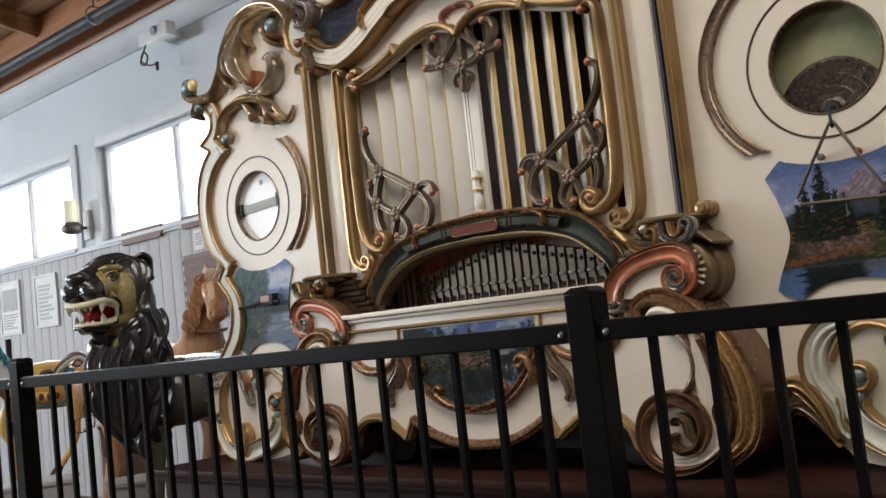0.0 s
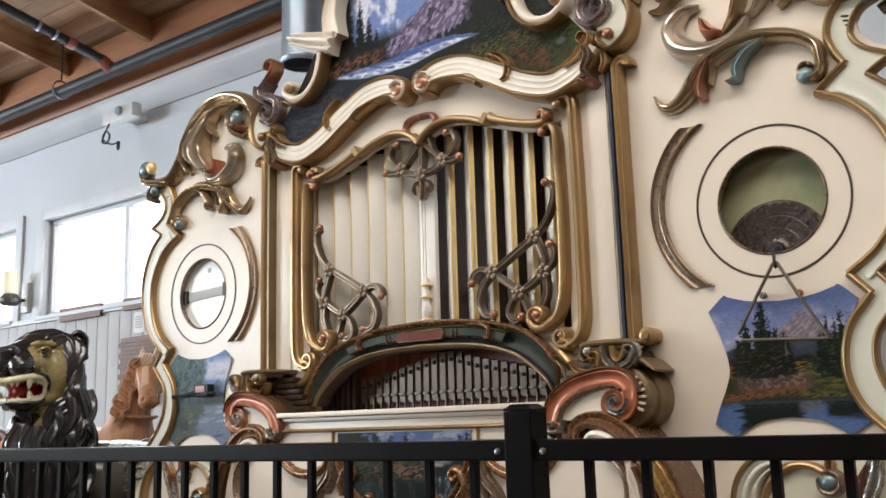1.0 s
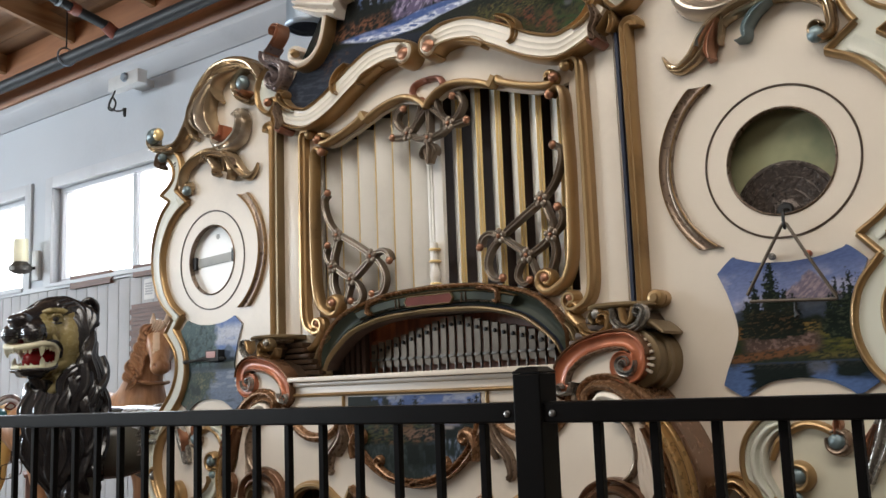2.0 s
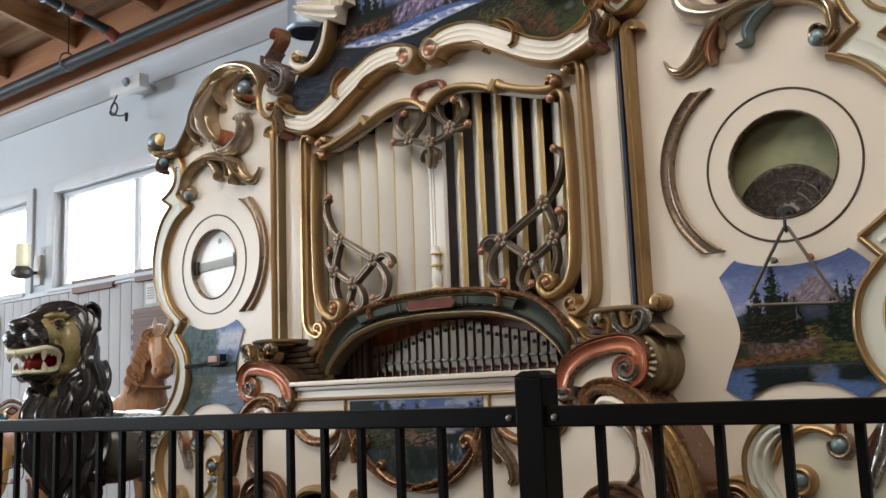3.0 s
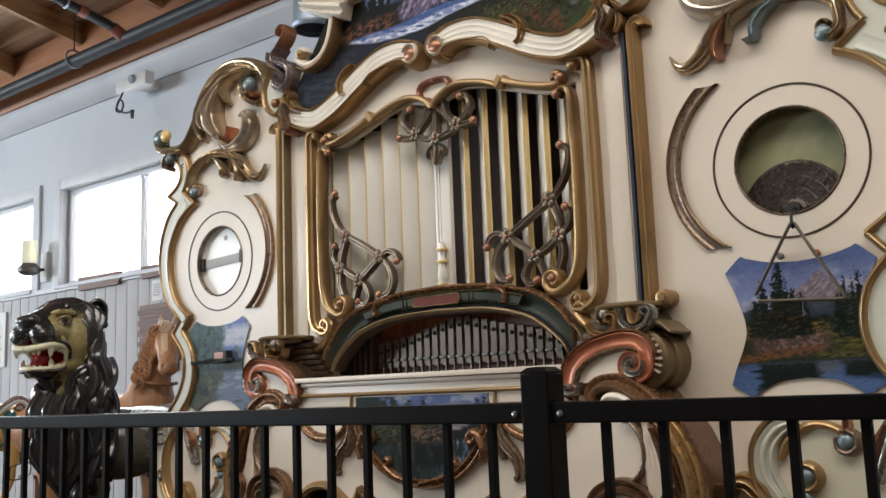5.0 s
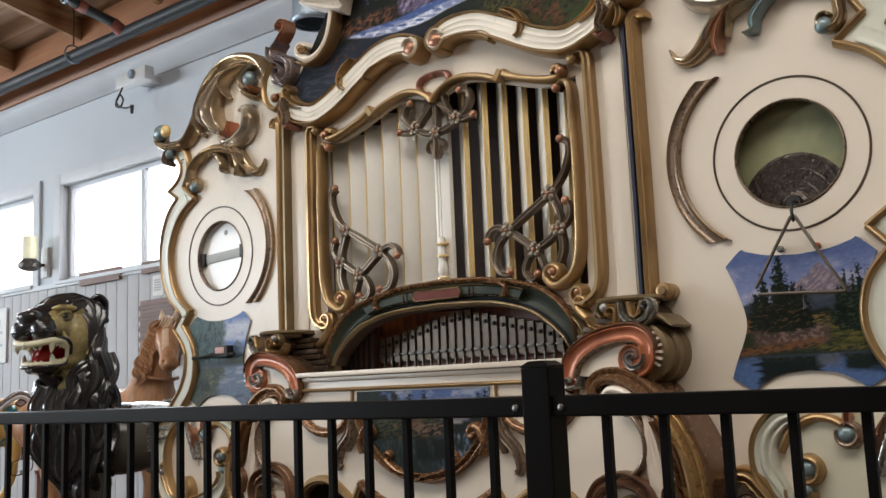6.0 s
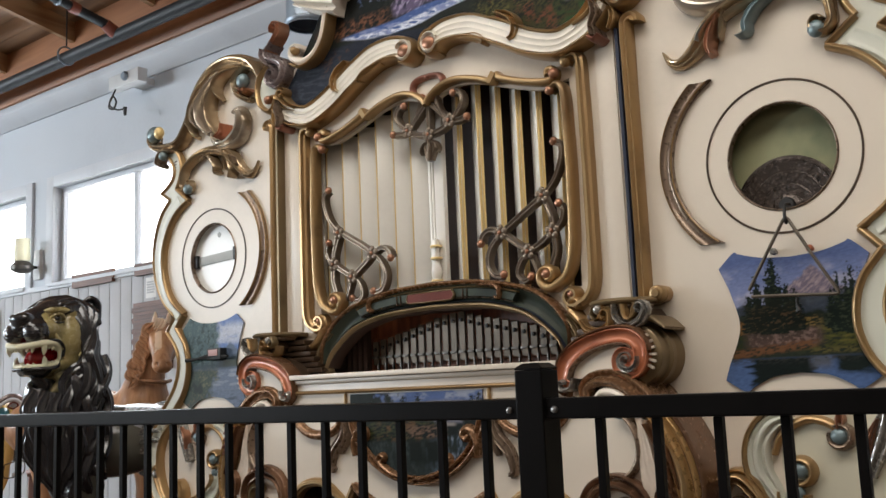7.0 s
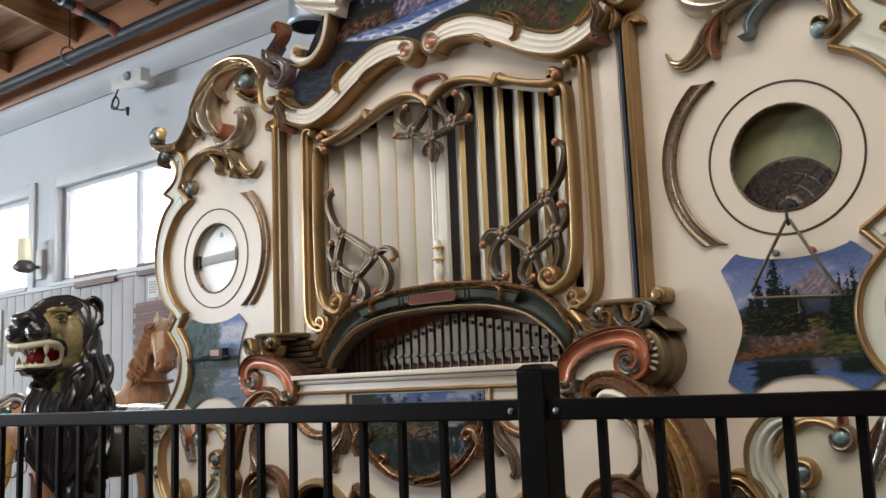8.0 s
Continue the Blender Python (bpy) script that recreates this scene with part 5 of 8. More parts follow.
orib("pendant", cr([(0.0, 1.905), (0.0, 1.880), (0.0, 1.832)], 6), [0.010, 0.028, 0.022, 0.010], 0.026, LATTICE_BRONZE, 0.004, FLUTE)
for s in (1, -1):
    orib("pendant", flip(cr([(0.006, 1.894), (0.022, 1.888), (0.034, 1.870), (0.030, 1.856)], 5), s), [0.006, 0.010, 0.009, 0.004], 0.022, LATTICE_BRONZE, 0.002, FLUTE)

for s in (1, -1):
    # acanthus crest of the wing
    Y = -0.006
    W = lambda pts, k=6: flip(cr(pts, k), s)
    orib("acanthus_stem", W([(1.500, 2.215), (1.498, 2.168), (1.425, 2.140), (1.312, 2.140), (1.236, 2.219), (1.188, 2.317), (1.100, 2.394), (0.990, 2.414), (0.873, 2.380), (0.808, 2.312), (0.800, 2.270)]), [0.010, 0.020, 0.024, 0.026, 0.026, 0.026, 0.026, 0.028, 0.028, 0.024, 0.012], 0.045, ACANTHUS, Y, LOBE, back=0.03)
    oball("acanthus_ball", s * 1.472, -0.030, 2.207, 0.036, STEEL_BLUE, (1.1, 0.8, 1))
    oball("acanthus_ball", s * 1.420, -0.045, 2.203, 0.025, BRIGHT, (1, 0.8, 1.1))
    for pts, w, mat in ((((1.110, 2.380), (1.195, 2.300), (1.228, 2.222), (1.222, 2.165), (1.196, 2.142)), (0.010, 0.020, 0.021, 0.018, 0.008), ACANTHUS),
                        (((1.050, 2.396), (1.130, 2.332), (1.172, 2.261), (1.166, 2.198), (1.132, 2.150), (1.104, 2.146)), (0.010, 0.018, 0.021, 0.020, 0.017, 0.007), PEWTER_GOLD),
                        (((1.020, 2.382), (1.082, 2.317), (1.108, 2.235), (1.082, 2.158), (1.044, 2.112)), (0.010, 0.018, 0.019, 0.018, 0.007), ACANTHUS),
                        (((0.930, 2.384), (1.022, 2.368), (1.064, 2.331), (1.062, 2.294), (1.038, 2.264)), (0.008, 0.018, 0.020, 0.017, 0.006), ACANTHUS),
                        (((1.160, 2.330), (1.198, 2.262), (1.200, 2.205), (1.176, 2.168)), (0.004, 0.010, 0.010, 0.004), PEWTER_GOLD)):
        orib("acanthus_leaf", W(pts), list(w), [0.020, 0.046, 0.058, 0.054, 0.018], mat, Y, LOBE, back=0.004)
    orib("acanthus_curl", W([(0.812, 2.318), (0.835, 2.352), (0.889, 2.366), (0.940, 2.330), (0.934, 2.272), (0.880, 2.232), (0.842, 2.234)]), [0.008, 0.014, 0.016, 0.018, 0.018, 0.014, 0.006], [0.020, 0.045, 0.055, 0.050, 0.018], ACANTHUS, Y, LOBE)
    oball("acanthus_eye", s * 0.895, -0.035, 2.308, 0.030, STEEL_BLUE, (1, 0.8, 1))
    orib("acanthus_tip", W([(0.915, 2.282), (0.888, 2.264), (0.862, 2.268)], 5), [0.006, 0.013, 0.005], 0.058, OLD_COPPER, Y, LOBE)
    orib("acanthus_curl", W([(1.112, 2.142), (1.094, 2.114), (1.046, 2.082), (0.980, 2.080), (0.924, 2.109), (0.908, 2.158), (0.938, 2.202), (0.985, 2.208)]), [0.010, 0.018, 0.022, 0.028, 0.034, 0.032, 0.024, 0.008], [0.020, 0.044, 0.056, 0.052, 0.016], PEWTER_GOLD, Y, LOBE)
    orib("acanthus_tip", W([(1.048, 2.110), (1.012, 2.122), (1.000, 2.158)], 5), [0.006, 0.020, 0.006], 0.058, COPPER, Y, LOBE)
    # lower spray
    orib("spray_stem", flip(curl(cr([(0.836, 1.985), (0.856, 1.952), (0.888, 1.942), (0.932, 1.968), (0.980, 2.026), (1.046, 2.062), (1.132, 2.074), (1.218, 2.058), (1.276, 2.018), (1.288, 1.962)], 6), 0.032, 0.9, -1), s), [0.003, 0.018, 0.026, 0.025, 0.024, 0.022, 0.020, 0.018, 0.016, 0.014, 0.010], [0.012, 0.040, 0.046, 0.042, 0.034], ACANTHUS, Y, LOBE)
    oball("spray_eye", s * 1.250, -0.028, 1.938, 0.022, STEEL_BLUE, (1, 0.8, 1))
    orib("spray_leaf", W([(1.160, 2.066), (1.104, 2.040), (1.076, 2.004), (1.076, 1.978), (1.050, 1.972)]), [0.004, 0.014, 0.018, 0.016, 0.004], 0.040, STEEL_BLUE if s > 0 else ACANTHUS, Y, LOBE)
    orib("spray_leaf", W([(1.010, 2.044), (0.984, 2.006), (0.974, 1.965), (0.980, 1.938)]), [0.004, 0.016, 0.019, 0.010], 0.046, OLD_COPPER if s > 0 else ACANTHUS, Y, LOBE)
    orib("spray_leaf", W([(0.975, 2.030), (0.950, 2.006), (0.942, 1.985)]), [0.004, 0.011, 0.008], 0.044, STEEL_BLUE if s > 0 else BRONZE, Y, LOBE)
    orib("spray_leaf", W([(1.020, 2.052), (1.010, 2.012), (1.005, 1.975)]), [0.004, 0.008, 0.003], 0.040, ACANTHUS, Y, LOBE)
    oball("neck_eye", s * 1.415, -0.028, 2.105, 0.020, STEEL_BLUE)
    orib("neck_curl", flip(cr([(1.385, 2.145), (1.41, 2.13), (1.445, 2.12), (1.462, 2.085), (1.435, 2.065)], 6), s), [0.010, 0.014, 0.014, 0.012, 0.007], 0.035, BRONZE, -0.001, LEAF, back=0.017)
    for k in range(3):
        orib("neck_notch", flip([(1.345 + 0.004 * k, 2.075 - 0.013 * k), (1.362 + 0.003 * k, 2.071 - 0.013 * k)], s), 0.0025, 0.003, UMBER, -0.0105)

    # foot of the wing
    loop = cr([(1.385, 1.02), (1.45, 0.965), (1.485, 0.88), (1.475, 0.77), (1.42, 0.685), (1.33, 0.662), (1.22, 0.682), (1.13, 0.722), (1.085, 0.775), (1.085, 0.81)], 6)
    orib("foot_band", flip(loop, s), [0.010, 0.026, 0.030, 0.030, 0.030, 0.030, 0.028, 0.014], 0.030, PALE, -0.001, COVE)
    if s > 0:
        op("foot_panel", slab(flip(loop + cr([(1.085, 0.81), (1.06, 0.88), (1.09, 0.965), (1.20, 1.010), (1.385, 1.02)], 4)[1:-1], s), -0.004, 0.0), FOOT_CREAM, "greenish cream panel of the wing foot", smooth=False)
    orib("foot_edge", flip(shift(loop, 0.033), s), 0.008, 0.030, GOLD, -0.001)
    orib("foot_edge", flip(shift(loop, -0.033), s), 0.010, 0.036, GOLD, -0.001, back=0.03)
    inner = cr([(1.10, 0.995), (1.045, 0.975), (1.010, 0.925), (1.010, 0.86), (1.045, 0.80), (1.055, 0.735), (1.07, 0.715)], 6)
    orib("foot_scroll", flip(inner, s), [0.010, 0.024, 0.028, 0.030, 0.022, 0.012, 0.006], 0.034, PALE, -0.001, FLUTE)
    orib("foot_scroll", flip(shift(inner, -0.03), s), [0.006, 0.009, 0.010, 0.010, 0.006], 0.040, GOLD, -0.001)
    orib("foot_leaf", flip(cr([(0.905, 0.790), (0.925, 0.838), (0.965, 0.842), (1.01, 0.79), (1.045, 0.715)], 6), s), [0.010, 0.022, 0.026, 0.020, 0.006], 0.045, GOLD, -0.001, FLUTE)
    orib("foot_leaf", flip(cr([(0.915, 0.765), (0.955, 0.79), (1.0, 0.755), (1.035, 0.705)], 6), s), [0.008, 0.016, 0.014, 0.005], 0.035, BRONZE, -0.001, FLUTE)
    for q, r, m in (((1.108, 0.862), 0.019, STEEL_BLUE), ((1.100, 0.812), 0.015, STEEL_BLUE), ((1.207, 0.945), 0.019, STEEL_BLUE), ((1.475, 0.80), 0.018, PEWTER), ((1.335, 0.70), 0.016, STEEL_BLUE)):
        oball("foot_boss", s * q[0], -0.022, q[1], r, m, (1.1, 0.7, 1))
    orib("foot_curl", flip(arc(1.106, 0.860, 0.030, 150, -140, 20), s), [0.007, 0.011, 0.013, 0.010, 0.005], 0.032, GOLD, -0.001)
    orib("foot_ring", flip(arc(1.207, 0.945, 0.026, 120, -200, 20), s), [0.005, 0.010, 0.012, 0.010, 0.005], 0.030, BRONZE, -0.001)
    orib("foot_drop", flip(cr([(1.210, 1.008), (1.210, 0.985), (1.208, 0.962)], 5), s), [0.006, 0.014, 0.009], 0.034, OLD_COPPER, -0.001, LEAF)
    orib("foot_swag", flip(cr([(1.045, 0.90), (1.07, 0.95), (1.13, 0.985), (1.19, 0.97), (1.215, 0.925)], 6), s), [0.007, 0.011, 0.012, 0.012, 0.008], 0.022, GOLD, -0.001)
    orib("foot_tassel", flip(cr([(1.318, 1.018), (1.302, 0.955), (1.280, 0.900), (1.264, 0.852)], 6), s), [0.012, 0.026, 0.024, 0.016], 0.030, PEWTER, -0.001, FLUTE)
    orib("foot_tassel", flip(cr([(1.296, 0.985), (1.276, 0.945), (1.268, 0.90)], 6), s), [0.004, 0.011, 0.005], 0.036, OLD_COPPER, -0.001, FLUTE)
    orib("foot_hook", flip(curl(cr([(1.395, 0.690), (1.440, 0.720), (1.470, 0.765), (1.488, 0.806)], 6), 0.020, 0.8, 1, n=12), s), [0.004, 0.009, 0.011, 0.013, 0.010], 0.03, GOLD, -0.001)
    orib("foot_knot", flip(cr([(1.350, 0.770), (1.315, 0.762), (1.297, 0.715), (1.318, 0.650)], 6), s), [0.012, 0.022, 0.022, 0.014], 0.04, GOLD, -0.001, FLUTE)
    for k in range(3):
        orib("foot_feather", flip(cr([(1.575 - 0.004 * k, 0.955 - 0.038 * k), (1.525, 1.000 - 0.036 * k), (1.44, 1.015 - 0.040 * k)], 6), s), [0.004, 0.016, 0.010], 0.035, PEWTER, -0.004, back=0.03)

    # console with its volutes, standing in front of the facade
    YC = -0.14
    band = cr([(0.556, 1.082), (0.538, 1.098), (0.541, 1.125), (0.562, 1.160), (0.615, 1.194), (0.688, 1.212), (0.742, 1.210), (0.771, 1.186), (0.775, 1.152)], 6)
    orange = curl(band, 0.041, 1.3, -1, n=34, shrink=0.80)
    orib("console_scroll", flip(orange, s), [0.018, 0.024, 0.022, 0.019, 0.019, 0.020, 0.019, 0.016, 0.012, 0.008], 0.020, COPPER, YC, COVE, back=0.03)
    orib("console_side", flip(band[:-6], s), [0.016, 0.022, 0.020, 0.018], 0.001, UMBER, YC + 0.0305, FLAT, back=0.107)
    rim_o, rim_i = shift(band, 0.024), shift(band, -0.022)
    orib("console_rim", flip(rim_o[:-3], s), [0.004, 0.006, 0.006, 0.006, 0.005], 0.024, LEG_BROWN, YC, back=0.03)
    orib("console_rim", flip(rim_i[6:-8], s), [0.005, 0.006, 0.006, 0.004], 0.024, BRONZE, YC, back=0.03)
    spiral = orange[len(band) - 2:]
    orib("console_volute", flip(shift(spiral, -0.010), s), [0.003, 0.009, 0.011, 0.010, 0.007], 0.027, PEWTER, YC, LEAF, back=0.03)
    orib("console_curl", flip(curl(cr([(0.575, 1.108), (0.566, 1.082), (0.545, 1.076)], 5), 0.017, 0.8, -1, n=12), s), [0.005, 0.008, 0.008, 0.005], 0.032, PEWTER, YC, back=0.05)
    op("console_web", slab(flip(cr([(0.565, 1.105), (0.585, 1.160), (0.640, 1.192), (0.700, 1.198), (0.722, 1.160), (0.715, 1.118), (0.640, 1.108), (0.565, 1.105)], 4)[:-1], s), -0.142, -0.110), CREAM, smooth=False)
    for k in range(8):
        a = radians(-30 + 15 * k)
        bm = new_box(-0.010, 0.010, -0.004, 0.006, -0.0034, 0.0034, bevel=0.0015)
        bmesh.ops.transform(bm, matrix=Matrix.Translation((s * (0.742 + 0.062 * math.cos(a)), YC - 0.004, 1.160 + 0.062 * math.sin(a))) @ Matrix.Rotation(-a if s > 0 else a, 4, "Y"), verts=bm.verts)
        op("console_dentil", bm, PEARL)
    bm = lathe(bmesh.new(), [(0.0, -0.13), (0.072, -0.13), (0.080, -0.125), (0.082, -0.105), (0.076, -0.10), (0.078, -0.075), (0.086, -0.07), (0.086, -0.05), (0.078, -0.045), (0.086, -0.01), (0.086, -0.0006), (0.0, -0.0006)], "y", (s * 0.742, 0.0, 1.160), 36)
    op("console_drum", bm, DULL_GOLD, "bronze painted turned console side")
    leg = cr([(0.606, 1.045), (0.604, 1.080), (0.638, 1.103), (0.700, 1.098), (0.760, 1.058), (0.800, 1.010)], 6)
    orib("leg_shoulder", flip(leg, s), [0.010, 0.020, 0.024, 0.028, 0.030, 0.026], 0.026, COPPER_GOLD, YC, LEAF, back=0.138)
    orib("leg_inset", flip(cr([(0.635, 1.050), (0.66, 1.068), (0.71, 1.056), (0.75, 1.01)], 6), s), [0.010, 0.014, 0.013, 0.006], 0.024, IVORY, YC, ROUND, back=0.02)
    leg = cr([(0.785, 1.035), (0.832, 0.965), (0.866, 0.885), (0.878, 0.805), (0.862, 0.735), (0.810, 0.686)], 6)
    orib("leg_back", flip(leg, s), [0.020, 0.032, 0.036, 0.034, 0.028, 0.010], 0.030, LEG_GOLD, YC, FLUTE, back=0.138)
    orib("leg_rim", flip(shift(leg, 0.024), s), [0.010, 0.016, 0.018, 0.017, 0.013, 0.005], 0.020, LEG_BROWN, YC, LEAF, back=0.137)
    for d, w in ((-0.030, 0.007), (-0.013, 0.006)):
        orib("leg_vein", flip(shift(cr([(0.800, 1.000), (0.846, 0.915), (0.872, 0.830)], 6), d), s), [0.003, w, w, 0.002], 0.036, LEG_BROWN, YC)
    # strip of gold that paints the highlight along the leg
    orib("leg_gleam", flip(shift(leg[8:-5], -0.006), s), [0.004, 0.014, 0.017, 0.012, 0.004], 0.036, GOLD, YC)
    face = cr([(0.735, 1.005), (0.775, 0.985), (0.786, 0.930), (0.802, 0.870), (0.832, 0.815), (0.818, 0.745), (0.785, 0.702), (0.720, 0.668), (0.650, 0.662), (0.594, 0.695), (0.584, 0.755), (0.618, 0.814), (0.680, 0.834), (0.714, 0.856), (0.746, 0.895), (0.748, 0.945), (0.735, 1.005)], 4)[:-1]
    op("leg_face", slab(flip(face, s), YC + 0.004, YC + 0.10), PEARL, "pearly rose-white painted leg", smooth=False)
    flow = cr([(0.756, 0.995), (0.766, 0.930), (0.774, 0.865), (0.792, 0.800), (0.788, 0.740), (0.748, 0.698), (0.690, 0.680), (0.636, 0.690), (0.610, 0.730)], 6)
    orib("leg_flow", flip(flow, s), [0.006, 0.018, 0.024, 0.034, 0.026, 0.020, 0.018, 0.016, 0.006], 0.018, PEARL, YC + 0.003, WAVE)
    vol = cr([(0.822, 0.722), (0.780, 0.692), (0.720, 0.660), (0.648, 0.654), (0.590, 0.688), (0.577, 0.755), (0.610, 0.818), (0.680, 0.838), (0.740, 0.812), (0.760, 0.762), (0.738, 0.714), (0.694, 0.702), (0.668, 0.724), (0.676, 0.748)], 6)
    orib("leg_volute", flip(vol, s), [0.003, 0.008, 0.012, 0.014, 0.015, 0.016, 0.018, 0.021, 0.023, 0.023, 0.022, 0.017, 0.010, 0.006], [0.020, 0.022, 0.024, 0.026, 0.034, 0.038, 0.034], LEG_BROWN, YC, LEAF, back=0.12)
    orib("leg_hook", flip(curl(cr([(0.735, 0.726), (0.722, 0.748), (0.716, 0.776), (0.700, 0.790)], 5), 0.018, 0.5, 1, n=10), s), [0.004, 0.012, 0.013, 0.010, 0.006], 0.040, DULL_GOLD, YC, LEAF)
    orib("leg_curl", flip(cr([(0.806, 0.755), (0.800, 0.808), (0.824, 0.832), (0.846, 0.806), (0.842, 0.766), (0.828, 0.735)], 6), s), [0.003, 0.009, 0.010, 0.010, 0.008, 0.003], 0.034, LEG_BROWN, YC, LEAF)
    orib("leg_bead", flip(cr([(0.698, 1.018), (0.728, 0.985), (0.746, 0.945), (0.744, 0.895), (0.716, 0.856), (0.672, 0.842)], 6), s), [0.005, 0.008, 0.009, 0.010, 0.009, 0.004], 0.022, BRONZE, YC + 0.002, back=0.05)
    if s < 0:
        for k in range(5):
            orib("leg_notch", flip(cr([(0.800 + 0.006 * k, 1.010 - 0.022 * k), (0.830 + 0.004 * k, 1.008 - 0.024 * k), (0.852 + 0.003 * k, 0.992 - 0.025 * k)], 4), s), [0.003, 0.008, 0.004], 0.020, ROSE, YC - 0.02)
    oball("leg_tip", s * 0.700, YC - 0.008, 1.012, 0.015, STEEL_BLUE, (1.3, 0.7, 1))
    # capital under the pilaster
    half_round = lambda prof: lathe(bmesh.new(), prof, "z", (s * 0.690, -0.050, 0.0), 24, 0, (math.pi, 2 * math.pi))
    op("capital_plate", half_round([(0.0, 1.296), (0.086, 1.296), (0.097, 1.300), (0.100, 1.305), (0.096, 1.310), (0.090, 1.313), (0.0, 1.313)]), DULL_GOLD)
    op("capital_plate", half_round([(0.0, 1.284), (0.074, 1.284), (0.081, 1.290), (0.081, 1.2958), (0.0, 1.2958)]), BRONZE)
    op("capital_rail", new_box(*sorted((s * 0.596, s * 0.784)), -0.062, -0.0005, 1.2965, 1.3125, bevel=0.004), DULL_GOLD)
    for k in range(6):
        op("capital_step", new_box(*sorted((s * (0.478 + 0.018 * k), s * 0.66)), -0.058 + 0.004 * (k % 2), -0.0005, 1.166 + 0.020 * k, 1.1835 + 0.020 * k, bevel=0.006), UMBER)
    op("capital_body", slab(flip([(0.650, 1.2838), (0.770, 1.2838), (0.785, 1.262), (0.775, 1.238), (0.72, 1.228), (0.66, 1.236), (0.635, 1.262)], s), -0.120, -0.0005, (), 0.004), UMBER, smooth=False)
    YK = -0.1205
    orib("capital_scroll", flip(curl(cr([(0.700, 1.298), (0.698, 1.262), (0.728, 1.236), (0.768, 1.246), (0.786, 1.272)], 5), 0.018, 0.85, 1), s), [0.006, 0.011, 0.013, 0.012, 0.008], 0.030, PEWTER, YK, FLUTE)
    orib("capital_scroll", flip(curl(cr([(0.598, 1.262), (0.615, 1.235), (0.650, 1.226), (0.684, 1.242), (0.688, 1.268)], 5), 0.017, 0.95, 1), s), [0.007, 0.013, 0.014, 0.012, 0.008], 0.034, GOLD, YK, FLUTE)
    orib("capital_tongue", flip(cr([(0.722, 1.296), (0.728, 1.262), (0.742, 1.252)], 5), s), [0.006, 0.010, 0.004], 0.028, GOLD, YK)
    orib("capital_tongue", flip(cr([(0.760, 1.296), (0.752, 1.268), (0.742, 1.256)], 5), s), [0.006, 0.010, 0.004], 0.028, GOLD, YK)
    orib("capital_tongue", flip(cr([(0.640, 1.298), (0.630, 1.275), (0.640, 1.258)], 5), s), [0.005, 0.009, 0.004], 0.026, DULL_GOLD, YK)
    orib("capital_tongue", flip(cr([(0.662, 1.298), (0.660, 1.278), (0.650, 1.262)], 5), s), [0.005, 0.009, 0.004], 0.026, GOLD, YK)
    oball("capital_bead", s * 0.652, YK - 0.022, 1.285, 0.013, PEWTER, (1, 0.8, 1))
    if s > 0:
        orib("capital_brim", flip(cr([(0.750, 1.262), (0.795, 1.252), (0.832, 1.226)], 5), s), [0.005, 0.009, 0.004], 0.010, DULL_GOLD, -0.115, back=0.113)
        op("capital_roll", lathe(bmesh.new(), [(0, -0.066), (0.010, -0.066), (0.013, -0.060), (0.020, -0.058), (0.023, -0.052), (0.023, -0.036), (0.019, -0.033), (0.023, -0.029), (0.023, -0.0006), (0, -0.0006)], "y", (s * 0.784, 0, 1.322), 22), GOLD)


# painted shields
def smooth(t, knots):
    """A soft curve through a few knots."""
    p = np.array(cr(knots, 8))
    return float(np.interp(t, p[:, 0], p[:, 1]))


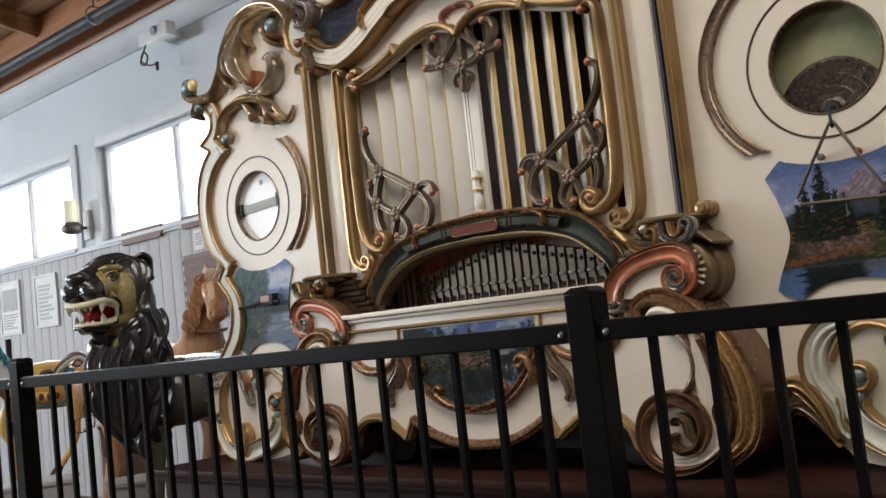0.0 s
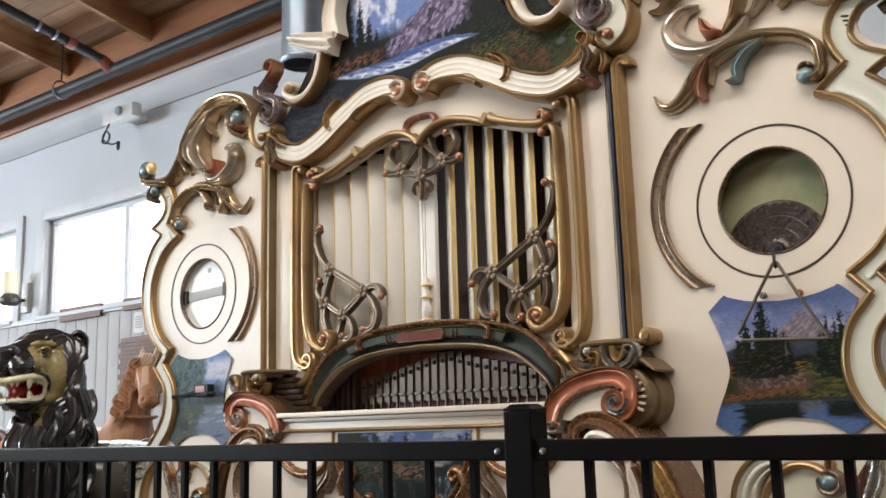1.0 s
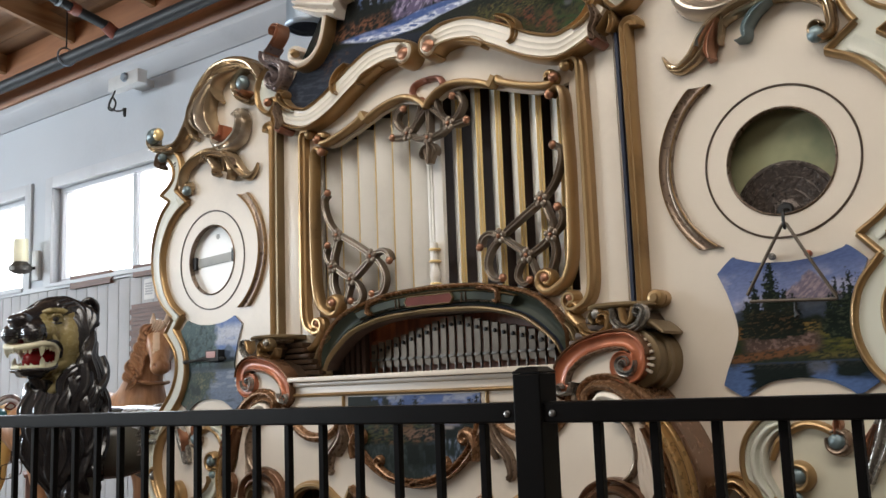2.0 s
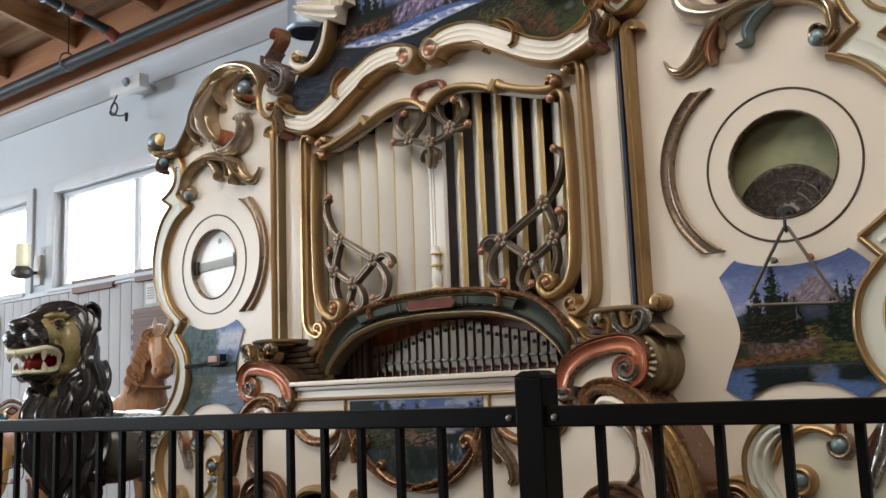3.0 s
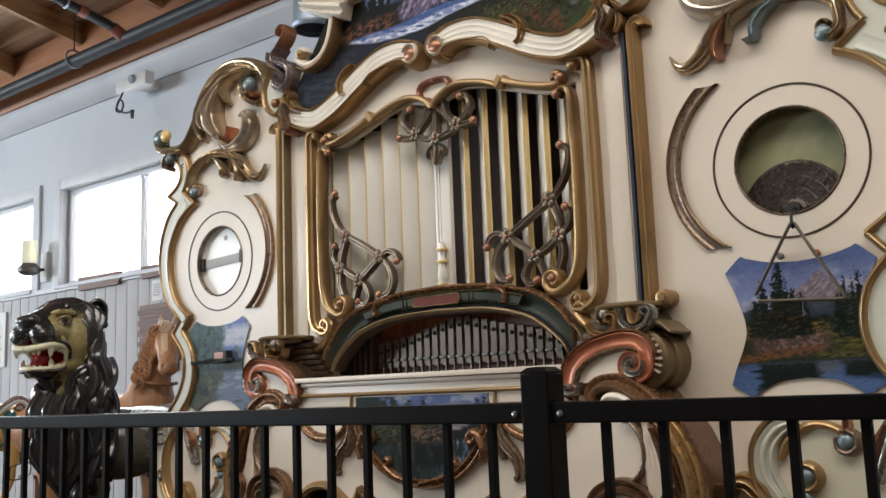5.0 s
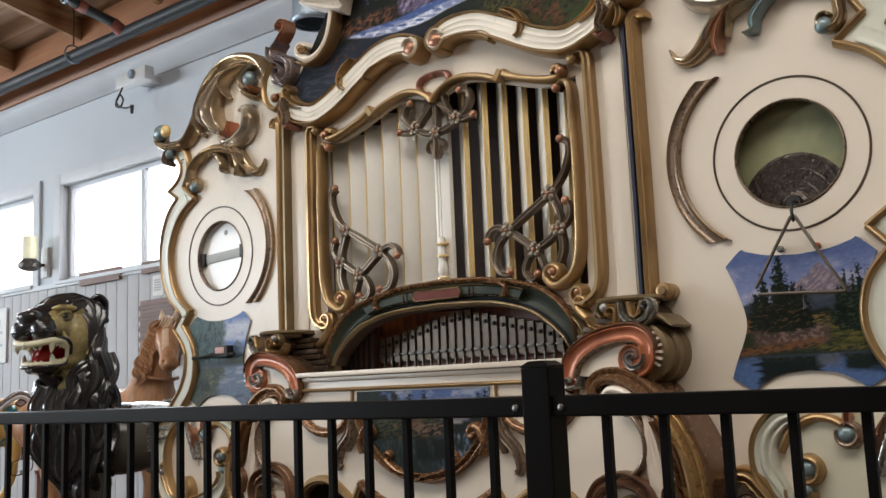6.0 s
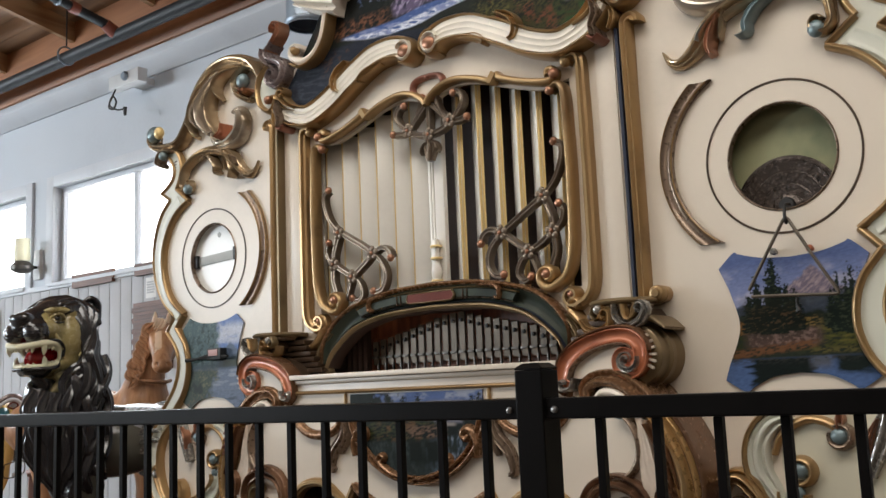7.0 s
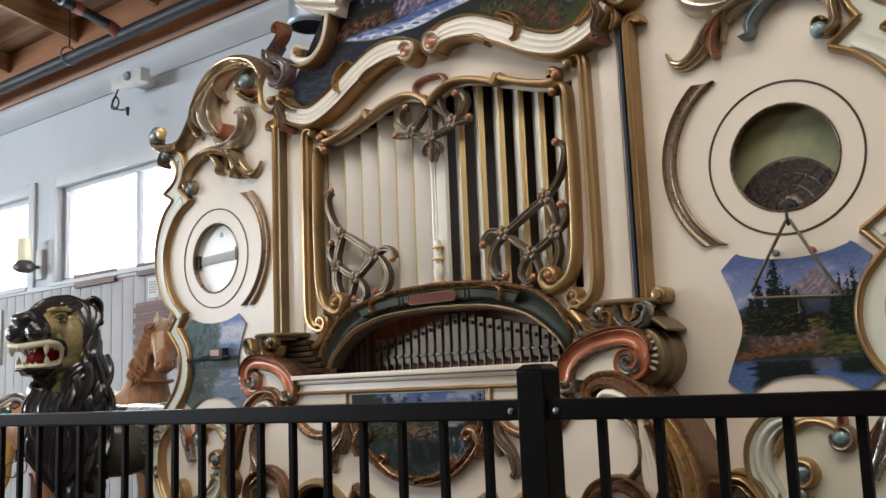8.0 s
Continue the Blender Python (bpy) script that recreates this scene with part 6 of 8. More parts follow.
def scheme_right(x, z):
    soft = lambda m: np.clip(m, 0, 1)
    n, g = vnoise(x * 22, z * 22 + 4), vnoise(x * 60 + 8, z * 60)
    f, d = strokes(x, z, 300, 0.15), strokes(x, z, 120, 0.0, 6)
    # sky, deepest at the top corner, paling to lilac
    c = np.zeros((*x.shape, 3)) + np.array((0.105, 0.145, 0.30))
    c = lay(c, (0.26, 0.30, 0.50), soft((1.385 - z + 0.03 * (n - 0.5)) * 9))
    c = lay(c, (0.40, 0.40, 0.52), soft((vnoise(x * 15, z * 28 + 7) - 0.48) * 6) * soft((1.375 - z) * 26) * 0.8)
    # mountain, far hills
    peak = 1.362 - 0.85 * np.abs(x - 1.174) + 0.020 * (g - 0.5)
    c = lay(c, (0.19, 0.155, 0.20), soft((peak - z) * 130))
    c = lay(c, (0.33, 0.26, 0.28), soft((peak - z) * 130) * soft((strokes(x, z, 160, 0.8) - 0.50) * 8))
    c = lay(c, (0.070, 0.080, 0.100), soft((1.296 + 0.02 * (g - 0.5) - z) * 90) * soft((x - 1.08) * 40))
    c = lay(c, (0.048, 0.060, 0.082), soft((1.272 + 0.025 * (g - 0.5) - z) * 110))
    c = lay(c, (0.026, 0.033, 0.024), soft((1.248 + 0.02 * (g - 0.5) - z) * 110))
    # ground: green and ochre meadow, rust bushes, grey-pink rocks, brown shore
    c = lay(c, (0.060, 0.064, 0.020), within(x, 1.13, 1.31, 0.05) * within(z, 1.150, 1.215, 0.02) * soft((f - 0.36) * 6))
    c = lay(c, (0.125, 0.110, 0.030), within(x, 1.14, 1.31, 0.05) * within(z, 1.165, 1.208, 0.012) * soft((d - 0.50) * 8))
    c = lay(c, (0.030, 0.038, 0.014), within(x, 0.95, 1.05, 0.03) * within(z, 1.135, 1.215, 0.02) * soft((f - 0.40) * 6))
    c = lay(c, (0.20, 0.098, 0.030), within(x, 0.945, 1.045, 0.02) * within(z, 1.198, 1.232, 0.010) * soft((f - 0.38) * 7))
    c = lay(c, (0.23, 0.150, 0.045), within(x, 1.115, 1.185, 0.02) * within(z, 1.208, 1.234, 0.008) * soft((f - 0.42) * 8))
    c = lay(c, (0.085, 0.055, 0.045), within(x, 1.00, 1.185, 0.03) * within(z, 1.163, 1.208, 0.012))
    c = lay(c, (0.20, 0.135, 0.115), within(x, 1.01, 1.175, 0.03) * within(z, 1.168, 1.206, 0.012) * soft((vnoise(x * 130, z * 150) - 0.50) * 9))
    c = lay(c, (0.145, 0.068, 0.032), within(z, 1.138 + 0.10 * soft(x - 0.98), 1.160 + 0.10 * soft(x - 0.98), 0.008) * within(x, 0.955, 1.17, 0.03) * soft((f - 0.32) * 6))
    c = lay(c, (0.10, 0.085, 0.030), within(z, 1.142, 1.156, 0.006) * within(x, 1.16, 1.31, 0.02) * soft((f - 0.36) * 6))
    # water with dark reflections
    water = soft((1.138 + 0.004 * (g - 0.5) - z) * 160)
    c = lay(c, (0.085, 0.14, 0.29), water)
    c = lay(c, (0.012, 0.017, 0.016), water * soft((0.088 - np.abs(x - 1.083) + 0.05 * (d - 0.5)) * 60) * soft((z - 1.055 + 0.05 * (g - 0.5)) * 60))
    c = lay(c, (0.105, 0.115, 0.145), water * within(x, 1.155, 1.205, 0.02) * soft((z - 1.098) * 50))
    c = lay(c, (0.014, 0.020, 0.018), water * soft((x - 1.205 + 0.03 * (g - 0.5)) * 50) * soft((z - 1.085 - 0.02 * (d - 0.5) - 0.03 * soft((1.24 - x) * 10)) * 60))
    c = lay(c, (0.040, 0.040, 0.036), water * soft((z - 1.118) * 60) * soft((f - 0.42) * 5))
    # pines
    for cx, z0, z1, w in ((1.076, 1.195, 1.396, 0.058), (1.034, 1.20, 1.346, 0.042), (1.108, 1.20, 1.325, 0.040), (1.128, 1.20, 1.312, 0.035), (1.012, 1.20, 1.30, 0.030), (1.232, 1.19, 1.342, 0.030), (1.252, 1.19, 1.334, 0.028), (1.266, 1.185, 1.360, 0.032), (1.288, 1.185, 1.345, 0.030), (1.215, 1.20, 1.300, 0.028), (1.300, 1.19, 1.330, 0.026), (0.972, 1.21, 1.272, 0.018)):
        c = lay(c, (0.012, 0.018, 0.014), pine(x, z, cx, z0, z1, w))
        c = lay(c, (0.040, 0.050, 0.030), pine(x, z, cx - 0.006, z0, z1, w * 0.8) * soft((f - 0.54) * 7))
    c = lay(c, (0.014, 0.017, 0.012), within(x, 1.00, 1.145, 0.03) * within(z, 1.195, 1.285, 0.03) * soft((g - 0.30) * 6))
    c = lay(c, (0.075, 0.048, 0.026), within(x, 1.01, 1.14, 0.03) * within(z, 1.20, 1.26, 0.03) * soft((f - 0.60) * 9))
    return 0.88 * c * (0.74 + 0.42 * f[..., None])


def scheme_left(x, z):
    soft = lambda m: np.clip(m, 0, 1)
    g, n = vnoise(x * 48 + 3, z * 48), vnoise(x * 16 + 2, z * 16 + 11)
    f, d = strokes(x, z, 240, 0.3, 2), strokes(x, z, 90, 0.0, 5)
    c = np.zeros((*x.shape, 3)) + np.array((0.13, 0.21, 0.46))
    c = lay(c, (0.52, 0.56, 0.66), soft((vnoise(x * 14, z * 26) - 0.40) * 5) * within(z, 1.300, 1.375, 0.03))
    c = lay(c, (0.105, 0.145, 0.22), soft((1.292 + 0.012 * np.sin(x * 60) + 0.02 * (g - 0.5) - z) * 110))
    c = lay(c, (0.060, 0.085, 0.110), soft((1.262 + 0.03 * (g - 0.5) - z) * 90))
    c = lay(c, (0.045, 0.055, 0.040), within(z, 1.212, 1.238, 0.012) * soft((x + 1.10) * 20))
    # pale water, mist and the wooded bank
    water = soft((1.212 - z) * 70)
    c = lay(c, (0.145, 0.185, 0.265), water)
    c = lay(c, (0.26, 0.30, 0.38), water * soft((d - 0.50) * 6) * within(z, 1.13, 1.21, 0.03))
    c = lay(c, (0.070, 0.095, 0.135), water * soft((d - 0.54) * 7) * soft((1.14 - z) * 20))
    trees = soft((-1.085 - x + 0.05 * (g - 0.5) + 0.02 * (n - 0.5)) * 45) * soft((z - 1.20) * 30)
    c = lay(c, (0.070, 0.118, 0.128), trees)
    c = lay(c, (0.120, 0.175, 0.168), trees * soft((f - 0.52) * 6) * soft((n - 0.36) * 5))
    c = lay(c, (0.034, 0.060, 0.064), trees * soft((0.46 - g) * 9))
    bank = water * soft((-1.075 - 0.5 * (1.20 - z) * (z < 1.2) - x + 0.06 * (g - 0.5)) * 26)
    c = lay(c, (0.052, 0.074, 0.062), bank)
    c = lay(c, (0.135, 0.140, 0.085), bank * soft((f - 0.50) * 7) * soft((g - 0.44) * 7))
    c = lay(c, (0.025, 0.036, 0.034), bank * soft((0.42 - n) * 7))
    c = lay(c, (0.095, 0.060, 0.048), bank * soft((f - 0.58) * 9) * soft((1.12 - z) * 26))
    return c * (0.76 + 0.40 * f[..., None])


for s, scheme, lab in ((1, scheme_right, "painted shield with pines, a mountain and a lake"), (-1, scheme_left, "painted shield with misty trees, sky and water")):
    def side(v, e):
        x = smooth(v, [(0, 0.190), (0.12, 0.178), (0.45, 0.142), (0.75, 0.158), (1, 0.186)])
        return s * CX + 0.0 + e * float(x)
    picture = canvas("landscape_canvas", lambda v: side(v, -1), lambda v: side(v, 1),
           lambda u: smooth(abs(2 * u - 1), [(0, 1.098), (0.35, 1.090), (0.6, 1.068), (0.72, 1.054), (0.85, 1.066), (1.0, 1.085)]),
           lambda u: smooth(abs(2 * u - 1), [(0, 1.384), (0.4, 1.390), (0.70, 1.405), (0.78, 1.409), (1.0, 1.372)]), scheme, organ, -0.0075, 160, 160, lab)
    picture.data.transform(LIFT)

# drum and cymbal seen through one opening, side drum through the other
op("drum_shell", lathe(bmesh.new(), [(0.145, 0.019), (0.205, 0.019), (0.205, 0.34), (0.145, 0.34)], "y", (CX, 0, CZ), 40), BROWN_BOX)
op("bass_drumhead", lathe(bmesh.new(), [(0, 0.054), (0.2, 0.054), (0.2, 0.067), (0, 0.062)], "y", (CX, 0, CZ), 48), HIDE, "greenish stained drum hide")
cym = [(0.004, 0.045), (0.012, 0.042), (0.024, 0.031), (0.034, 0.034), (0.040, 0.0400)]
for k, r in enumerate((0.058, 0.066, 0.090, 0.098, 0.120, 0.127)):
    cym += [(r, 0.0405 + 0.0012 * (k % 2) + 0.0010 * k), (r + 0.004, 0.0400 + 0.0012 * (k % 2) + 0.0010 * k)]
cym += [(0.138, 0.0475), (0.136, 0.050), (0.004, 0.05)]
op("cymbal", lathe(bmesh.new(), cym, "y", (1.119, 0, 1.514), 64), CYMBAL, "tarnished hammered brass cymbal with turned grooves")
op("cymbal_nut", lathe(bmesh.new(), [(0, 0.022), (0.018, 0.023), (0.022, 0.028), (0.022, 0.040), (0, 0.040)], "y", (1.120, 0, 1.519), 16), CABLE, "black cymbal nut")
op("side_drumhead", lathe(bmesh.new(), [(0, 0.026), (0.15, 0.026), (0.155, 0.03), (0.155, 0.2), (0, 0.2)], "y", (-CX - 0.01, 0, CZ), 48), DRUM, "white drumhead with a grey damper strap")
bm = new_box(-0.13, 0.13, 0.0215, 0.0255, -0.018, 0.018, bevel=0.002)
bmesh.ops.transform(bm, matrix=Matrix.Translation((-1.14, 0, 1.645)) @ Matrix.Rotation(radians(-2.5), 4, "Y"), verts=bm.verts)
op("damper_strap", bm, GREY_BAND, "grey damper strap across the drum")
for q in ((-1.252, 1.640), (-1.012, 1.652)):
    op("strap_clip", new_box(q[0] - 0.010, q[0] + 0.010, 0.010, 0.0250, q[1] - 0.026, q[1] + 0.026, bevel=0.003), CABLE)
op("drum_mark", lathe(bmesh.new(), [(0, 0.0245), (0.011, 0.0245), (0.011, 0.0258), (0, 0.0258)], "y", (-1.120, 0, 1.738), 8), GREY_BAND)

# triangle hanging under the cymbal
tri = thing("triangle", "steel triangle hanging by a wire hook from the organ", "triangle", (1.137, -0.045, 1.30))
TM = Matrix.Translation((-1.137, 0.045, -1.30))


def tp(name, bm, mat, label=""):
    bmesh.ops.transform(bm, matrix=TM, verts=bm.verts)
    return part(name, bm, mat, tri, label)


ty = -0.045
tp("bar", tube(bmesh.new(), [(1.030, ty, 1.306), (1.083, ty, 1.394), (1.131, ty, 1.472), (1.136, ty, 1.478), (1.142, ty, 1.474), (1.19, ty, 1.383), (1.243, ty, 1.288), (1.245, ty, 1.281), (1.238, ty, 1.279), (1.14, ty, 1.285), (1.036, ty, 1.290)], 0.0042, 10), STEEL)
tp("hook", tube(bmesh.new(), cr([(1.136, -0.002, 1.515), (1.136, -0.03, 1.512), (1.137, -0.047, 1.500), (1.138, -0.052, 1.474), (1.137, -0.043, 1.464), (1.136, -0.036, 1.474)], 6), 0.0042, 8), CABLE)
for q, m in (((1.091, 1.400), PEWTER), ((1.180, 1.398), COPPER)):
    op("peg", lathe(bmesh.new(), [(0, -0.026), (0.006, -0.026), (0.009, -0.022), (0.009, -0.014), (0.006, -0.012), (0.006, -0.0005), (0, -0.0005)], "y", (q[0], 0, q[1]), 12), m)
op("beater_arm", tube(bmesh.new(), [(1.142, -0.03, 1.283), (1.141, -0.03, 1.262), (1.145, -0.03, 1.248), (1.139, -0.03, 1.243)], [0.003, 0.004, 0.007, 0.005], 8), CABLE, "thin dark beater arm")
op("beater_stalk", tube(bmesh.new(), [(1.142, -0.0076, 1.262), (1.142, -0.03, 1.262)], 0.003, 8), CABLE)
# black beater on the other shield
op("woodblock_beater", tube(bmesh.new(), [(-1.262, -0.03, 1.244), (-1.19, -0.032, 1.247), (-1.13, -0.034, 1.252), (-1.01, -0.03, 1.249)], [0.008, 0.005, 0.010, 0.006], 8), CABLE, "black beater rod")
op("beater_clip", new_box(-1.122, -1.040, -0.040, -0.008, 1.240, 1.284, bevel=0.004), CABLE)
op("beater_tag", new_box(-1.108, -1.055, -0.0435, -0.0405, 1.254, 1.278, bevel=0.001), PINK, "pink paper tag")


# base on which the organ stands
base = thing("organ_base", "dark maroon painted plinth under the organ", "plinth")
part("body", new_box(-1.64, 1.64, -0.20, 0.75, 0.0, 0.575, bevel=0.004), BASE_WOOD, base)
part("top_board", new_box(-1.67, 1.67, -0.235, 0.78, 0.60, 0.63, bevel=0.008), BASE_WOOD, base)
part("cove_moulding", new_box(-1.655, 1.655, -0.217, 0.765, 0.576, 0.5995, bevel=0.008), BASE_WOOD, base)
# dark sheet in place of the deep shade below the case
op("under_void", new_box(-1.02, 1.02, 0.30, 0.32, 0.632, 1.06), DARK_IN, "dark sheet that paints the shade under the organ case")
for x in (-0.47, 0.47):
    op("caster_wheel", lathe(bmesh.new(), [(0, -0.02), (0.05, -0.022), (0.074, -0.016), (0.078, 0.0), (0.074, 0.016), (0.05, 0.022), (0, 0.02)], "y", (x, 0.02, 0.709), 24), CABLE, "black caster wheel under the case")


# ---------------------------------------------------------------- carved animals beside the organ
def carve(name, label, category, at, turn, mats, build):
    """One carved figure as a single mesh; local x runs along its side, y away, z up."""
    bm = bmesh.new()
    build(bm)
    ob = bm_object(name, bm, mats)
    ob.matrix_world = pose(*at, 0, 0, turn)
    return tagged(ob, label, category)


rng = random.Random(5)


def blend(a, b, k):
    """Smooth union of two distance fields."""
    h = np.clip(0.5 + 0.5 * (b - a) / k, 0, 1)
    return b * (1 - h) + a * h - k * h * (1 - h)


def egg(p, c, r, turn=0.0):
    """Distance to an ellipsoid, turned about the upright axis."""
    q = p - np.array(c, float)
    if turn:
        ca, sa = math.cos(turn), math.sin(turn)
        q = np.stack([q[..., 0] * ca + q[..., 1] * sa, -q[..., 0] * sa + q[..., 1] * ca, q[..., 2]], -1)
    r = np.array(r, float)
    k0 = np.linalg.norm(q / r, axis=-1)
    k1 = np.linalg.norm(q / (r * r), axis=-1) + 1e-9
    return k0 * (k0 - 1) / k1


def bone(p, a, b, ra, rb):
    """Distance to a tapering rod."""
    a, b = np.array(a, float), np.array(b, float)
    t = np.clip(((p - a) @ (b - a)) / ((b - a) @ (b - a)), 0, 1)
    return np.linalg.norm(p - a - t[..., None] * (b - a), axis=-1) - (ra + (rb - ra) * t)


def sculpt(bm, field, paint, low, high, step, place):
    """A carved skin: the zero level of field on a grid, one vertex in each cell that it crosses."""
    ax = [np.arange(l, h, step) for l, h in zip(low, high)]
    g = np.stack(np.meshgrid(*ax, indexing="ij"), -1)
    f = field(g)
    s = f < 0
    n = np.array(f.shape) - 1
    total, count = np.zeros((*n, 3)), np.zeros(tuple(n))
    corner = list(itertools.product((0, 1), repeat=3))
    cut = lambda arr, c: arr[c[0]:c[0] + n[0], c[1]:c[1] + n[1], c[2]:c[2] + n[2]]
    for c0 in corner:
        for axis in range(3):
            if c0[axis]:
                continue
            c1 = list(c0)
            c1[axis] = 1
            f0, f1 = cut(f, c0), cut(f, c1)
            cross = (f0 < 0) != (f1 < 0)
            t = np.where(cross, f0 / np.where(cross, f0 - f1, 1), 0)
            total += np.where(cross[..., None], cut(g, c0) + t[..., None] * (cut(g, c1) - cut(g, c0)), 0)
            count += cross
    cells = np.argwhere(count > 0)
    index = -np.ones(tuple(n), int)
    index[tuple(cells.T)] = np.arange(len(cells))
    pts = total[tuple(cells.T)] / count[tuple(cells.T)][:, None]
    verts = [bm.verts.new(place(q)) for q in pts]
    for axis in range(3):
        u, v = [k for k in range(3) if k != axis]
        a = np.moveaxis(s, axis, 0)
        where = np.argwhere(a[:-1] != a[1:])
        for w, i, j in where:
            full = np.zeros(3, int)
            full[axis], full[u], full[v] = w, i, j
            quad = []
            for du, dv in ((0, 0), (-1, 0), (-1, -1), (0, -1)):
                q = full.copy()
                q[u] += du
                q[v] += dv
                if (q < 0).any() or (q >= n).any():
                    break
                quad.append(index[tuple(q)])
            if len(quad) == 4 and min(quad) >= 0:
                face = bm.faces.new([verts[k] for k in quad])
                face.material_index = int(paint(pts[quad].mean(axis=0)))


def lion(bm):
    BK, GO, TE, RE, BO, SI = range(6)
    s = 1.035
    P = lambda x, d, z: Vector((x * s, d * s, z * s))
    cx, cz, fx, fy = 0.022, 0.112, 0.66, 0.75
    # head space: f towards the nose, w across, z up
    H = lambda f, w, z: P(cx - fx * f + fy * w, 0.02 - fy * f - fx * w, cz + z)

    def head(p):
        q = p.copy()
        q[..., 1] = np.abs(q[..., 1])
        k = 0.022
        d = egg(q, (-0.03, 0, 0.02), (0.135, 0.115, 0.120))
        d = blend(d, egg(q, (0.020, 0.078, -0.020), (0.078, 0.058, 0.105)), k)
        d = blend(d, bone(q, (0.06, 0, 0.070), (0.20, 0, 0.030), 0.062, 0.050), k)
        d = blend(d, egg(q, (0.130, 0.045, 0.005), (0.085, 0.052, 0.050)), k)
        d = blend(d, egg(q, (0.198, 0.048, -0.008), (0.046, 0.050, 0.046)), 0.014)
        d = blend(d, egg(q, (0.228, 0.0, 0.046), (0.030, 0.046, 0.024)), 0.012)
        d = blend(d, egg(q, (0.228, 0.030, 0.050), (0.022, 0.018, 0.018)), 0.008)
        d = blend(d, bone(q, (0.115, 0.040, 0.082), (0.045, 0.098, 0.078), 0.018, 0.016), 0.014)
        d = blend(d, bone(q, (0.045, 0.098, 0.078), (-0.01, 0.118, 0.030), 0.014, 0.010), 0.014)
        d = blend(d, egg(q, (0.03, 0, 0.095), (0.085, 0.085, 0.045)), 0.02)
        # lower jaw
        j = bone(q, (0.02, 0.065, -0.115), (0.155, 0.050, -0.158), 0.045, 0.020)
        j = blend(j, bone(q, (0.155, 0.050, -0.158), (0.185, 0, -0.158), 0.020, 0.020), 0.012)
        j = blend(j, egg(q, (0.07, 0, -0.168), (0.095, 0.060, 0.035)), 0.02)
        d = blend(d, j, 0.02)
        d = np.minimum(d, egg(q, (0.108, 0.070, 0.050), (0.020, 0.022, 0.018)))
        # hollow mouth, eye rims, whisker grooves
        d = np.maximum(d, -egg(q, (0.185, 0, -0.098), (0.098, 0.105, 0.044)))
        d = d + np.where((q[..., 0] > 0.165) & (q[..., 2] < 0.02) & (q[..., 2] > -0.05), 0.0018 * np.sin(q[..., 2] * 480), 0)
        d = d + 0.004 * np.exp(-((egg(q, (0.108, 0.070, 0.050), (0.029, 0.031, 0.026)) / 0.004) ** 2))
        return d

    def paint(q):
        f, w, z = q[0], abs(q[1]), q[2]
        if ((f - 0.118) ** 2 + (w - 0.089) ** 2 + (z - 0.050) ** 2) ** 0.5 < 0.012:
            return BK
        if f < -0.022 + 0.3 * max(0, -z - 0.09) or z > 0.098 - 0.25 * (f - 0.05):
            return BK
        if z > -0.046 and (f > 0.176 - 0.25 * max(0, z - 0.03) or (w < 0.030 and z > 0.070 and f > 0.09)):
            return BK
        if z < -0.148 and f > 0.130 or z < -0.215:
            return BK
        if z > -0.136 and z < -0.050 and w < 0.078 and f > 0.03:
            return RE
        return GO
    sculpt(bm, head, paint, (-0.19, -0.16, -0.27), (0.28, 0.161, 0.17), 0.0055, lambda q: H(*q))
    for side in (1, -1):
        up = [(0.104, 0.084, -0.116), (0.114, 0.094, -0.078), (0.146, 0.098, -0.055), (0.190, 0.090, -0.052), (0.226, 0.050, -0.062), (0.236, 0.0, -0.066)]
        dn = [(0.106, 0.080, -0.116), (0.116, 0.084, -0.132), (0.150, 0.078, -0.142), (0.190, 0.056, -0.143), (0.208, 0.0, -0.143)]
        tube(bm, cr([H(a, side * b, c) for a, b, c in up], 6), [0.007, 0.010, 0.012, 0.014, 0.014, 0.013], 10, TE)
        tube(bm, cr([H(a - 0.012, side * (b + 0.008), c + 0.012) for a, b, c in up[:4]], 6), [0.008, 0.009, 0.008, 0.006], 8, BK)
        tube(bm, cr([H(a, side * b, c) for a, b, c in dn], 6), [0.006, 0.009, 0.009, 0.009, 0.009], 10, TE)
        tube(bm, cr([H(a, side * (b + 0.006), c - 0.010) for a, b, c in dn], 6), [0.005, 0.007, 0.008, 0.008, 0.008], 10, BK)
        for a, b, c, h, r in ((0.190, 0.088, -0.060, -0.040, 0.013), (0.168, 0.092, -0.062, -0.014, 0.008), (0.150, 0.094, -0.064, -0.016, 0.008), (0.132, 0.094, -0.066, -0.016, 0.008), (0.116, 0.092, -0.074, -0.014, 0.007),
                              (0.218, 0.055, -0.070, -0.020, 0.008), (0.228, 0.034, -0.072, -0.014, 0.008), (0.234, 0.014, -0.074, -0.014, 0.008),
                              (0.168, 0.072, -0.140, 0.038, 0.013), (0.148, 0.076, -0.136, 0.013, 0.009), (0.132, 0.078, -0.135, 0.014, 0.009), (0.116, 0.080, -0.132, 0.014, 0.008), (0.194, 0.040, -0.140, 0.012, 0.008), (0.202, 0.018, -0.140, 0.011, 0.008)):
            tube(bm, [H(a, side * b, c), H(a + 0.002, side * b, c + 0.6 * h), H(a + 0.001, side * (b - 0.004), c + h)], [r, 0.75 * r, 0.002], 8, TE)
    tube(bm, cr([H(0.06, 0, -0.108), H(0.12, 0, -0.108), H(0.160, 0, -0.112), H(0.188, 0, -0.124)], 6), [0.044, 0.042, 0.034, 0.016], 16, RE)
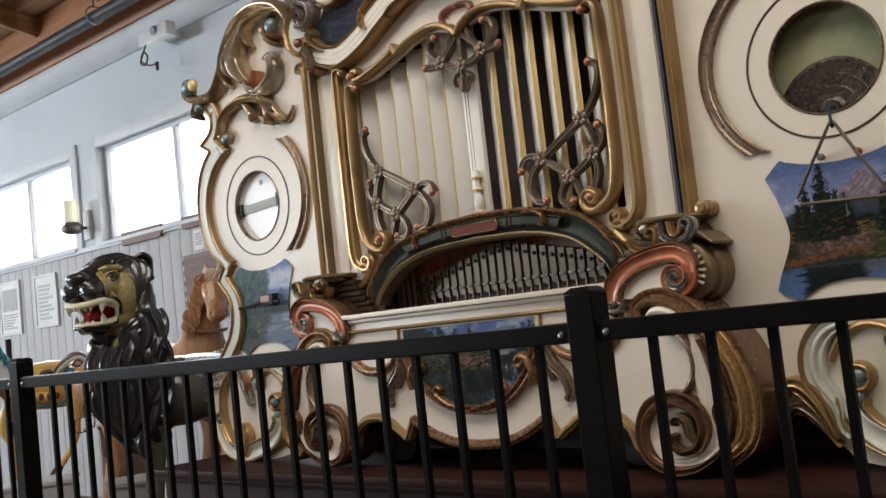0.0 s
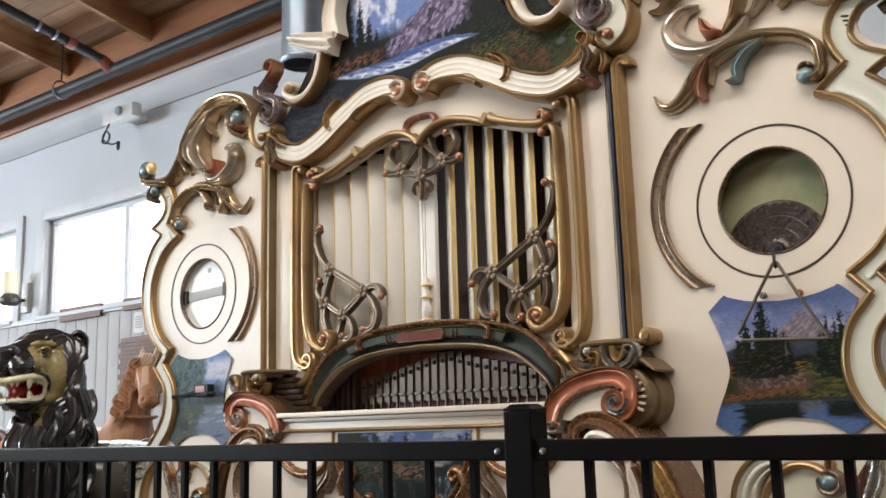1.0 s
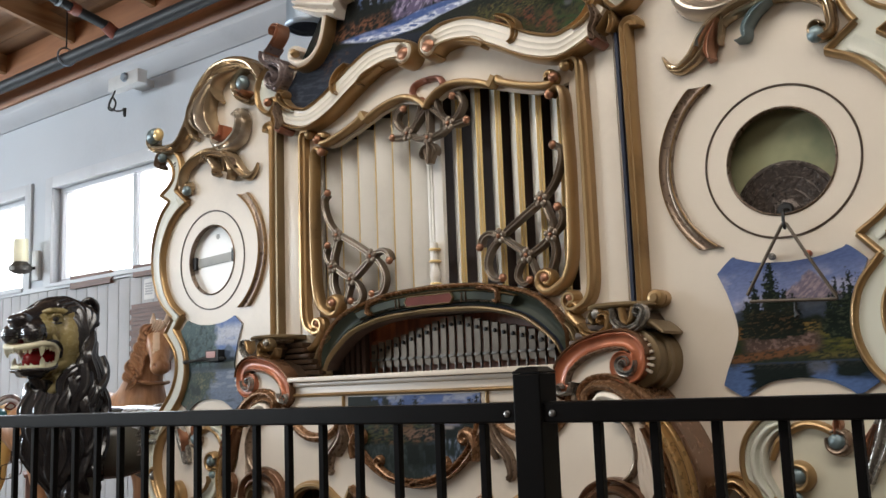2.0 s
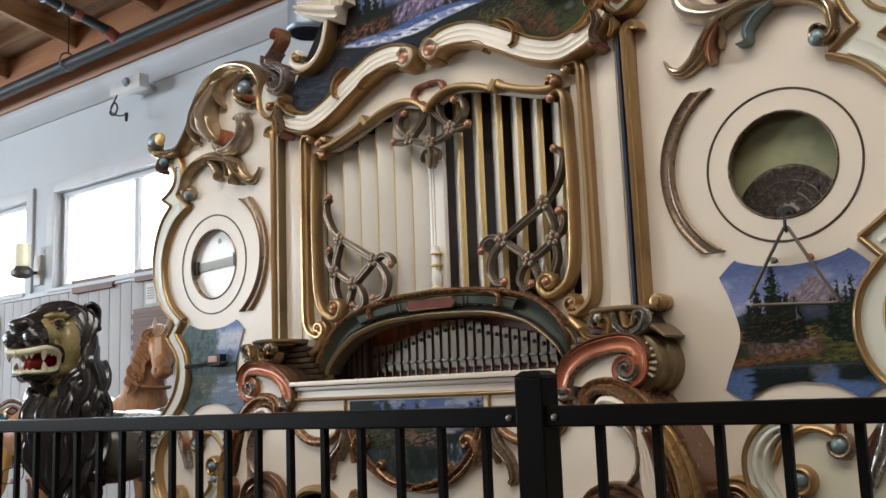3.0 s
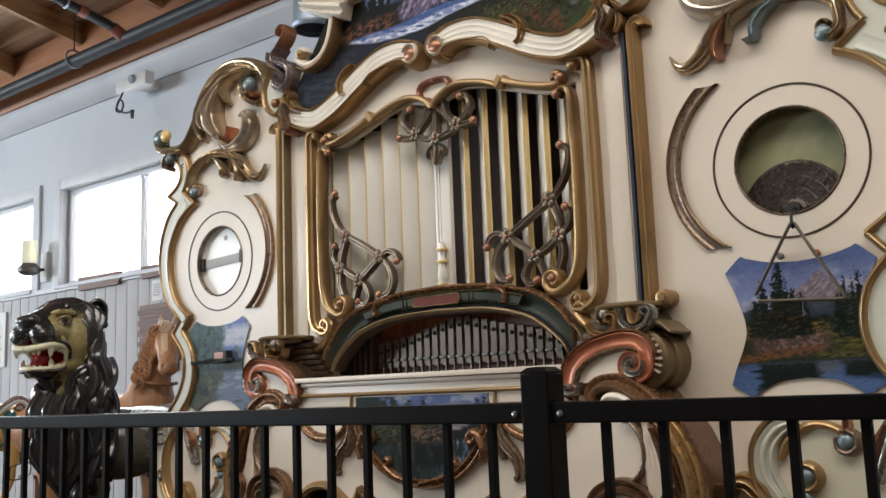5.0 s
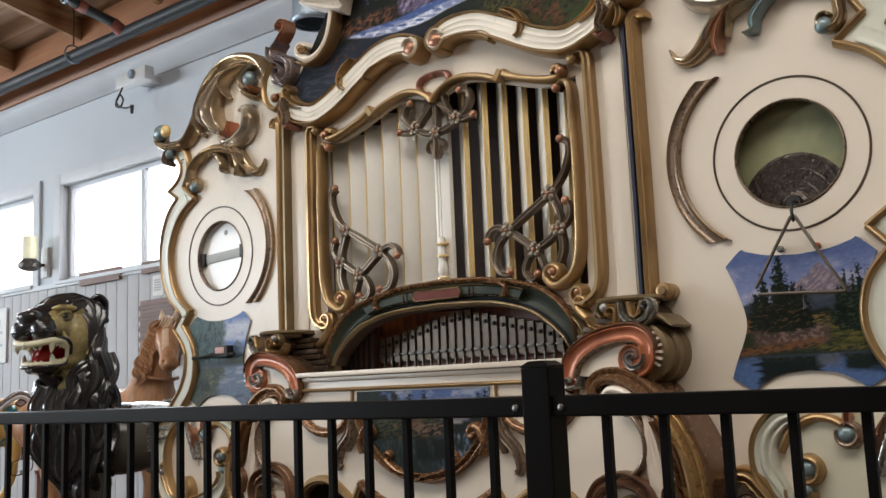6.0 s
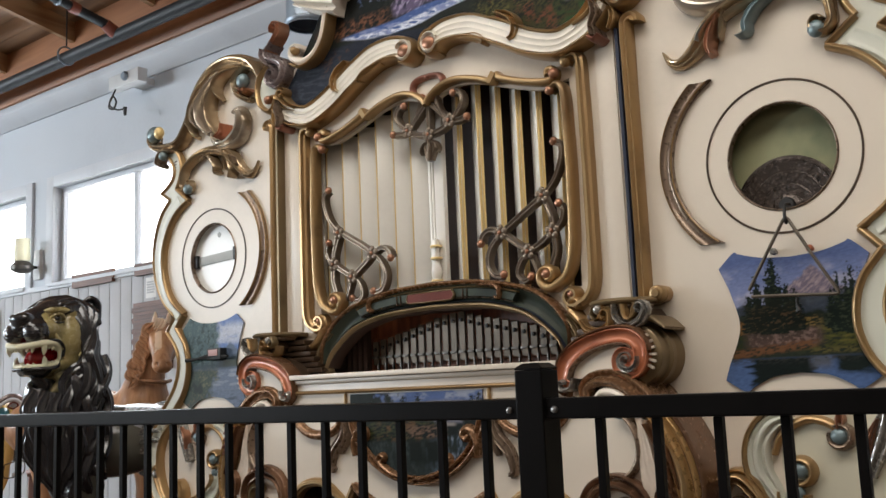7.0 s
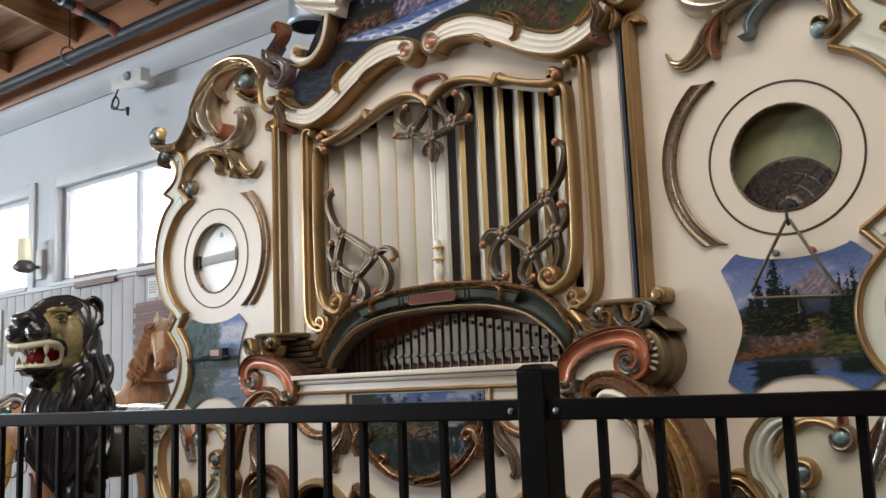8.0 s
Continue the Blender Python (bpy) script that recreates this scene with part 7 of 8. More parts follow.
    for w in (0.108, -0.108):
        # rounded ear with a hollow rim
        e = H(-0.060, 0.92 * w, 0.098)
        tube(bm, cr([e + s * Vector((-0.034, 0.0, -0.030)), e + s * Vector((-0.028, -0.006, 0.018)), e + s * Vector((0.002, -0.010, 0.044)), e + s * Vector((0.032, -0.002, 0.022)), e + s * Vector((0.036, 0.006, -0.026))], 6), [0.010, 0.013, 0.012, 0.013, 0.010], 10, BK)
        ball(bm, e + Vector((0.002, 0.012, -0.004)), 0.036 * s, (1.0, 0.40, 1.15), BK, 18)
    for w in (1, -1):
        # brow, eyelids and cheek fold
        tube(bm, cr([H(0.150, w * 0.030, 0.074), H(0.122, w * 0.060, 0.086), H(0.075, w * 0.092, 0.084), H(0.030, w * 0.112, 0.060)], 6), [0.006, 0.013, 0.013, 0.004], 10, GO)
        tube(bm, cr([H(0.138, w * 0.064, 0.046), H(0.124, w * 0.086, 0.066), H(0.098, w * 0.094, 0.066), H(0.082, w * 0.098, 0.048)], 6), [0.003, 0.006, 0.006, 0.003], 8, GO)
        tube(bm, cr([H(0.138, w * 0.066, 0.042), H(0.120, w * 0.090, 0.032), H(0.094, w * 0.098, 0.036)], 6), [0.002, 0.005, 0.003], 8, BK)
        tube(bm, cr([H(0.150, w * 0.060, 0.030), H(0.138, w * 0.080, 0.0), H(0.120, w * 0.096, -0.040), H(0.104, w * 0.100, -0.078)], 6), [0.004, 0.008, 0.010, 0.006], 10, GO)
        tube(bm, cr([H(0.060, w * 0.112, 0.030), H(0.020, w * 0.130, 0.000), H(0.000, w * 0.132, -0.050), H(0.025, w * 0.118, -0.105)], 6), [0.006, 0.013, 0.014, 0.006], 10, GO)
        for k in range(3):
            tube(bm, cr([H(0.176 + 0.020 * k, w * (0.082 - 0.004 * k), 0.012), H(0.182 + 0.020 * k, w * (0.098 - 0.006 * k), -0.012), H(0.180 + 0.018 * k, w * (0.094 - 0.006 * k), -0.036)], 5), [0.002, 0.005, 0.002], 8, BK)
    tube(bm, cr([H(0.145, 0, -0.172), H(0.10, 0.0, -0.205), P(-0.055, -0.035, -0.135), P(-0.045, -0.005, -0.23)], 6), [0.022, 0.046, 0.062, 0.085], 18, BK)
    tube(bm, cr([H(0.085, 0.055, -0.165), H(0.06, 0.065, -0.205), P(-0.010, -0.075, -0.135)], 6), [0.018, 0.032, 0.012], 14, GO)
    # neck and chest under the mane
    for x, d, z, r in ((0.07, 0.08, 0.06, 0.13), (0.085, 0.06, -0.06, 0.135), (0.075, 0.05, -0.22, 0.15), (0.065, 0.05, -0.38, 0.135), (0.06, 0.05, -0.50, 0.10), (-0.01, 0.04, -0.20, 0.12), (-0.02, 0.04, -0.34, 0.11), (0.02, 0.05, -0.40, 0.13)):
        ball(bm, P(x, d, z), 0.88 * r * s, (0.95, 0.95, 1.1), BK, 18)
    ball(bm, P(0.03, 0.06, -0.335), 0.140 * s, (0.98, 0.95, 1.32), BK, 24)

    def strand(pts, rr, wid, mi=BK, grooves=4):
        """A carved lock: a wide flat section with fine grooves along it."""
        p = [Vector(q) for q in cr(pts, 4)]
        n = len(p)
        rows, sec = [], 8 * grooves
        for i in range(n):
            d = (p[min(i + 1, n - 1)] - p[max(i - 1, 0)]).normalized()
            a = d.cross(Vector((0, -1, 0))).normalized()
            b = a.cross(d)
            r = float(np.interp(i / (n - 1), np.linspace(0, 1, len(rr)), rr))
            row = []
            for k in range(sec):
                t = 2 * math.pi * k / sec
                m = r * (1 + 0.13 * math.cos(2 * grooves * t))
                row.append(bm.verts.new(p[i] + a * (wid * m * math.cos(t)) + b * (m * math.sin(t))))
            rows.append(row)
        for p0, p1 in zip(rows[:-1], rows[1:]):
            for k in range(sec):
                bm.faces.new((p0[k], p0[(k + 1) % sec], p1[(k + 1) % sec], p1[k])).material_index = mi
        bm.faces.new(rows[0]).material_index = mi
        bm.faces.new(rows[-1]).material_index = mi
    left = lambda z: float(np.interp(z, [-0.50, -0.36, -0.24, -0.15, -0.05, 0.02, 0.10, 0.25], [0.10, 0.075, 0.035, 0.000, 0.045, 0.105, 0.120, 0.10]))
    right = lambda z: float(np.interp(z, [-0.56, -0.50, -0.39, -0.23, -0.11, -0.016, 0.08, 0.145, 0.22], [0.155, 0.172, 0.200, 0.226, 0.228, 0.216, 0.192, 0.165, 0.12]))

    def lock(x, z, dx, dz, r, bend, phase, lift):
        """One long waving lock that follows the round of the neck and ends in a curl."""
        pts = []
        for t in np.linspace(0, 1, 12):
            pz = z + dz * t
            px = x + dx * t + bend * math.sin(2 * math.pi * (1.15 * t + phase)) * (0.4 + 0.6 * t)
            lo, hi = -0.12, right(pz) + 0.02
            q = 1 - ((px - (lo + hi) / 2) / ((hi - lo) / 2)) ** 2
            pts.append(P(px, 0.075 - 0.185 * math.sqrt(max(0.02, q)) - lift - 0.012 * math.sin(math.pi * t), pz + 0.010 * math.cos(2 * math.pi * (1.15 * t + phase))))
        strand(pts, [r * 0.5, r * 0.9, r * 1.05, r * 1.1, r, r * 0.85, r * 0.30], 1.35, grooves=3)
    z, row = -0.36, 0
    while z < 0.19:
        lo, hi = left(z), right(z) - 0.014
        n = max(3, round((hi - lo) / 0.034))
        for i in range(n):
            x = lo + (hi - lo) * (i + 0.5 + rng.uniform(-0.15, 0.15)) / n
            side = (x - 0.07) / 0.15
            lock(x, z + 0.035 * (i % 2) + rng.uniform(-0.012, 0.012), 0.018 * side - 0.018 + rng.uniform(-0.010, 0.010), -rng.uniform(0.20, 0.27), rng.uniform(0.0165, 0.0210), rng.uniform(0.016, 0.024), 0.55 * row + 0.12 * i + rng.uniform(-0.06, 0.06), 0.004 + 0.012 * (i % 2) + 0.012 * ((z + 0.4) / 0.6))
        z += 0.112
        row += 1
    # long locks that sweep from the crown round the cheek
    crown = [(-0.098, 0.196), (-0.062, 0.224), (-0.024, 0.236), (0.016, 0.244), (0.048, 0.232), (0.072, 0.216)]
    for i, (x, zz) in enumerate(crown):
        e = i / 5
        strand([P(x - 0.012, -0.055 + 0.03 * e, zz - 0.026), P(x + 0.01, -0.045 + 0.05 * e, zz), P(x + 0.045, -0.050 + 0.03 * e, zz - 0.004 - 0.012 * e), P(x + 0.080 + 0.02 * (1 - e), -0.070, zz - 0.045), P(0.103 + 0.028 * e, -0.085, zz - 0.105), P(0.108 + 0.035 * e, -0.095, zz - 0.17)], [0.008, 0.015, 0.017, 0.017, 0.014, 0.004], 1.5, grooves=3)
    # forelocks combed back from the brow
    for w, z in ((-0.075, 0.080), (-0.045, 0.093), (-0.015, 0.099), (0.015, 0.099), (0.045, 0.093), (0.075, 0.082), (0.098, 0.064)):
        strand([H(0.105 - 0.35 * abs(w), 0.75 * w, z - 0.004), H(0.070, 0.92 * w, z + 0.020), H(0.015, 1.08 * w, z + 0.030), H(-0.045, 1.16 * w, z + 0.018), H(-0.105, 1.15 * w, z - 0.030)], [0.006, 0.015, 0.018, 0.017, 0.008], 1.45, grooves=3)
    for k in range(5):
        strand([P(0.118 + 0.010 * k, -0.100, 0.020 - 0.022 * k), P(0.112 + 0.012 * k, -0.125, -0.025 - 0.026 * k), P(0.076 + 0.016 * k, -0.130, -0.056 - 0.030 * k), P(0.044 + 0.017 * k, -0.122, -0.095 - 0.034 * k), P(0.04 + 0.016 * k, -0.125, -0.145 - 0.036 * k), P(0.024 + 0.02 * k, -0.12, -0.20 - 0.038 * k)], [0.007, 0.014, 0.017, 0.017, 0.013, 0.003], 1.6)
    # low waves carved on the breast
    for k in range(9):
        e = k / 8
        x = -0.092 + 0.184 * e + rng.uniform(-0.008, 0.008)
        u = rng.uniform(0.6, 1.6) * (-1) ** k
        y = -0.045 - 0.085 * math.sin(math.pi * min(1, 0.15 + 0.75 * e))
        strand([P(x + 0.020, y, -0.125 - 0.03 * e), P(x - 0.008 * u, y - 0.004, -0.20), P(x + 0.010 * u, y - 0.008 - 0.004 * u, -0.28), P(x - 0.010 * u + 0.01 * (1 - e), y - 0.002, -0.36), P(0.85 * x + 0.026 + 0.008 * u, y + 0.014, -0.45), P(0.6 * x + 0.055, y + 0.045, -0.53 - 0.02 * e)], [0.010, 0.017, 0.019, 0.018, 0.015, 0.006], 1.6, grooves=3)
    # body, saddle, legs
    ball(bm, P(0.24, 0.13, -0.35), 0.155 * s, (1.6, 1.0, 1.0), BO, 26)
    ball(bm, P(0.50, 0.24, -0.37), 0.17 * s, (1.25, 1.0, 1.1), BO, 22)
    ball(bm, P(0.345, 0.15, -0.275), 0.130 * s, (1.45, 1.2, 0.62), SI, 28)
    for d in (-0.03, 0.15):
        tube(bm, cr([P(0.130, d + 0.01, -0.40), P(0.125, d, -0.52), P(0.122, d, -0.64), P(0.112, d - 0.01, -0.80), P(0.112, d - 0.01, -1.10)], 6), [0.085, 0.058, 0.042, 0.034, 0.040], 16, BO)
    for d in (0.14, 0.32):
        tube(bm, cr([P(0.52, d, -0.42), P(0.60, d, -0.66), P(0.55, d, -0.92), P(0.57, d, -1.10)], 6), [0.12, 0.075, 0.048, 0.045], 14, BO)
    for x, d in ((0.095, -0.05), (0.095, 0.13), (0.55, 0.14), (0.55, 0.32)):
        ball(bm, P(x, d, -1.12), 0.06 * s, (1.3, 1, 0.7), BO, 14)


carve("lion_figure", "carved carousel lion, glossy black mane, gold face, open red mouth", "carousel figure", (-1.964, -0.186, 1.284), 60.15,
      [LION_BLACK, LION_GOLD, TEETH, MOUTH, LION_BODY, SILVER], lion)
bm = new_box(-0.15, 0.80, -0.20, 0.45, 0.0, 0.085, bevel=0.006)
st = tagged(bm_object("display_stand", bm, PLAQUE_WOOD), "low dark wooden stand under the carved lion", "stand")
st.matrix_world = pose(-1.964, -0.186, 0.0, 0, 0, 60.15)


def horse(bm):
    WO, PA = 0, 1
    s = 1.22
    P = lambda x, d, z: Vector((x * s, d * s, z * s))

    def field(p):
        k = 0.02
        # head: poll, jowl, long face turned towards the hall, muzzle
        d = bone(p, (0.070, -0.01, 0.160), (0.074, -0.06, 0.095), 0.050, 0.058)
        d = blend(d, bone(p, (0.074, -0.07, 0.110), (0.070, -0.165, 0.015), 0.052, 0.036), k)
        d = blend(d, egg(p, (0.094, -0.035, 0.085), (0.046, 0.050, 0.060)), k)
        d = blend(d, egg(p, (0.072, -0.165, 0.006), (0.042, 0.036, 0.034)), 0.012)
        d = blend(d, egg(p, (0.070, -0.120, -0.010), (0.030, 0.05, 0.018)), 0.012)
        d = blend(d, bone(p, (0.030, -0.062, 0.140), (0.034, -0.085, 0.130), 0.014, 0.012), 0.010)
        d = blend(d, bone(p, (0.108, -0.062, 0.138), (0.104, -0.085, 0.128), 0.014, 0.012), 0.010)
        # neck and breast
        d = blend(d, bone(p, (0.055, 0.02, 0.13), (0.005, 0.05, -0.06), 0.048, 0.082), 0.03)
        d = blend(d, egg(p, (-0.005, 0.06, -0.16), (0.115, 0.11, 0.145)), 0.03)
        d = blend(d, egg(p, (-0.07, 0.10, -0.22), (0.13, 0.12, 0.13)), 0.03)
        d = np.maximum(d, -egg(p, (0.050, -0.196, 0.012), (0.007, 0.012, 0.008)))
        d = np.maximum(d, -egg(p, (0.094, -0.196, 0.012), (0.007, 0.012, 0.008)))
        return d + 0.003 * np.exp(-((p[..., 2] + 0.012 + 0.25 * p[..., 1]) / 0.004) ** 2) * (p[..., 1] < -0.12)

    def paint(q):
        return PA if abs(q[0] - 0.056) < 0.014 and -0.16 < q[1] and 0.03 < q[2] < 0.16 and q[1] < -0.05 else WO
    sculpt(bm, field, paint, (-0.22, -0.22, -0.37), (0.15, 0.24, 0.23), 0.007, lambda q: P(*q))
    for x in (0.040, 0.098):
        tube(bm, cr([P(x, -0.01, 0.195), P(x + 0.004, -0.02, 0.222), P(x + 0.004, -0.018, 0.250)], 5), [0.016, 0.015, 0.003], 10, PA)
    for j in range(4):
        tube(bm, cr([P(0.050 + 0.012 * j, -0.02, 0.222 - 0.006 * abs(j - 1.5)), P(0.050 + 0.012 * j, -0.040, 0.214 - 0.005 * j), P(0.046 + 0.008 * j, -0.066, 0.196 - 0.008 * j), P(0.034 + 0.006 * j, -0.090, 0.176 - 0.01 * j)], 6), [0.005, 0.011, 0.009, 0.003], 8, PA)
    tube(bm, cr([P(0.040, -0.080, 0.125), P(0.036, -0.105, 0.085), P(0.040, -0.145, 0.035)], 6), [0.006, 0.008, 0.004], 8, PA)
    r2 = random.Random(3)
    for k in range(46):
        e = (k // 2) / 22
        x, z = 0.022 - 0.070 * e + 0.018 * (k % 2), 0.180 - 0.195 * e
        w, v = r2.uniform(-0.010, 0.010), r2.uniform(0.7, 1.3)
        tube(bm, cr([P(x + 0.030, -0.020, z + 0.020), P(x - 0.010 + w, -0.042 - 0.008 * (k % 2), z + 0.010), P(x - 0.024 * v + w, -0.050, z - 0.018), P(x - 0.002 + w, -0.060 - 0.006 * (k % 2), z - 0.040 * v), P(x - 0.022 * v, -0.050, z - 0.068 * v)], 5), [0.005, 0.0095 * v, 0.010, 0.0085, 0.002], 8, WO)
    tube(bm, cr([P(-0.080, 0.02, -0.028), P(-0.03, -0.045, -0.048), P(0.03, -0.060, -0.058), P(0.085, -0.02, -0.060), P(0.11, 0.05, -0.055)], 6), 0.011, 10, WO)
    for x in (0.028, 0.112):
        ball(bm, P(x, -0.072, 0.125), 0.010 * s, (0.7, 1, 1), WO, 10)
    ball(bm, P(-0.28, 0.26, -0.24), 0.17 * s, (1.9, 1.0, 1.0), WO, 22)
    for x, d in ((0.04, 0.0), (-0.04, 0.14), (-0.46, 0.18), (-0.46, 0.32)):
        tube(bm, cr([P(x, d, -0.26), P(x + 0.05, d - 0.02, -0.52), P(x - 0.01, d, -0.80), P(x + 0.01, d, -1.10)], 6), [0.08, 0.055, 0.035, 0.045], 12, WO)


carve("horse_figure", "brown varnished carved wooden carousel horse with a pale forelock", "carousel figure", (-2.552, 0.668, 1.262), 55.2, [HORSE_WOOD, HORSE_PALE], horse)
bm = new_box(-0.75, 0.25, -0.25, 0.60, 0.0, 0.11, bevel=0.006)
st = tagged(bm_object("display_stand", bm, PLAQUE_WOOD), "low dark wooden stand under the carved horse", "stand")
st.matrix_world = pose(-2.54, 0.685, 0.0, 0, 0, 55.2)


def pony(bm):
    YE, TL, RD, WH, BR, PO, MA = range(7)
    s = 1.154
    P = lambda x, d, z: Vector((x * s, d * s, z * s))
    line = lambda pts, rr, mi, seg=10: tube(bm, cr([P(*q) for q in pts], 6), rr, seg, mi)
    ball(bm, P(-0.03, 0.08, -0.085), 0.125 * s, (2.0, 1.0, 0.97), YE, 24)
    ball(bm, P(0.11, 0.07, -0.110), 0.120 * s, (0.62, 1.0, 1.15), YE, 20)
    # white neck and face with a green mane, red breast strap
    line([(-0.20, 0.08, -0.05), (-0.27, 0.08, 0.03), (-0.33, 0.06, 0.16), (-0.36, 0.05, 0.26)], [0.085, 0.070, 0.058, 0.05], WH, 14)
    line([(-0.35, 0.05, 0.26), (-0.42, 0.03, 0.20), (-0.48, 0.02, 0.13)], [0.055, 0.042, 0.03], WH, 12)
    for k in range(4):
        line([(-0.31 + 0.022 * k, 0.02, 0.20 - 0.035 * k), (-0.275 + 0.020 * k, 0.0, 0.15 - 0.035 * k), (-0.270 + 0.018 * k, -0.01, 0.09 - 0.03 * k)], [0.010, 0.018, 0.004], TL)
    line([(-0.30, 0.0, -0.02), (-0.26, -0.03, -0.09), (-0.22, -0.045, -0.14)], [0.012, 0.020, 0.014], RD)
    # blanket and its jewelled border
    ball(bm, P(0.055, 0.045, -0.078), 0.105 * s, (0.50, 1.08, 0.80), TL, 24)
    line([(0.090, -0.040, -0.002), (0.094, -0.062, -0.04), (0.092, -0.068, -0.085), (0.086, -0.060, -0.13)], [0.008, 0.010, 0.010, 0.006], YE)
    line([(-0.135, -0.025, -0.172), (-0.07, -0.042, -0.184), (0.00, -0.045, -0.186), (0.03, -0.04, -0.16)], [0.008, 0.010, 0.010, 0.006], TL)
    line([(-0.140, -0.035, -0.135), (-0.07, -0.045, -0.142), (-0.015, -0.046, -0.142)], [0.022, 0.034, 0.026], YE, 14)
    for k in range(4):
        ball(bm, P(-0.115 + 0.036 * k, -0.078, -0.138), 0.017 * s, (0.75, 0.4, 1.1), RD, 10)
    # saddle: padded cantle roll, white lining, red diamond
    line([(-0.022, -0.020, -0.040), (0.002, -0.034, -0.006), (0.042, -0.040, 0.029), (0.084, -0.036, 0.054), (0.126, -0.024, 0.046), (0.156, -0.01, 0.008), (0.150, -0.01, -0.035)], [0.008, 0.012, 0.014, 0.015, 0.014, 0.012, 0.006], MA, 12)
    line([(-0.006, -0.036, -0.040), (0.014, -0.046, -0.012), (0.050, -0.052, 0.016), (0.086, -0.050, 0.036), (0.120, -0.038, 0.030), (0.142, -0.024, 0.0)], [0.006, 0.008, 0.010, 0.011, 0.011, 0.008], WH, 12)
    ball(bm, P(0.118, -0.012, 0.004), 0.040 * s, (0.95, 0.7, 1.0), WH, 16)
    line([(0.074, -0.056, 0.004), (0.098, -0.052, 0.024), (0.122, -0.046, 0.008), (0.098, -0.052, -0.008), (0.074, -0.056, 0.004)], 0.0045, RD, 8)
    ball(bm, P(-0.045, -0.022, -0.030), 0.034 * s, (1.1, 0.7, 0.7), BR, 14)
    # haunch, bent leg with a dark hoof, the other leg behind it
    ball(bm, P(0.078, 0.010, -0.195), 0.062 * s, (0.75, 0.9, 1.25), YE, 18)
    line([(0.080, -0.005, -0.19), (0.066, -0.02, -0.276), (0.064, -0.02, -0.347), (0.030, -0.02, -0.424), (-0.018, -0.02, -0.488)], [0.048, 0.033, 0.023, 0.017, 0.018], YE, 12)
    line([(-0.016, -0.02, -0.485), (-0.048, -0.02, -0.535), (-0.062, -0.02, -0.590)], [0.020, 0.031, 0.040], BR, 14)
    line([(-0.034, -0.052, -0.505), (-0.056, -0.060, -0.54), (-0.078, -0.058, -0.575)], [0.003, 0.006, 0.003], YE, 8)
    line([(-0.19, 0.10, -0.14), (-0.26, 0.10, -0.26), (-0.22, 0.10, -0.40), (-0.24, 0.10, -0.54)], [0.060, 0.038, 0.022, 0.028], YE)
    # stirrup with a white tread on its strap
    line([(0.110, -0.055, -0.15), (0.108, -0.075, -0.262)], 0.004, BR, 6)
    line([(0.066, -0.080, -0.272), (0.110, -0.080, -0.260), (0.152, -0.080, -0.262), (0.146, -0.080, -0.318), (0.068, -0.080, -0.332), (0.066, -0.080, -0.272)], 0.0035, BR, 6)
    tube(bm, [P(0.100, -0.080, -0.320), P(0.146, -0.080, -0.312)], 0.010 * s, 10, WH)
    tube(bm, [P(-0.215, 0.10, -0.93), P(-0.215, 0.10, 0.165)], 0.017, 12, PO)


carve("pony_figure", "yellow carousel pony with teal blanket and white saddle trimmed red", "carousel figure", (-3.464, 0.294, 1.087), 63.3, [YELLOW, TEAL, RED_PLAQUE, TRIM, UMBER, PIPE, PLUM], pony)


def crate(at, turn, w, d, h, mat, label):
    ob = thing("display_block", label, "block", at, "display blocks beside the carved animals")
    ob.rotation_euler = (0, 0, radians(turn))
    n = 4
    for k in range(n):
        part("plank", new_box(-w / 2, w / 2, -d / 2, -d / 2 + 0.02, h * k / n + 0.003, h * (k + 1) / n - 0.003, bevel=0.003), mat, ob)
    part("body", new_box(-w / 2 + 0.004, w / 2 - 0.004, -d / 2 + 0.021, d / 2, 0, h - 0.021), mat, ob)
    part("lid", new_box(-w / 2 - 0.01, w / 2 + 0.01, -d / 2 - 0.01, d / 2 + 0.01, h - 0.02, h, bevel=0.004), mat, ob)


crate((-3.02, -0.06, 0), 58, 0.34, 0.3, 0.52, BOARD, "pale grey wooden display block of planks")
crate((-2.78, 0.30, 0), 64, 0.22, 0.3, 0.46, BOARD, "narrow pale grey wooden display block of planks")
# plain block that stands for a shadowed bench behind the pony
crate((-3.37, 0.62, 0), 63, 0.26, 0.3, 0.72, MAUVE, "dusty pink block of planks for a bench, shade in its colour")

# ---------------------------------------------------------------- things on the rear wall
def bars(parent, x0, x1, z0, z1, rows, y, mat=INK):
    """Lines of writing too small to read."""
    r = random.Random(rows)
    for k in range(rows):
        z = z1 - (k + 0.5) * (z1 - z0) / rows
        h = 0.32 * (z1 - z0) / rows
        part("text_line", new_box(x0, x0 + (x1 - x0) * r.uniform(0.6, 1.0), y - 0.0012, y, z - h, z + h), mat, parent)


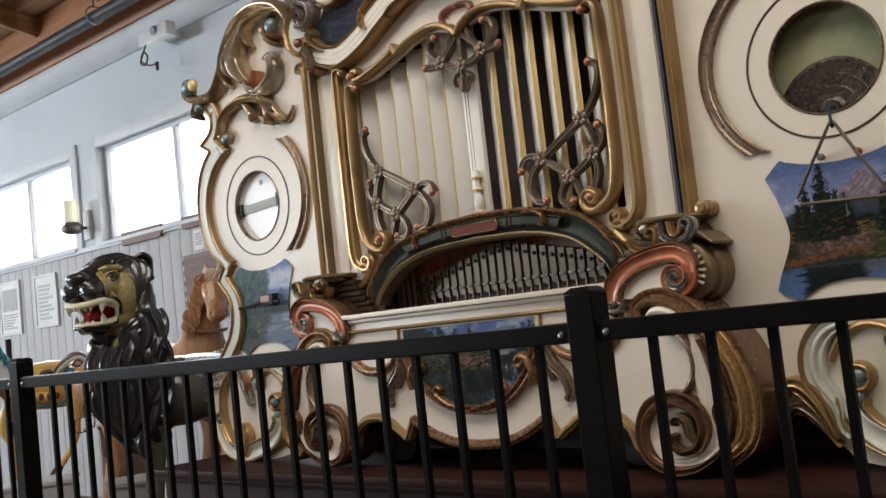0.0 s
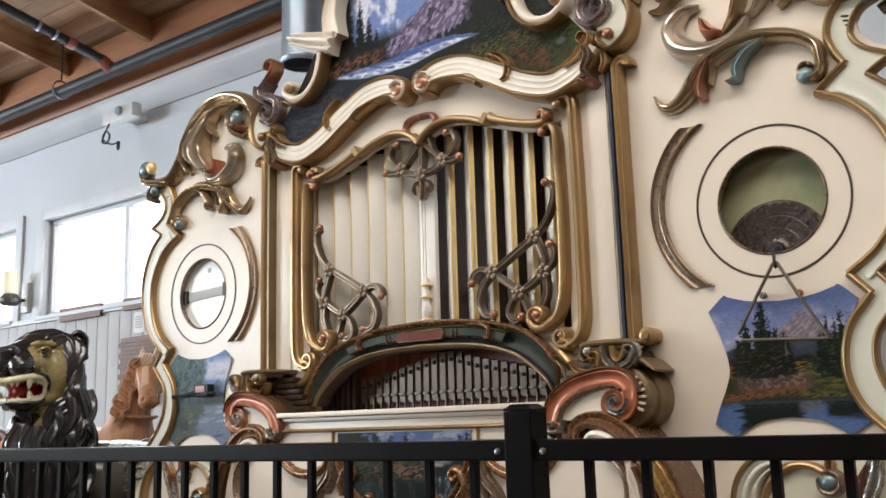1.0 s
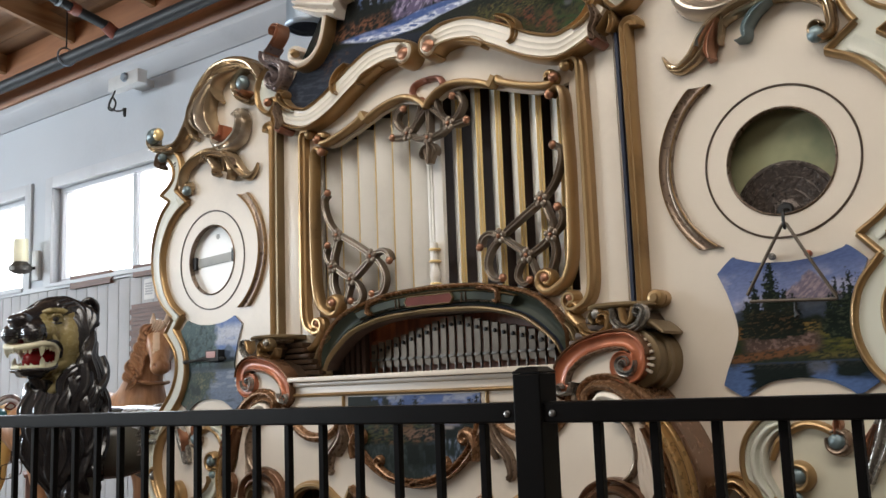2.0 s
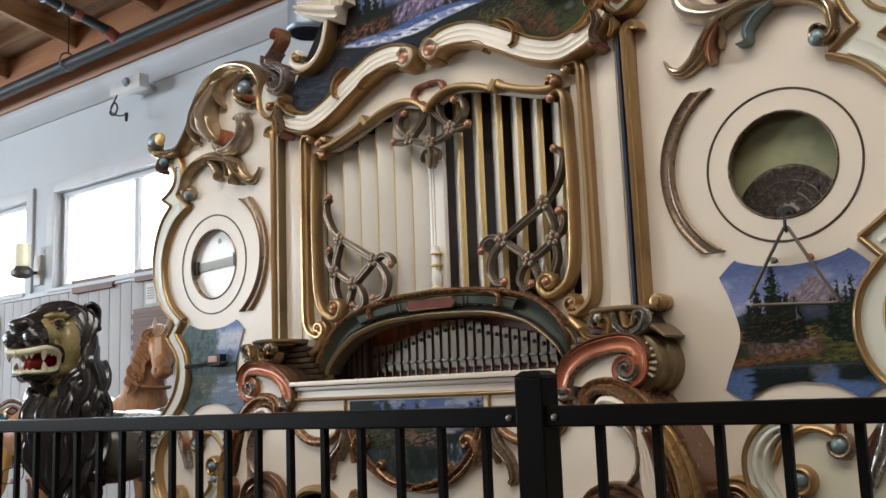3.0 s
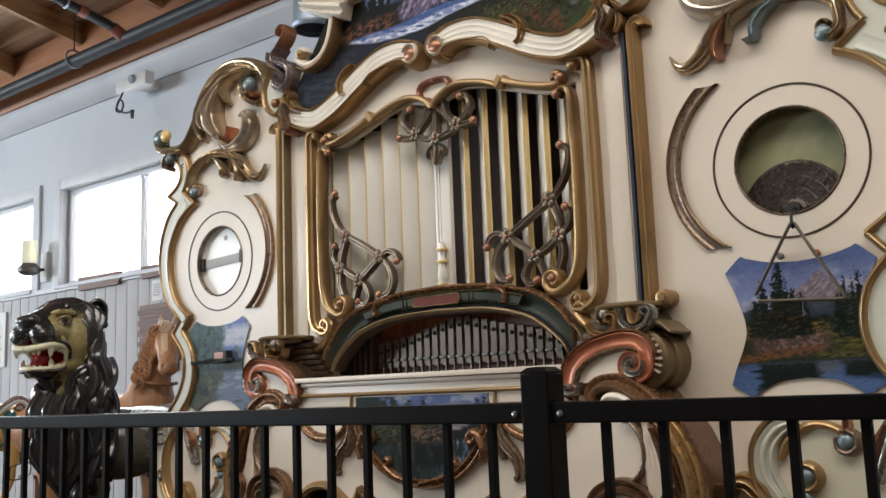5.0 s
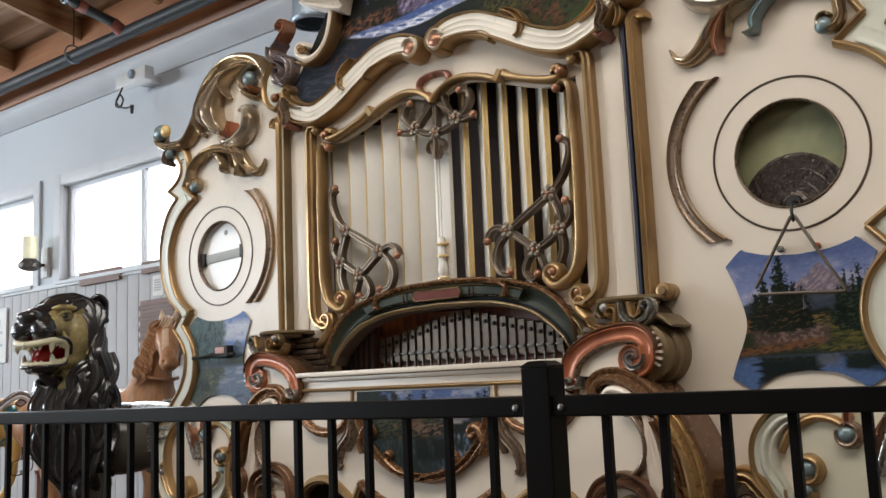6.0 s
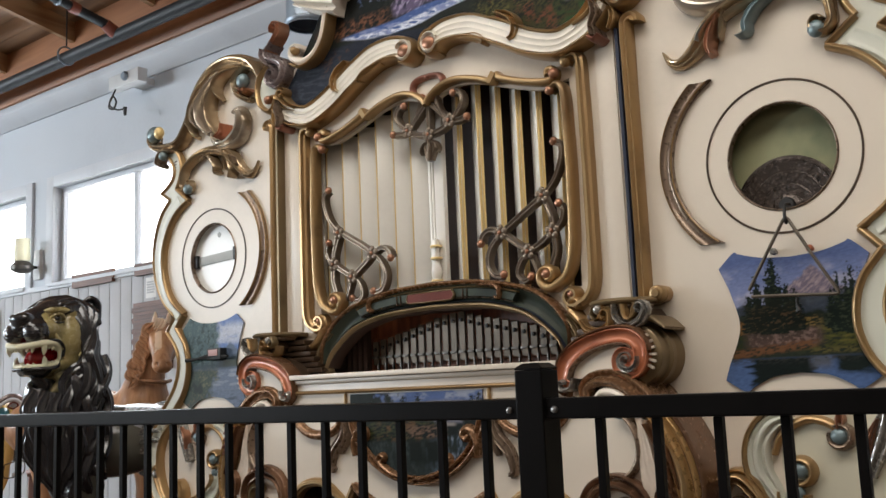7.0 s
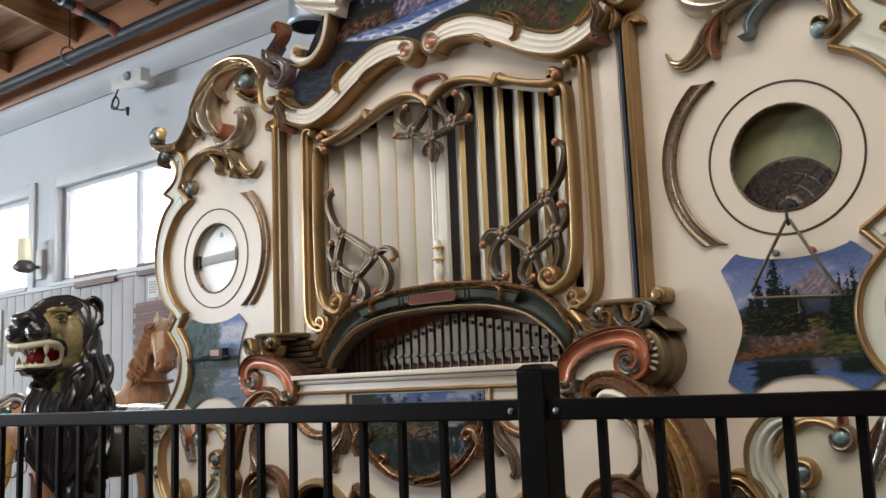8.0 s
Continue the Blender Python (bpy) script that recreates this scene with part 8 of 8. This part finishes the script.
def poster(x0, x1, z0, z1, label, picture):
    ob = thing("poster", label, "poster", ((x0 + x1) / 2, WY - 0.02, z0), "posters on the boarded wall")
    w, h = (x1 - x0) / 2, z1 - z0
    part("frame", slab([(-w, 0), (w, 0), (w, h), (-w, h)], -0.018, -0.0005, [[(-w + 0.02, 0.02), (w - 0.02, 0.02), (w - 0.02, h - 0.02), (-w + 0.02, h - 0.02)]]), GREY_PLASTIC, ob, "thin grey frame", smooth=False)
    part("sheet", new_box(-w + 0.0205, w - 0.0205, -0.010, -0.001, 0.0205, h - 0.0205), PAPER, ob)
    if picture:
        part("photograph", new_box(-w + 0.06, w - 0.06, -0.0125, -0.0102, h * 0.45, h - 0.07), INK, ob, "grey printed photograph")
        bars(ob, -w + 0.05, w - 0.05, 0.05, h * 0.40, 6, -0.0102)
    else:
        bars(ob, -w + 0.06, w - 0.06, 0.06, h - 0.08, 9, -0.0102, GREY_BAND)


poster(-6.98, -6.57, 1.41, 1.895, "framed poster with a grey photograph and small print", True)
poster(-6.29, -5.89, 1.43, 1.885, "framed white sheet of faint print on the boards", False)
note = thing("notice", "white paper notice with a few printed lines", "notice", (-3.80, WY - 0.0205, 1.80))
part("sheet", new_box(-0.06, 0.06, -0.002, -0.0005, 0, 0.145), PAPER, note)
bars(note, -0.045, 0.045, 0.03, 0.12, 5, -0.0022)


def ragged_board(name, x0, x1, z0, z1, label, left=True):
    """A carved board with one toothed end."""
    ob = thing(name, label, "carved board", ((x0 + x1) / 2, WY - 0.0205, z0), "carved boards below the windows" if name == "sill_board" else "")
    w, h = (x1 - x0) / 2, z1 - z0
    n = max(3, int(h / 0.035))
    teeth = []
    for k in range(n):
        teeth += [(-w if k % 2 else -w + 0.018, h * (k + 0.1) / n), (-w if k % 2 else -w + 0.018, h * (k + 0.9) / n)]
    out = [(w, h), (w, 0)] + teeth
    if not left:
        out = [(-a, b) for a, b in out]
    part("board", slab(out, -0.028, -0.0005), PLAQUE_WOOD, ob, smooth=False)
    if h > 0.12:
        for k in range(int(h / 0.028)):
            part("carved_line", new_box(-w + 0.03, w - 0.02, -0.032, -0.0285, 0.012 + 0.028 * k, 0.024 + 0.028 * k, bevel=0.002), PLAQUE_WOOD, ob)


ragged_board("carved_sign", -3.99, -3.55, 1.30, 1.775, "dark brown carved wooden sign with a toothed edge")
ragged_board("sill_board", -4.77, -4.22, 1.955, 2.055, "dark brown carved board below the window sill", False)
ragged_board("sill_board", -3.96, -3.55, 1.965, 2.050, "short dark brown carved board below the window sill", False)

lampw = thing("wall_lamp", "small wall lamp with a yellow shade on the window pier", "wall lamp", (-5.32, WY - 0.03, 2.10))
part("back_plate", new_box(-0.05, 0.05, 0.0, 0.029, -0.02, 0.22, bevel=0.006), GREY_PLASTIC, lampw)
part("arm", tube(bmesh.new(), [(0, 0, 0.08), (0, -0.10, 0.07), (0, -0.12, 0.10)], 0.012, 8), CABLE, lampw)
part("holder", lathe(bmesh.new(), [(0, 0.02), (0.05, 0.03), (0.085, 0.05), (0.09, 0.08), (0.05, 0.12), (0, 0.12)], "z", (0, -0.12, 0), 20), DULL_STEEL, lampw, "grey round lamp holder")
part("shade", lathe(bmesh.new(), [(0, 0.12), (0.055, 0.12), (0.06, 0.14), (0.055, 0.30), (0, 0.30)], "z", (0, -0.12, 0), 20), SHADE, lampw, "pale yellow cylindrical shade")


# ---------------------------------------------------------------- railing
RY = -0.80
rail = thing("railing", "black powder-coated metal railing in front of the organ", "railing", (0, RY, 0))
TOP = 1.07


def rp(name, bm, mat, parent=None, label=""):
    if parent is None:
        bmesh.ops.transform(bm, matrix=Matrix.Translation((0, -RY, 0)), verts=bm.verts)
    return part(name, bm, mat, parent or rail, label, smooth=False)


POSTS = (0.870, -1.55)
PITCH = 0.1152
hs = 0.031
ends = [(-2.85, POSTS[1] - hs), (POSTS[1] + hs, POSTS[0] - hs), (POSTS[0] + hs, 2.72)]
for a, b in ends:
    rp("top_rail", new_box(a, b, RY - 0.022, RY + 0.022, TOP - 0.040, TOP, bevel=0.004), BLACK)
    rp("bottom_rail", new_box(a, b, RY - 0.018, RY + 0.018, 0.09, 0.125, bevel=0.004), BLACK)
for x in POSTS:
    post = rp("post", new_box(x - hs, x + hs, RY - hs, RY + hs, 0.0, TOP + 0.055, bevel=0.003), BLACK)
    cap = bmesh.new()
    e, zc = hs, TOP + 0.0555
    rows = [[cap.verts.new((x + a * k, RY + b * k, zc + h)) for a, b in ((-1, -1), (1, -1), (1, 1), (-1, 1))] for k, h in ((e, 0), (e, 0.003), (e - 0.011, 0.0125), (0.004, 0.0135))]
    for p, q in zip(rows[:-1], rows[1:]):
        for i in range(4):
            cap.faces.new((p[i], p[(i + 1) % 4], q[(i + 1) % 4], q[i]))
    cap.faces.new(rows[0])
    cap.faces.new(rows[-1])
    rp("post_cap", cap, BLACK)
    for s in (-1, 1):
        rp("bolt", lathe(bmesh.new(), [(0, -0.004), (0.005, -0.003), (0.007, 0), (0.007, 0.003), (0, 0.003)], "y", (x + s * 0.052, RY - 0.025, TOP - 0.022), 10), BOLT, None, "zinc bolt head")
xs = [0.744 - PITCH * i for i in range(19)] + [1.006 + PITCH * i for i in range(15)] + [-1.68 - PITCH * i for i in range(11)]
first = None
for x in xs:
    if first is None:
        first = rp("picket", new_box(-0.008, 0.008, RY - 0.008, RY + 0.008, 0.124, TOP - 0.0395, bevel=0.0015), BLACK)
        first.location.x = x
    else:
        p2 = new("picket", first.data)
        p2.parent = rail
        p2.location.x = x
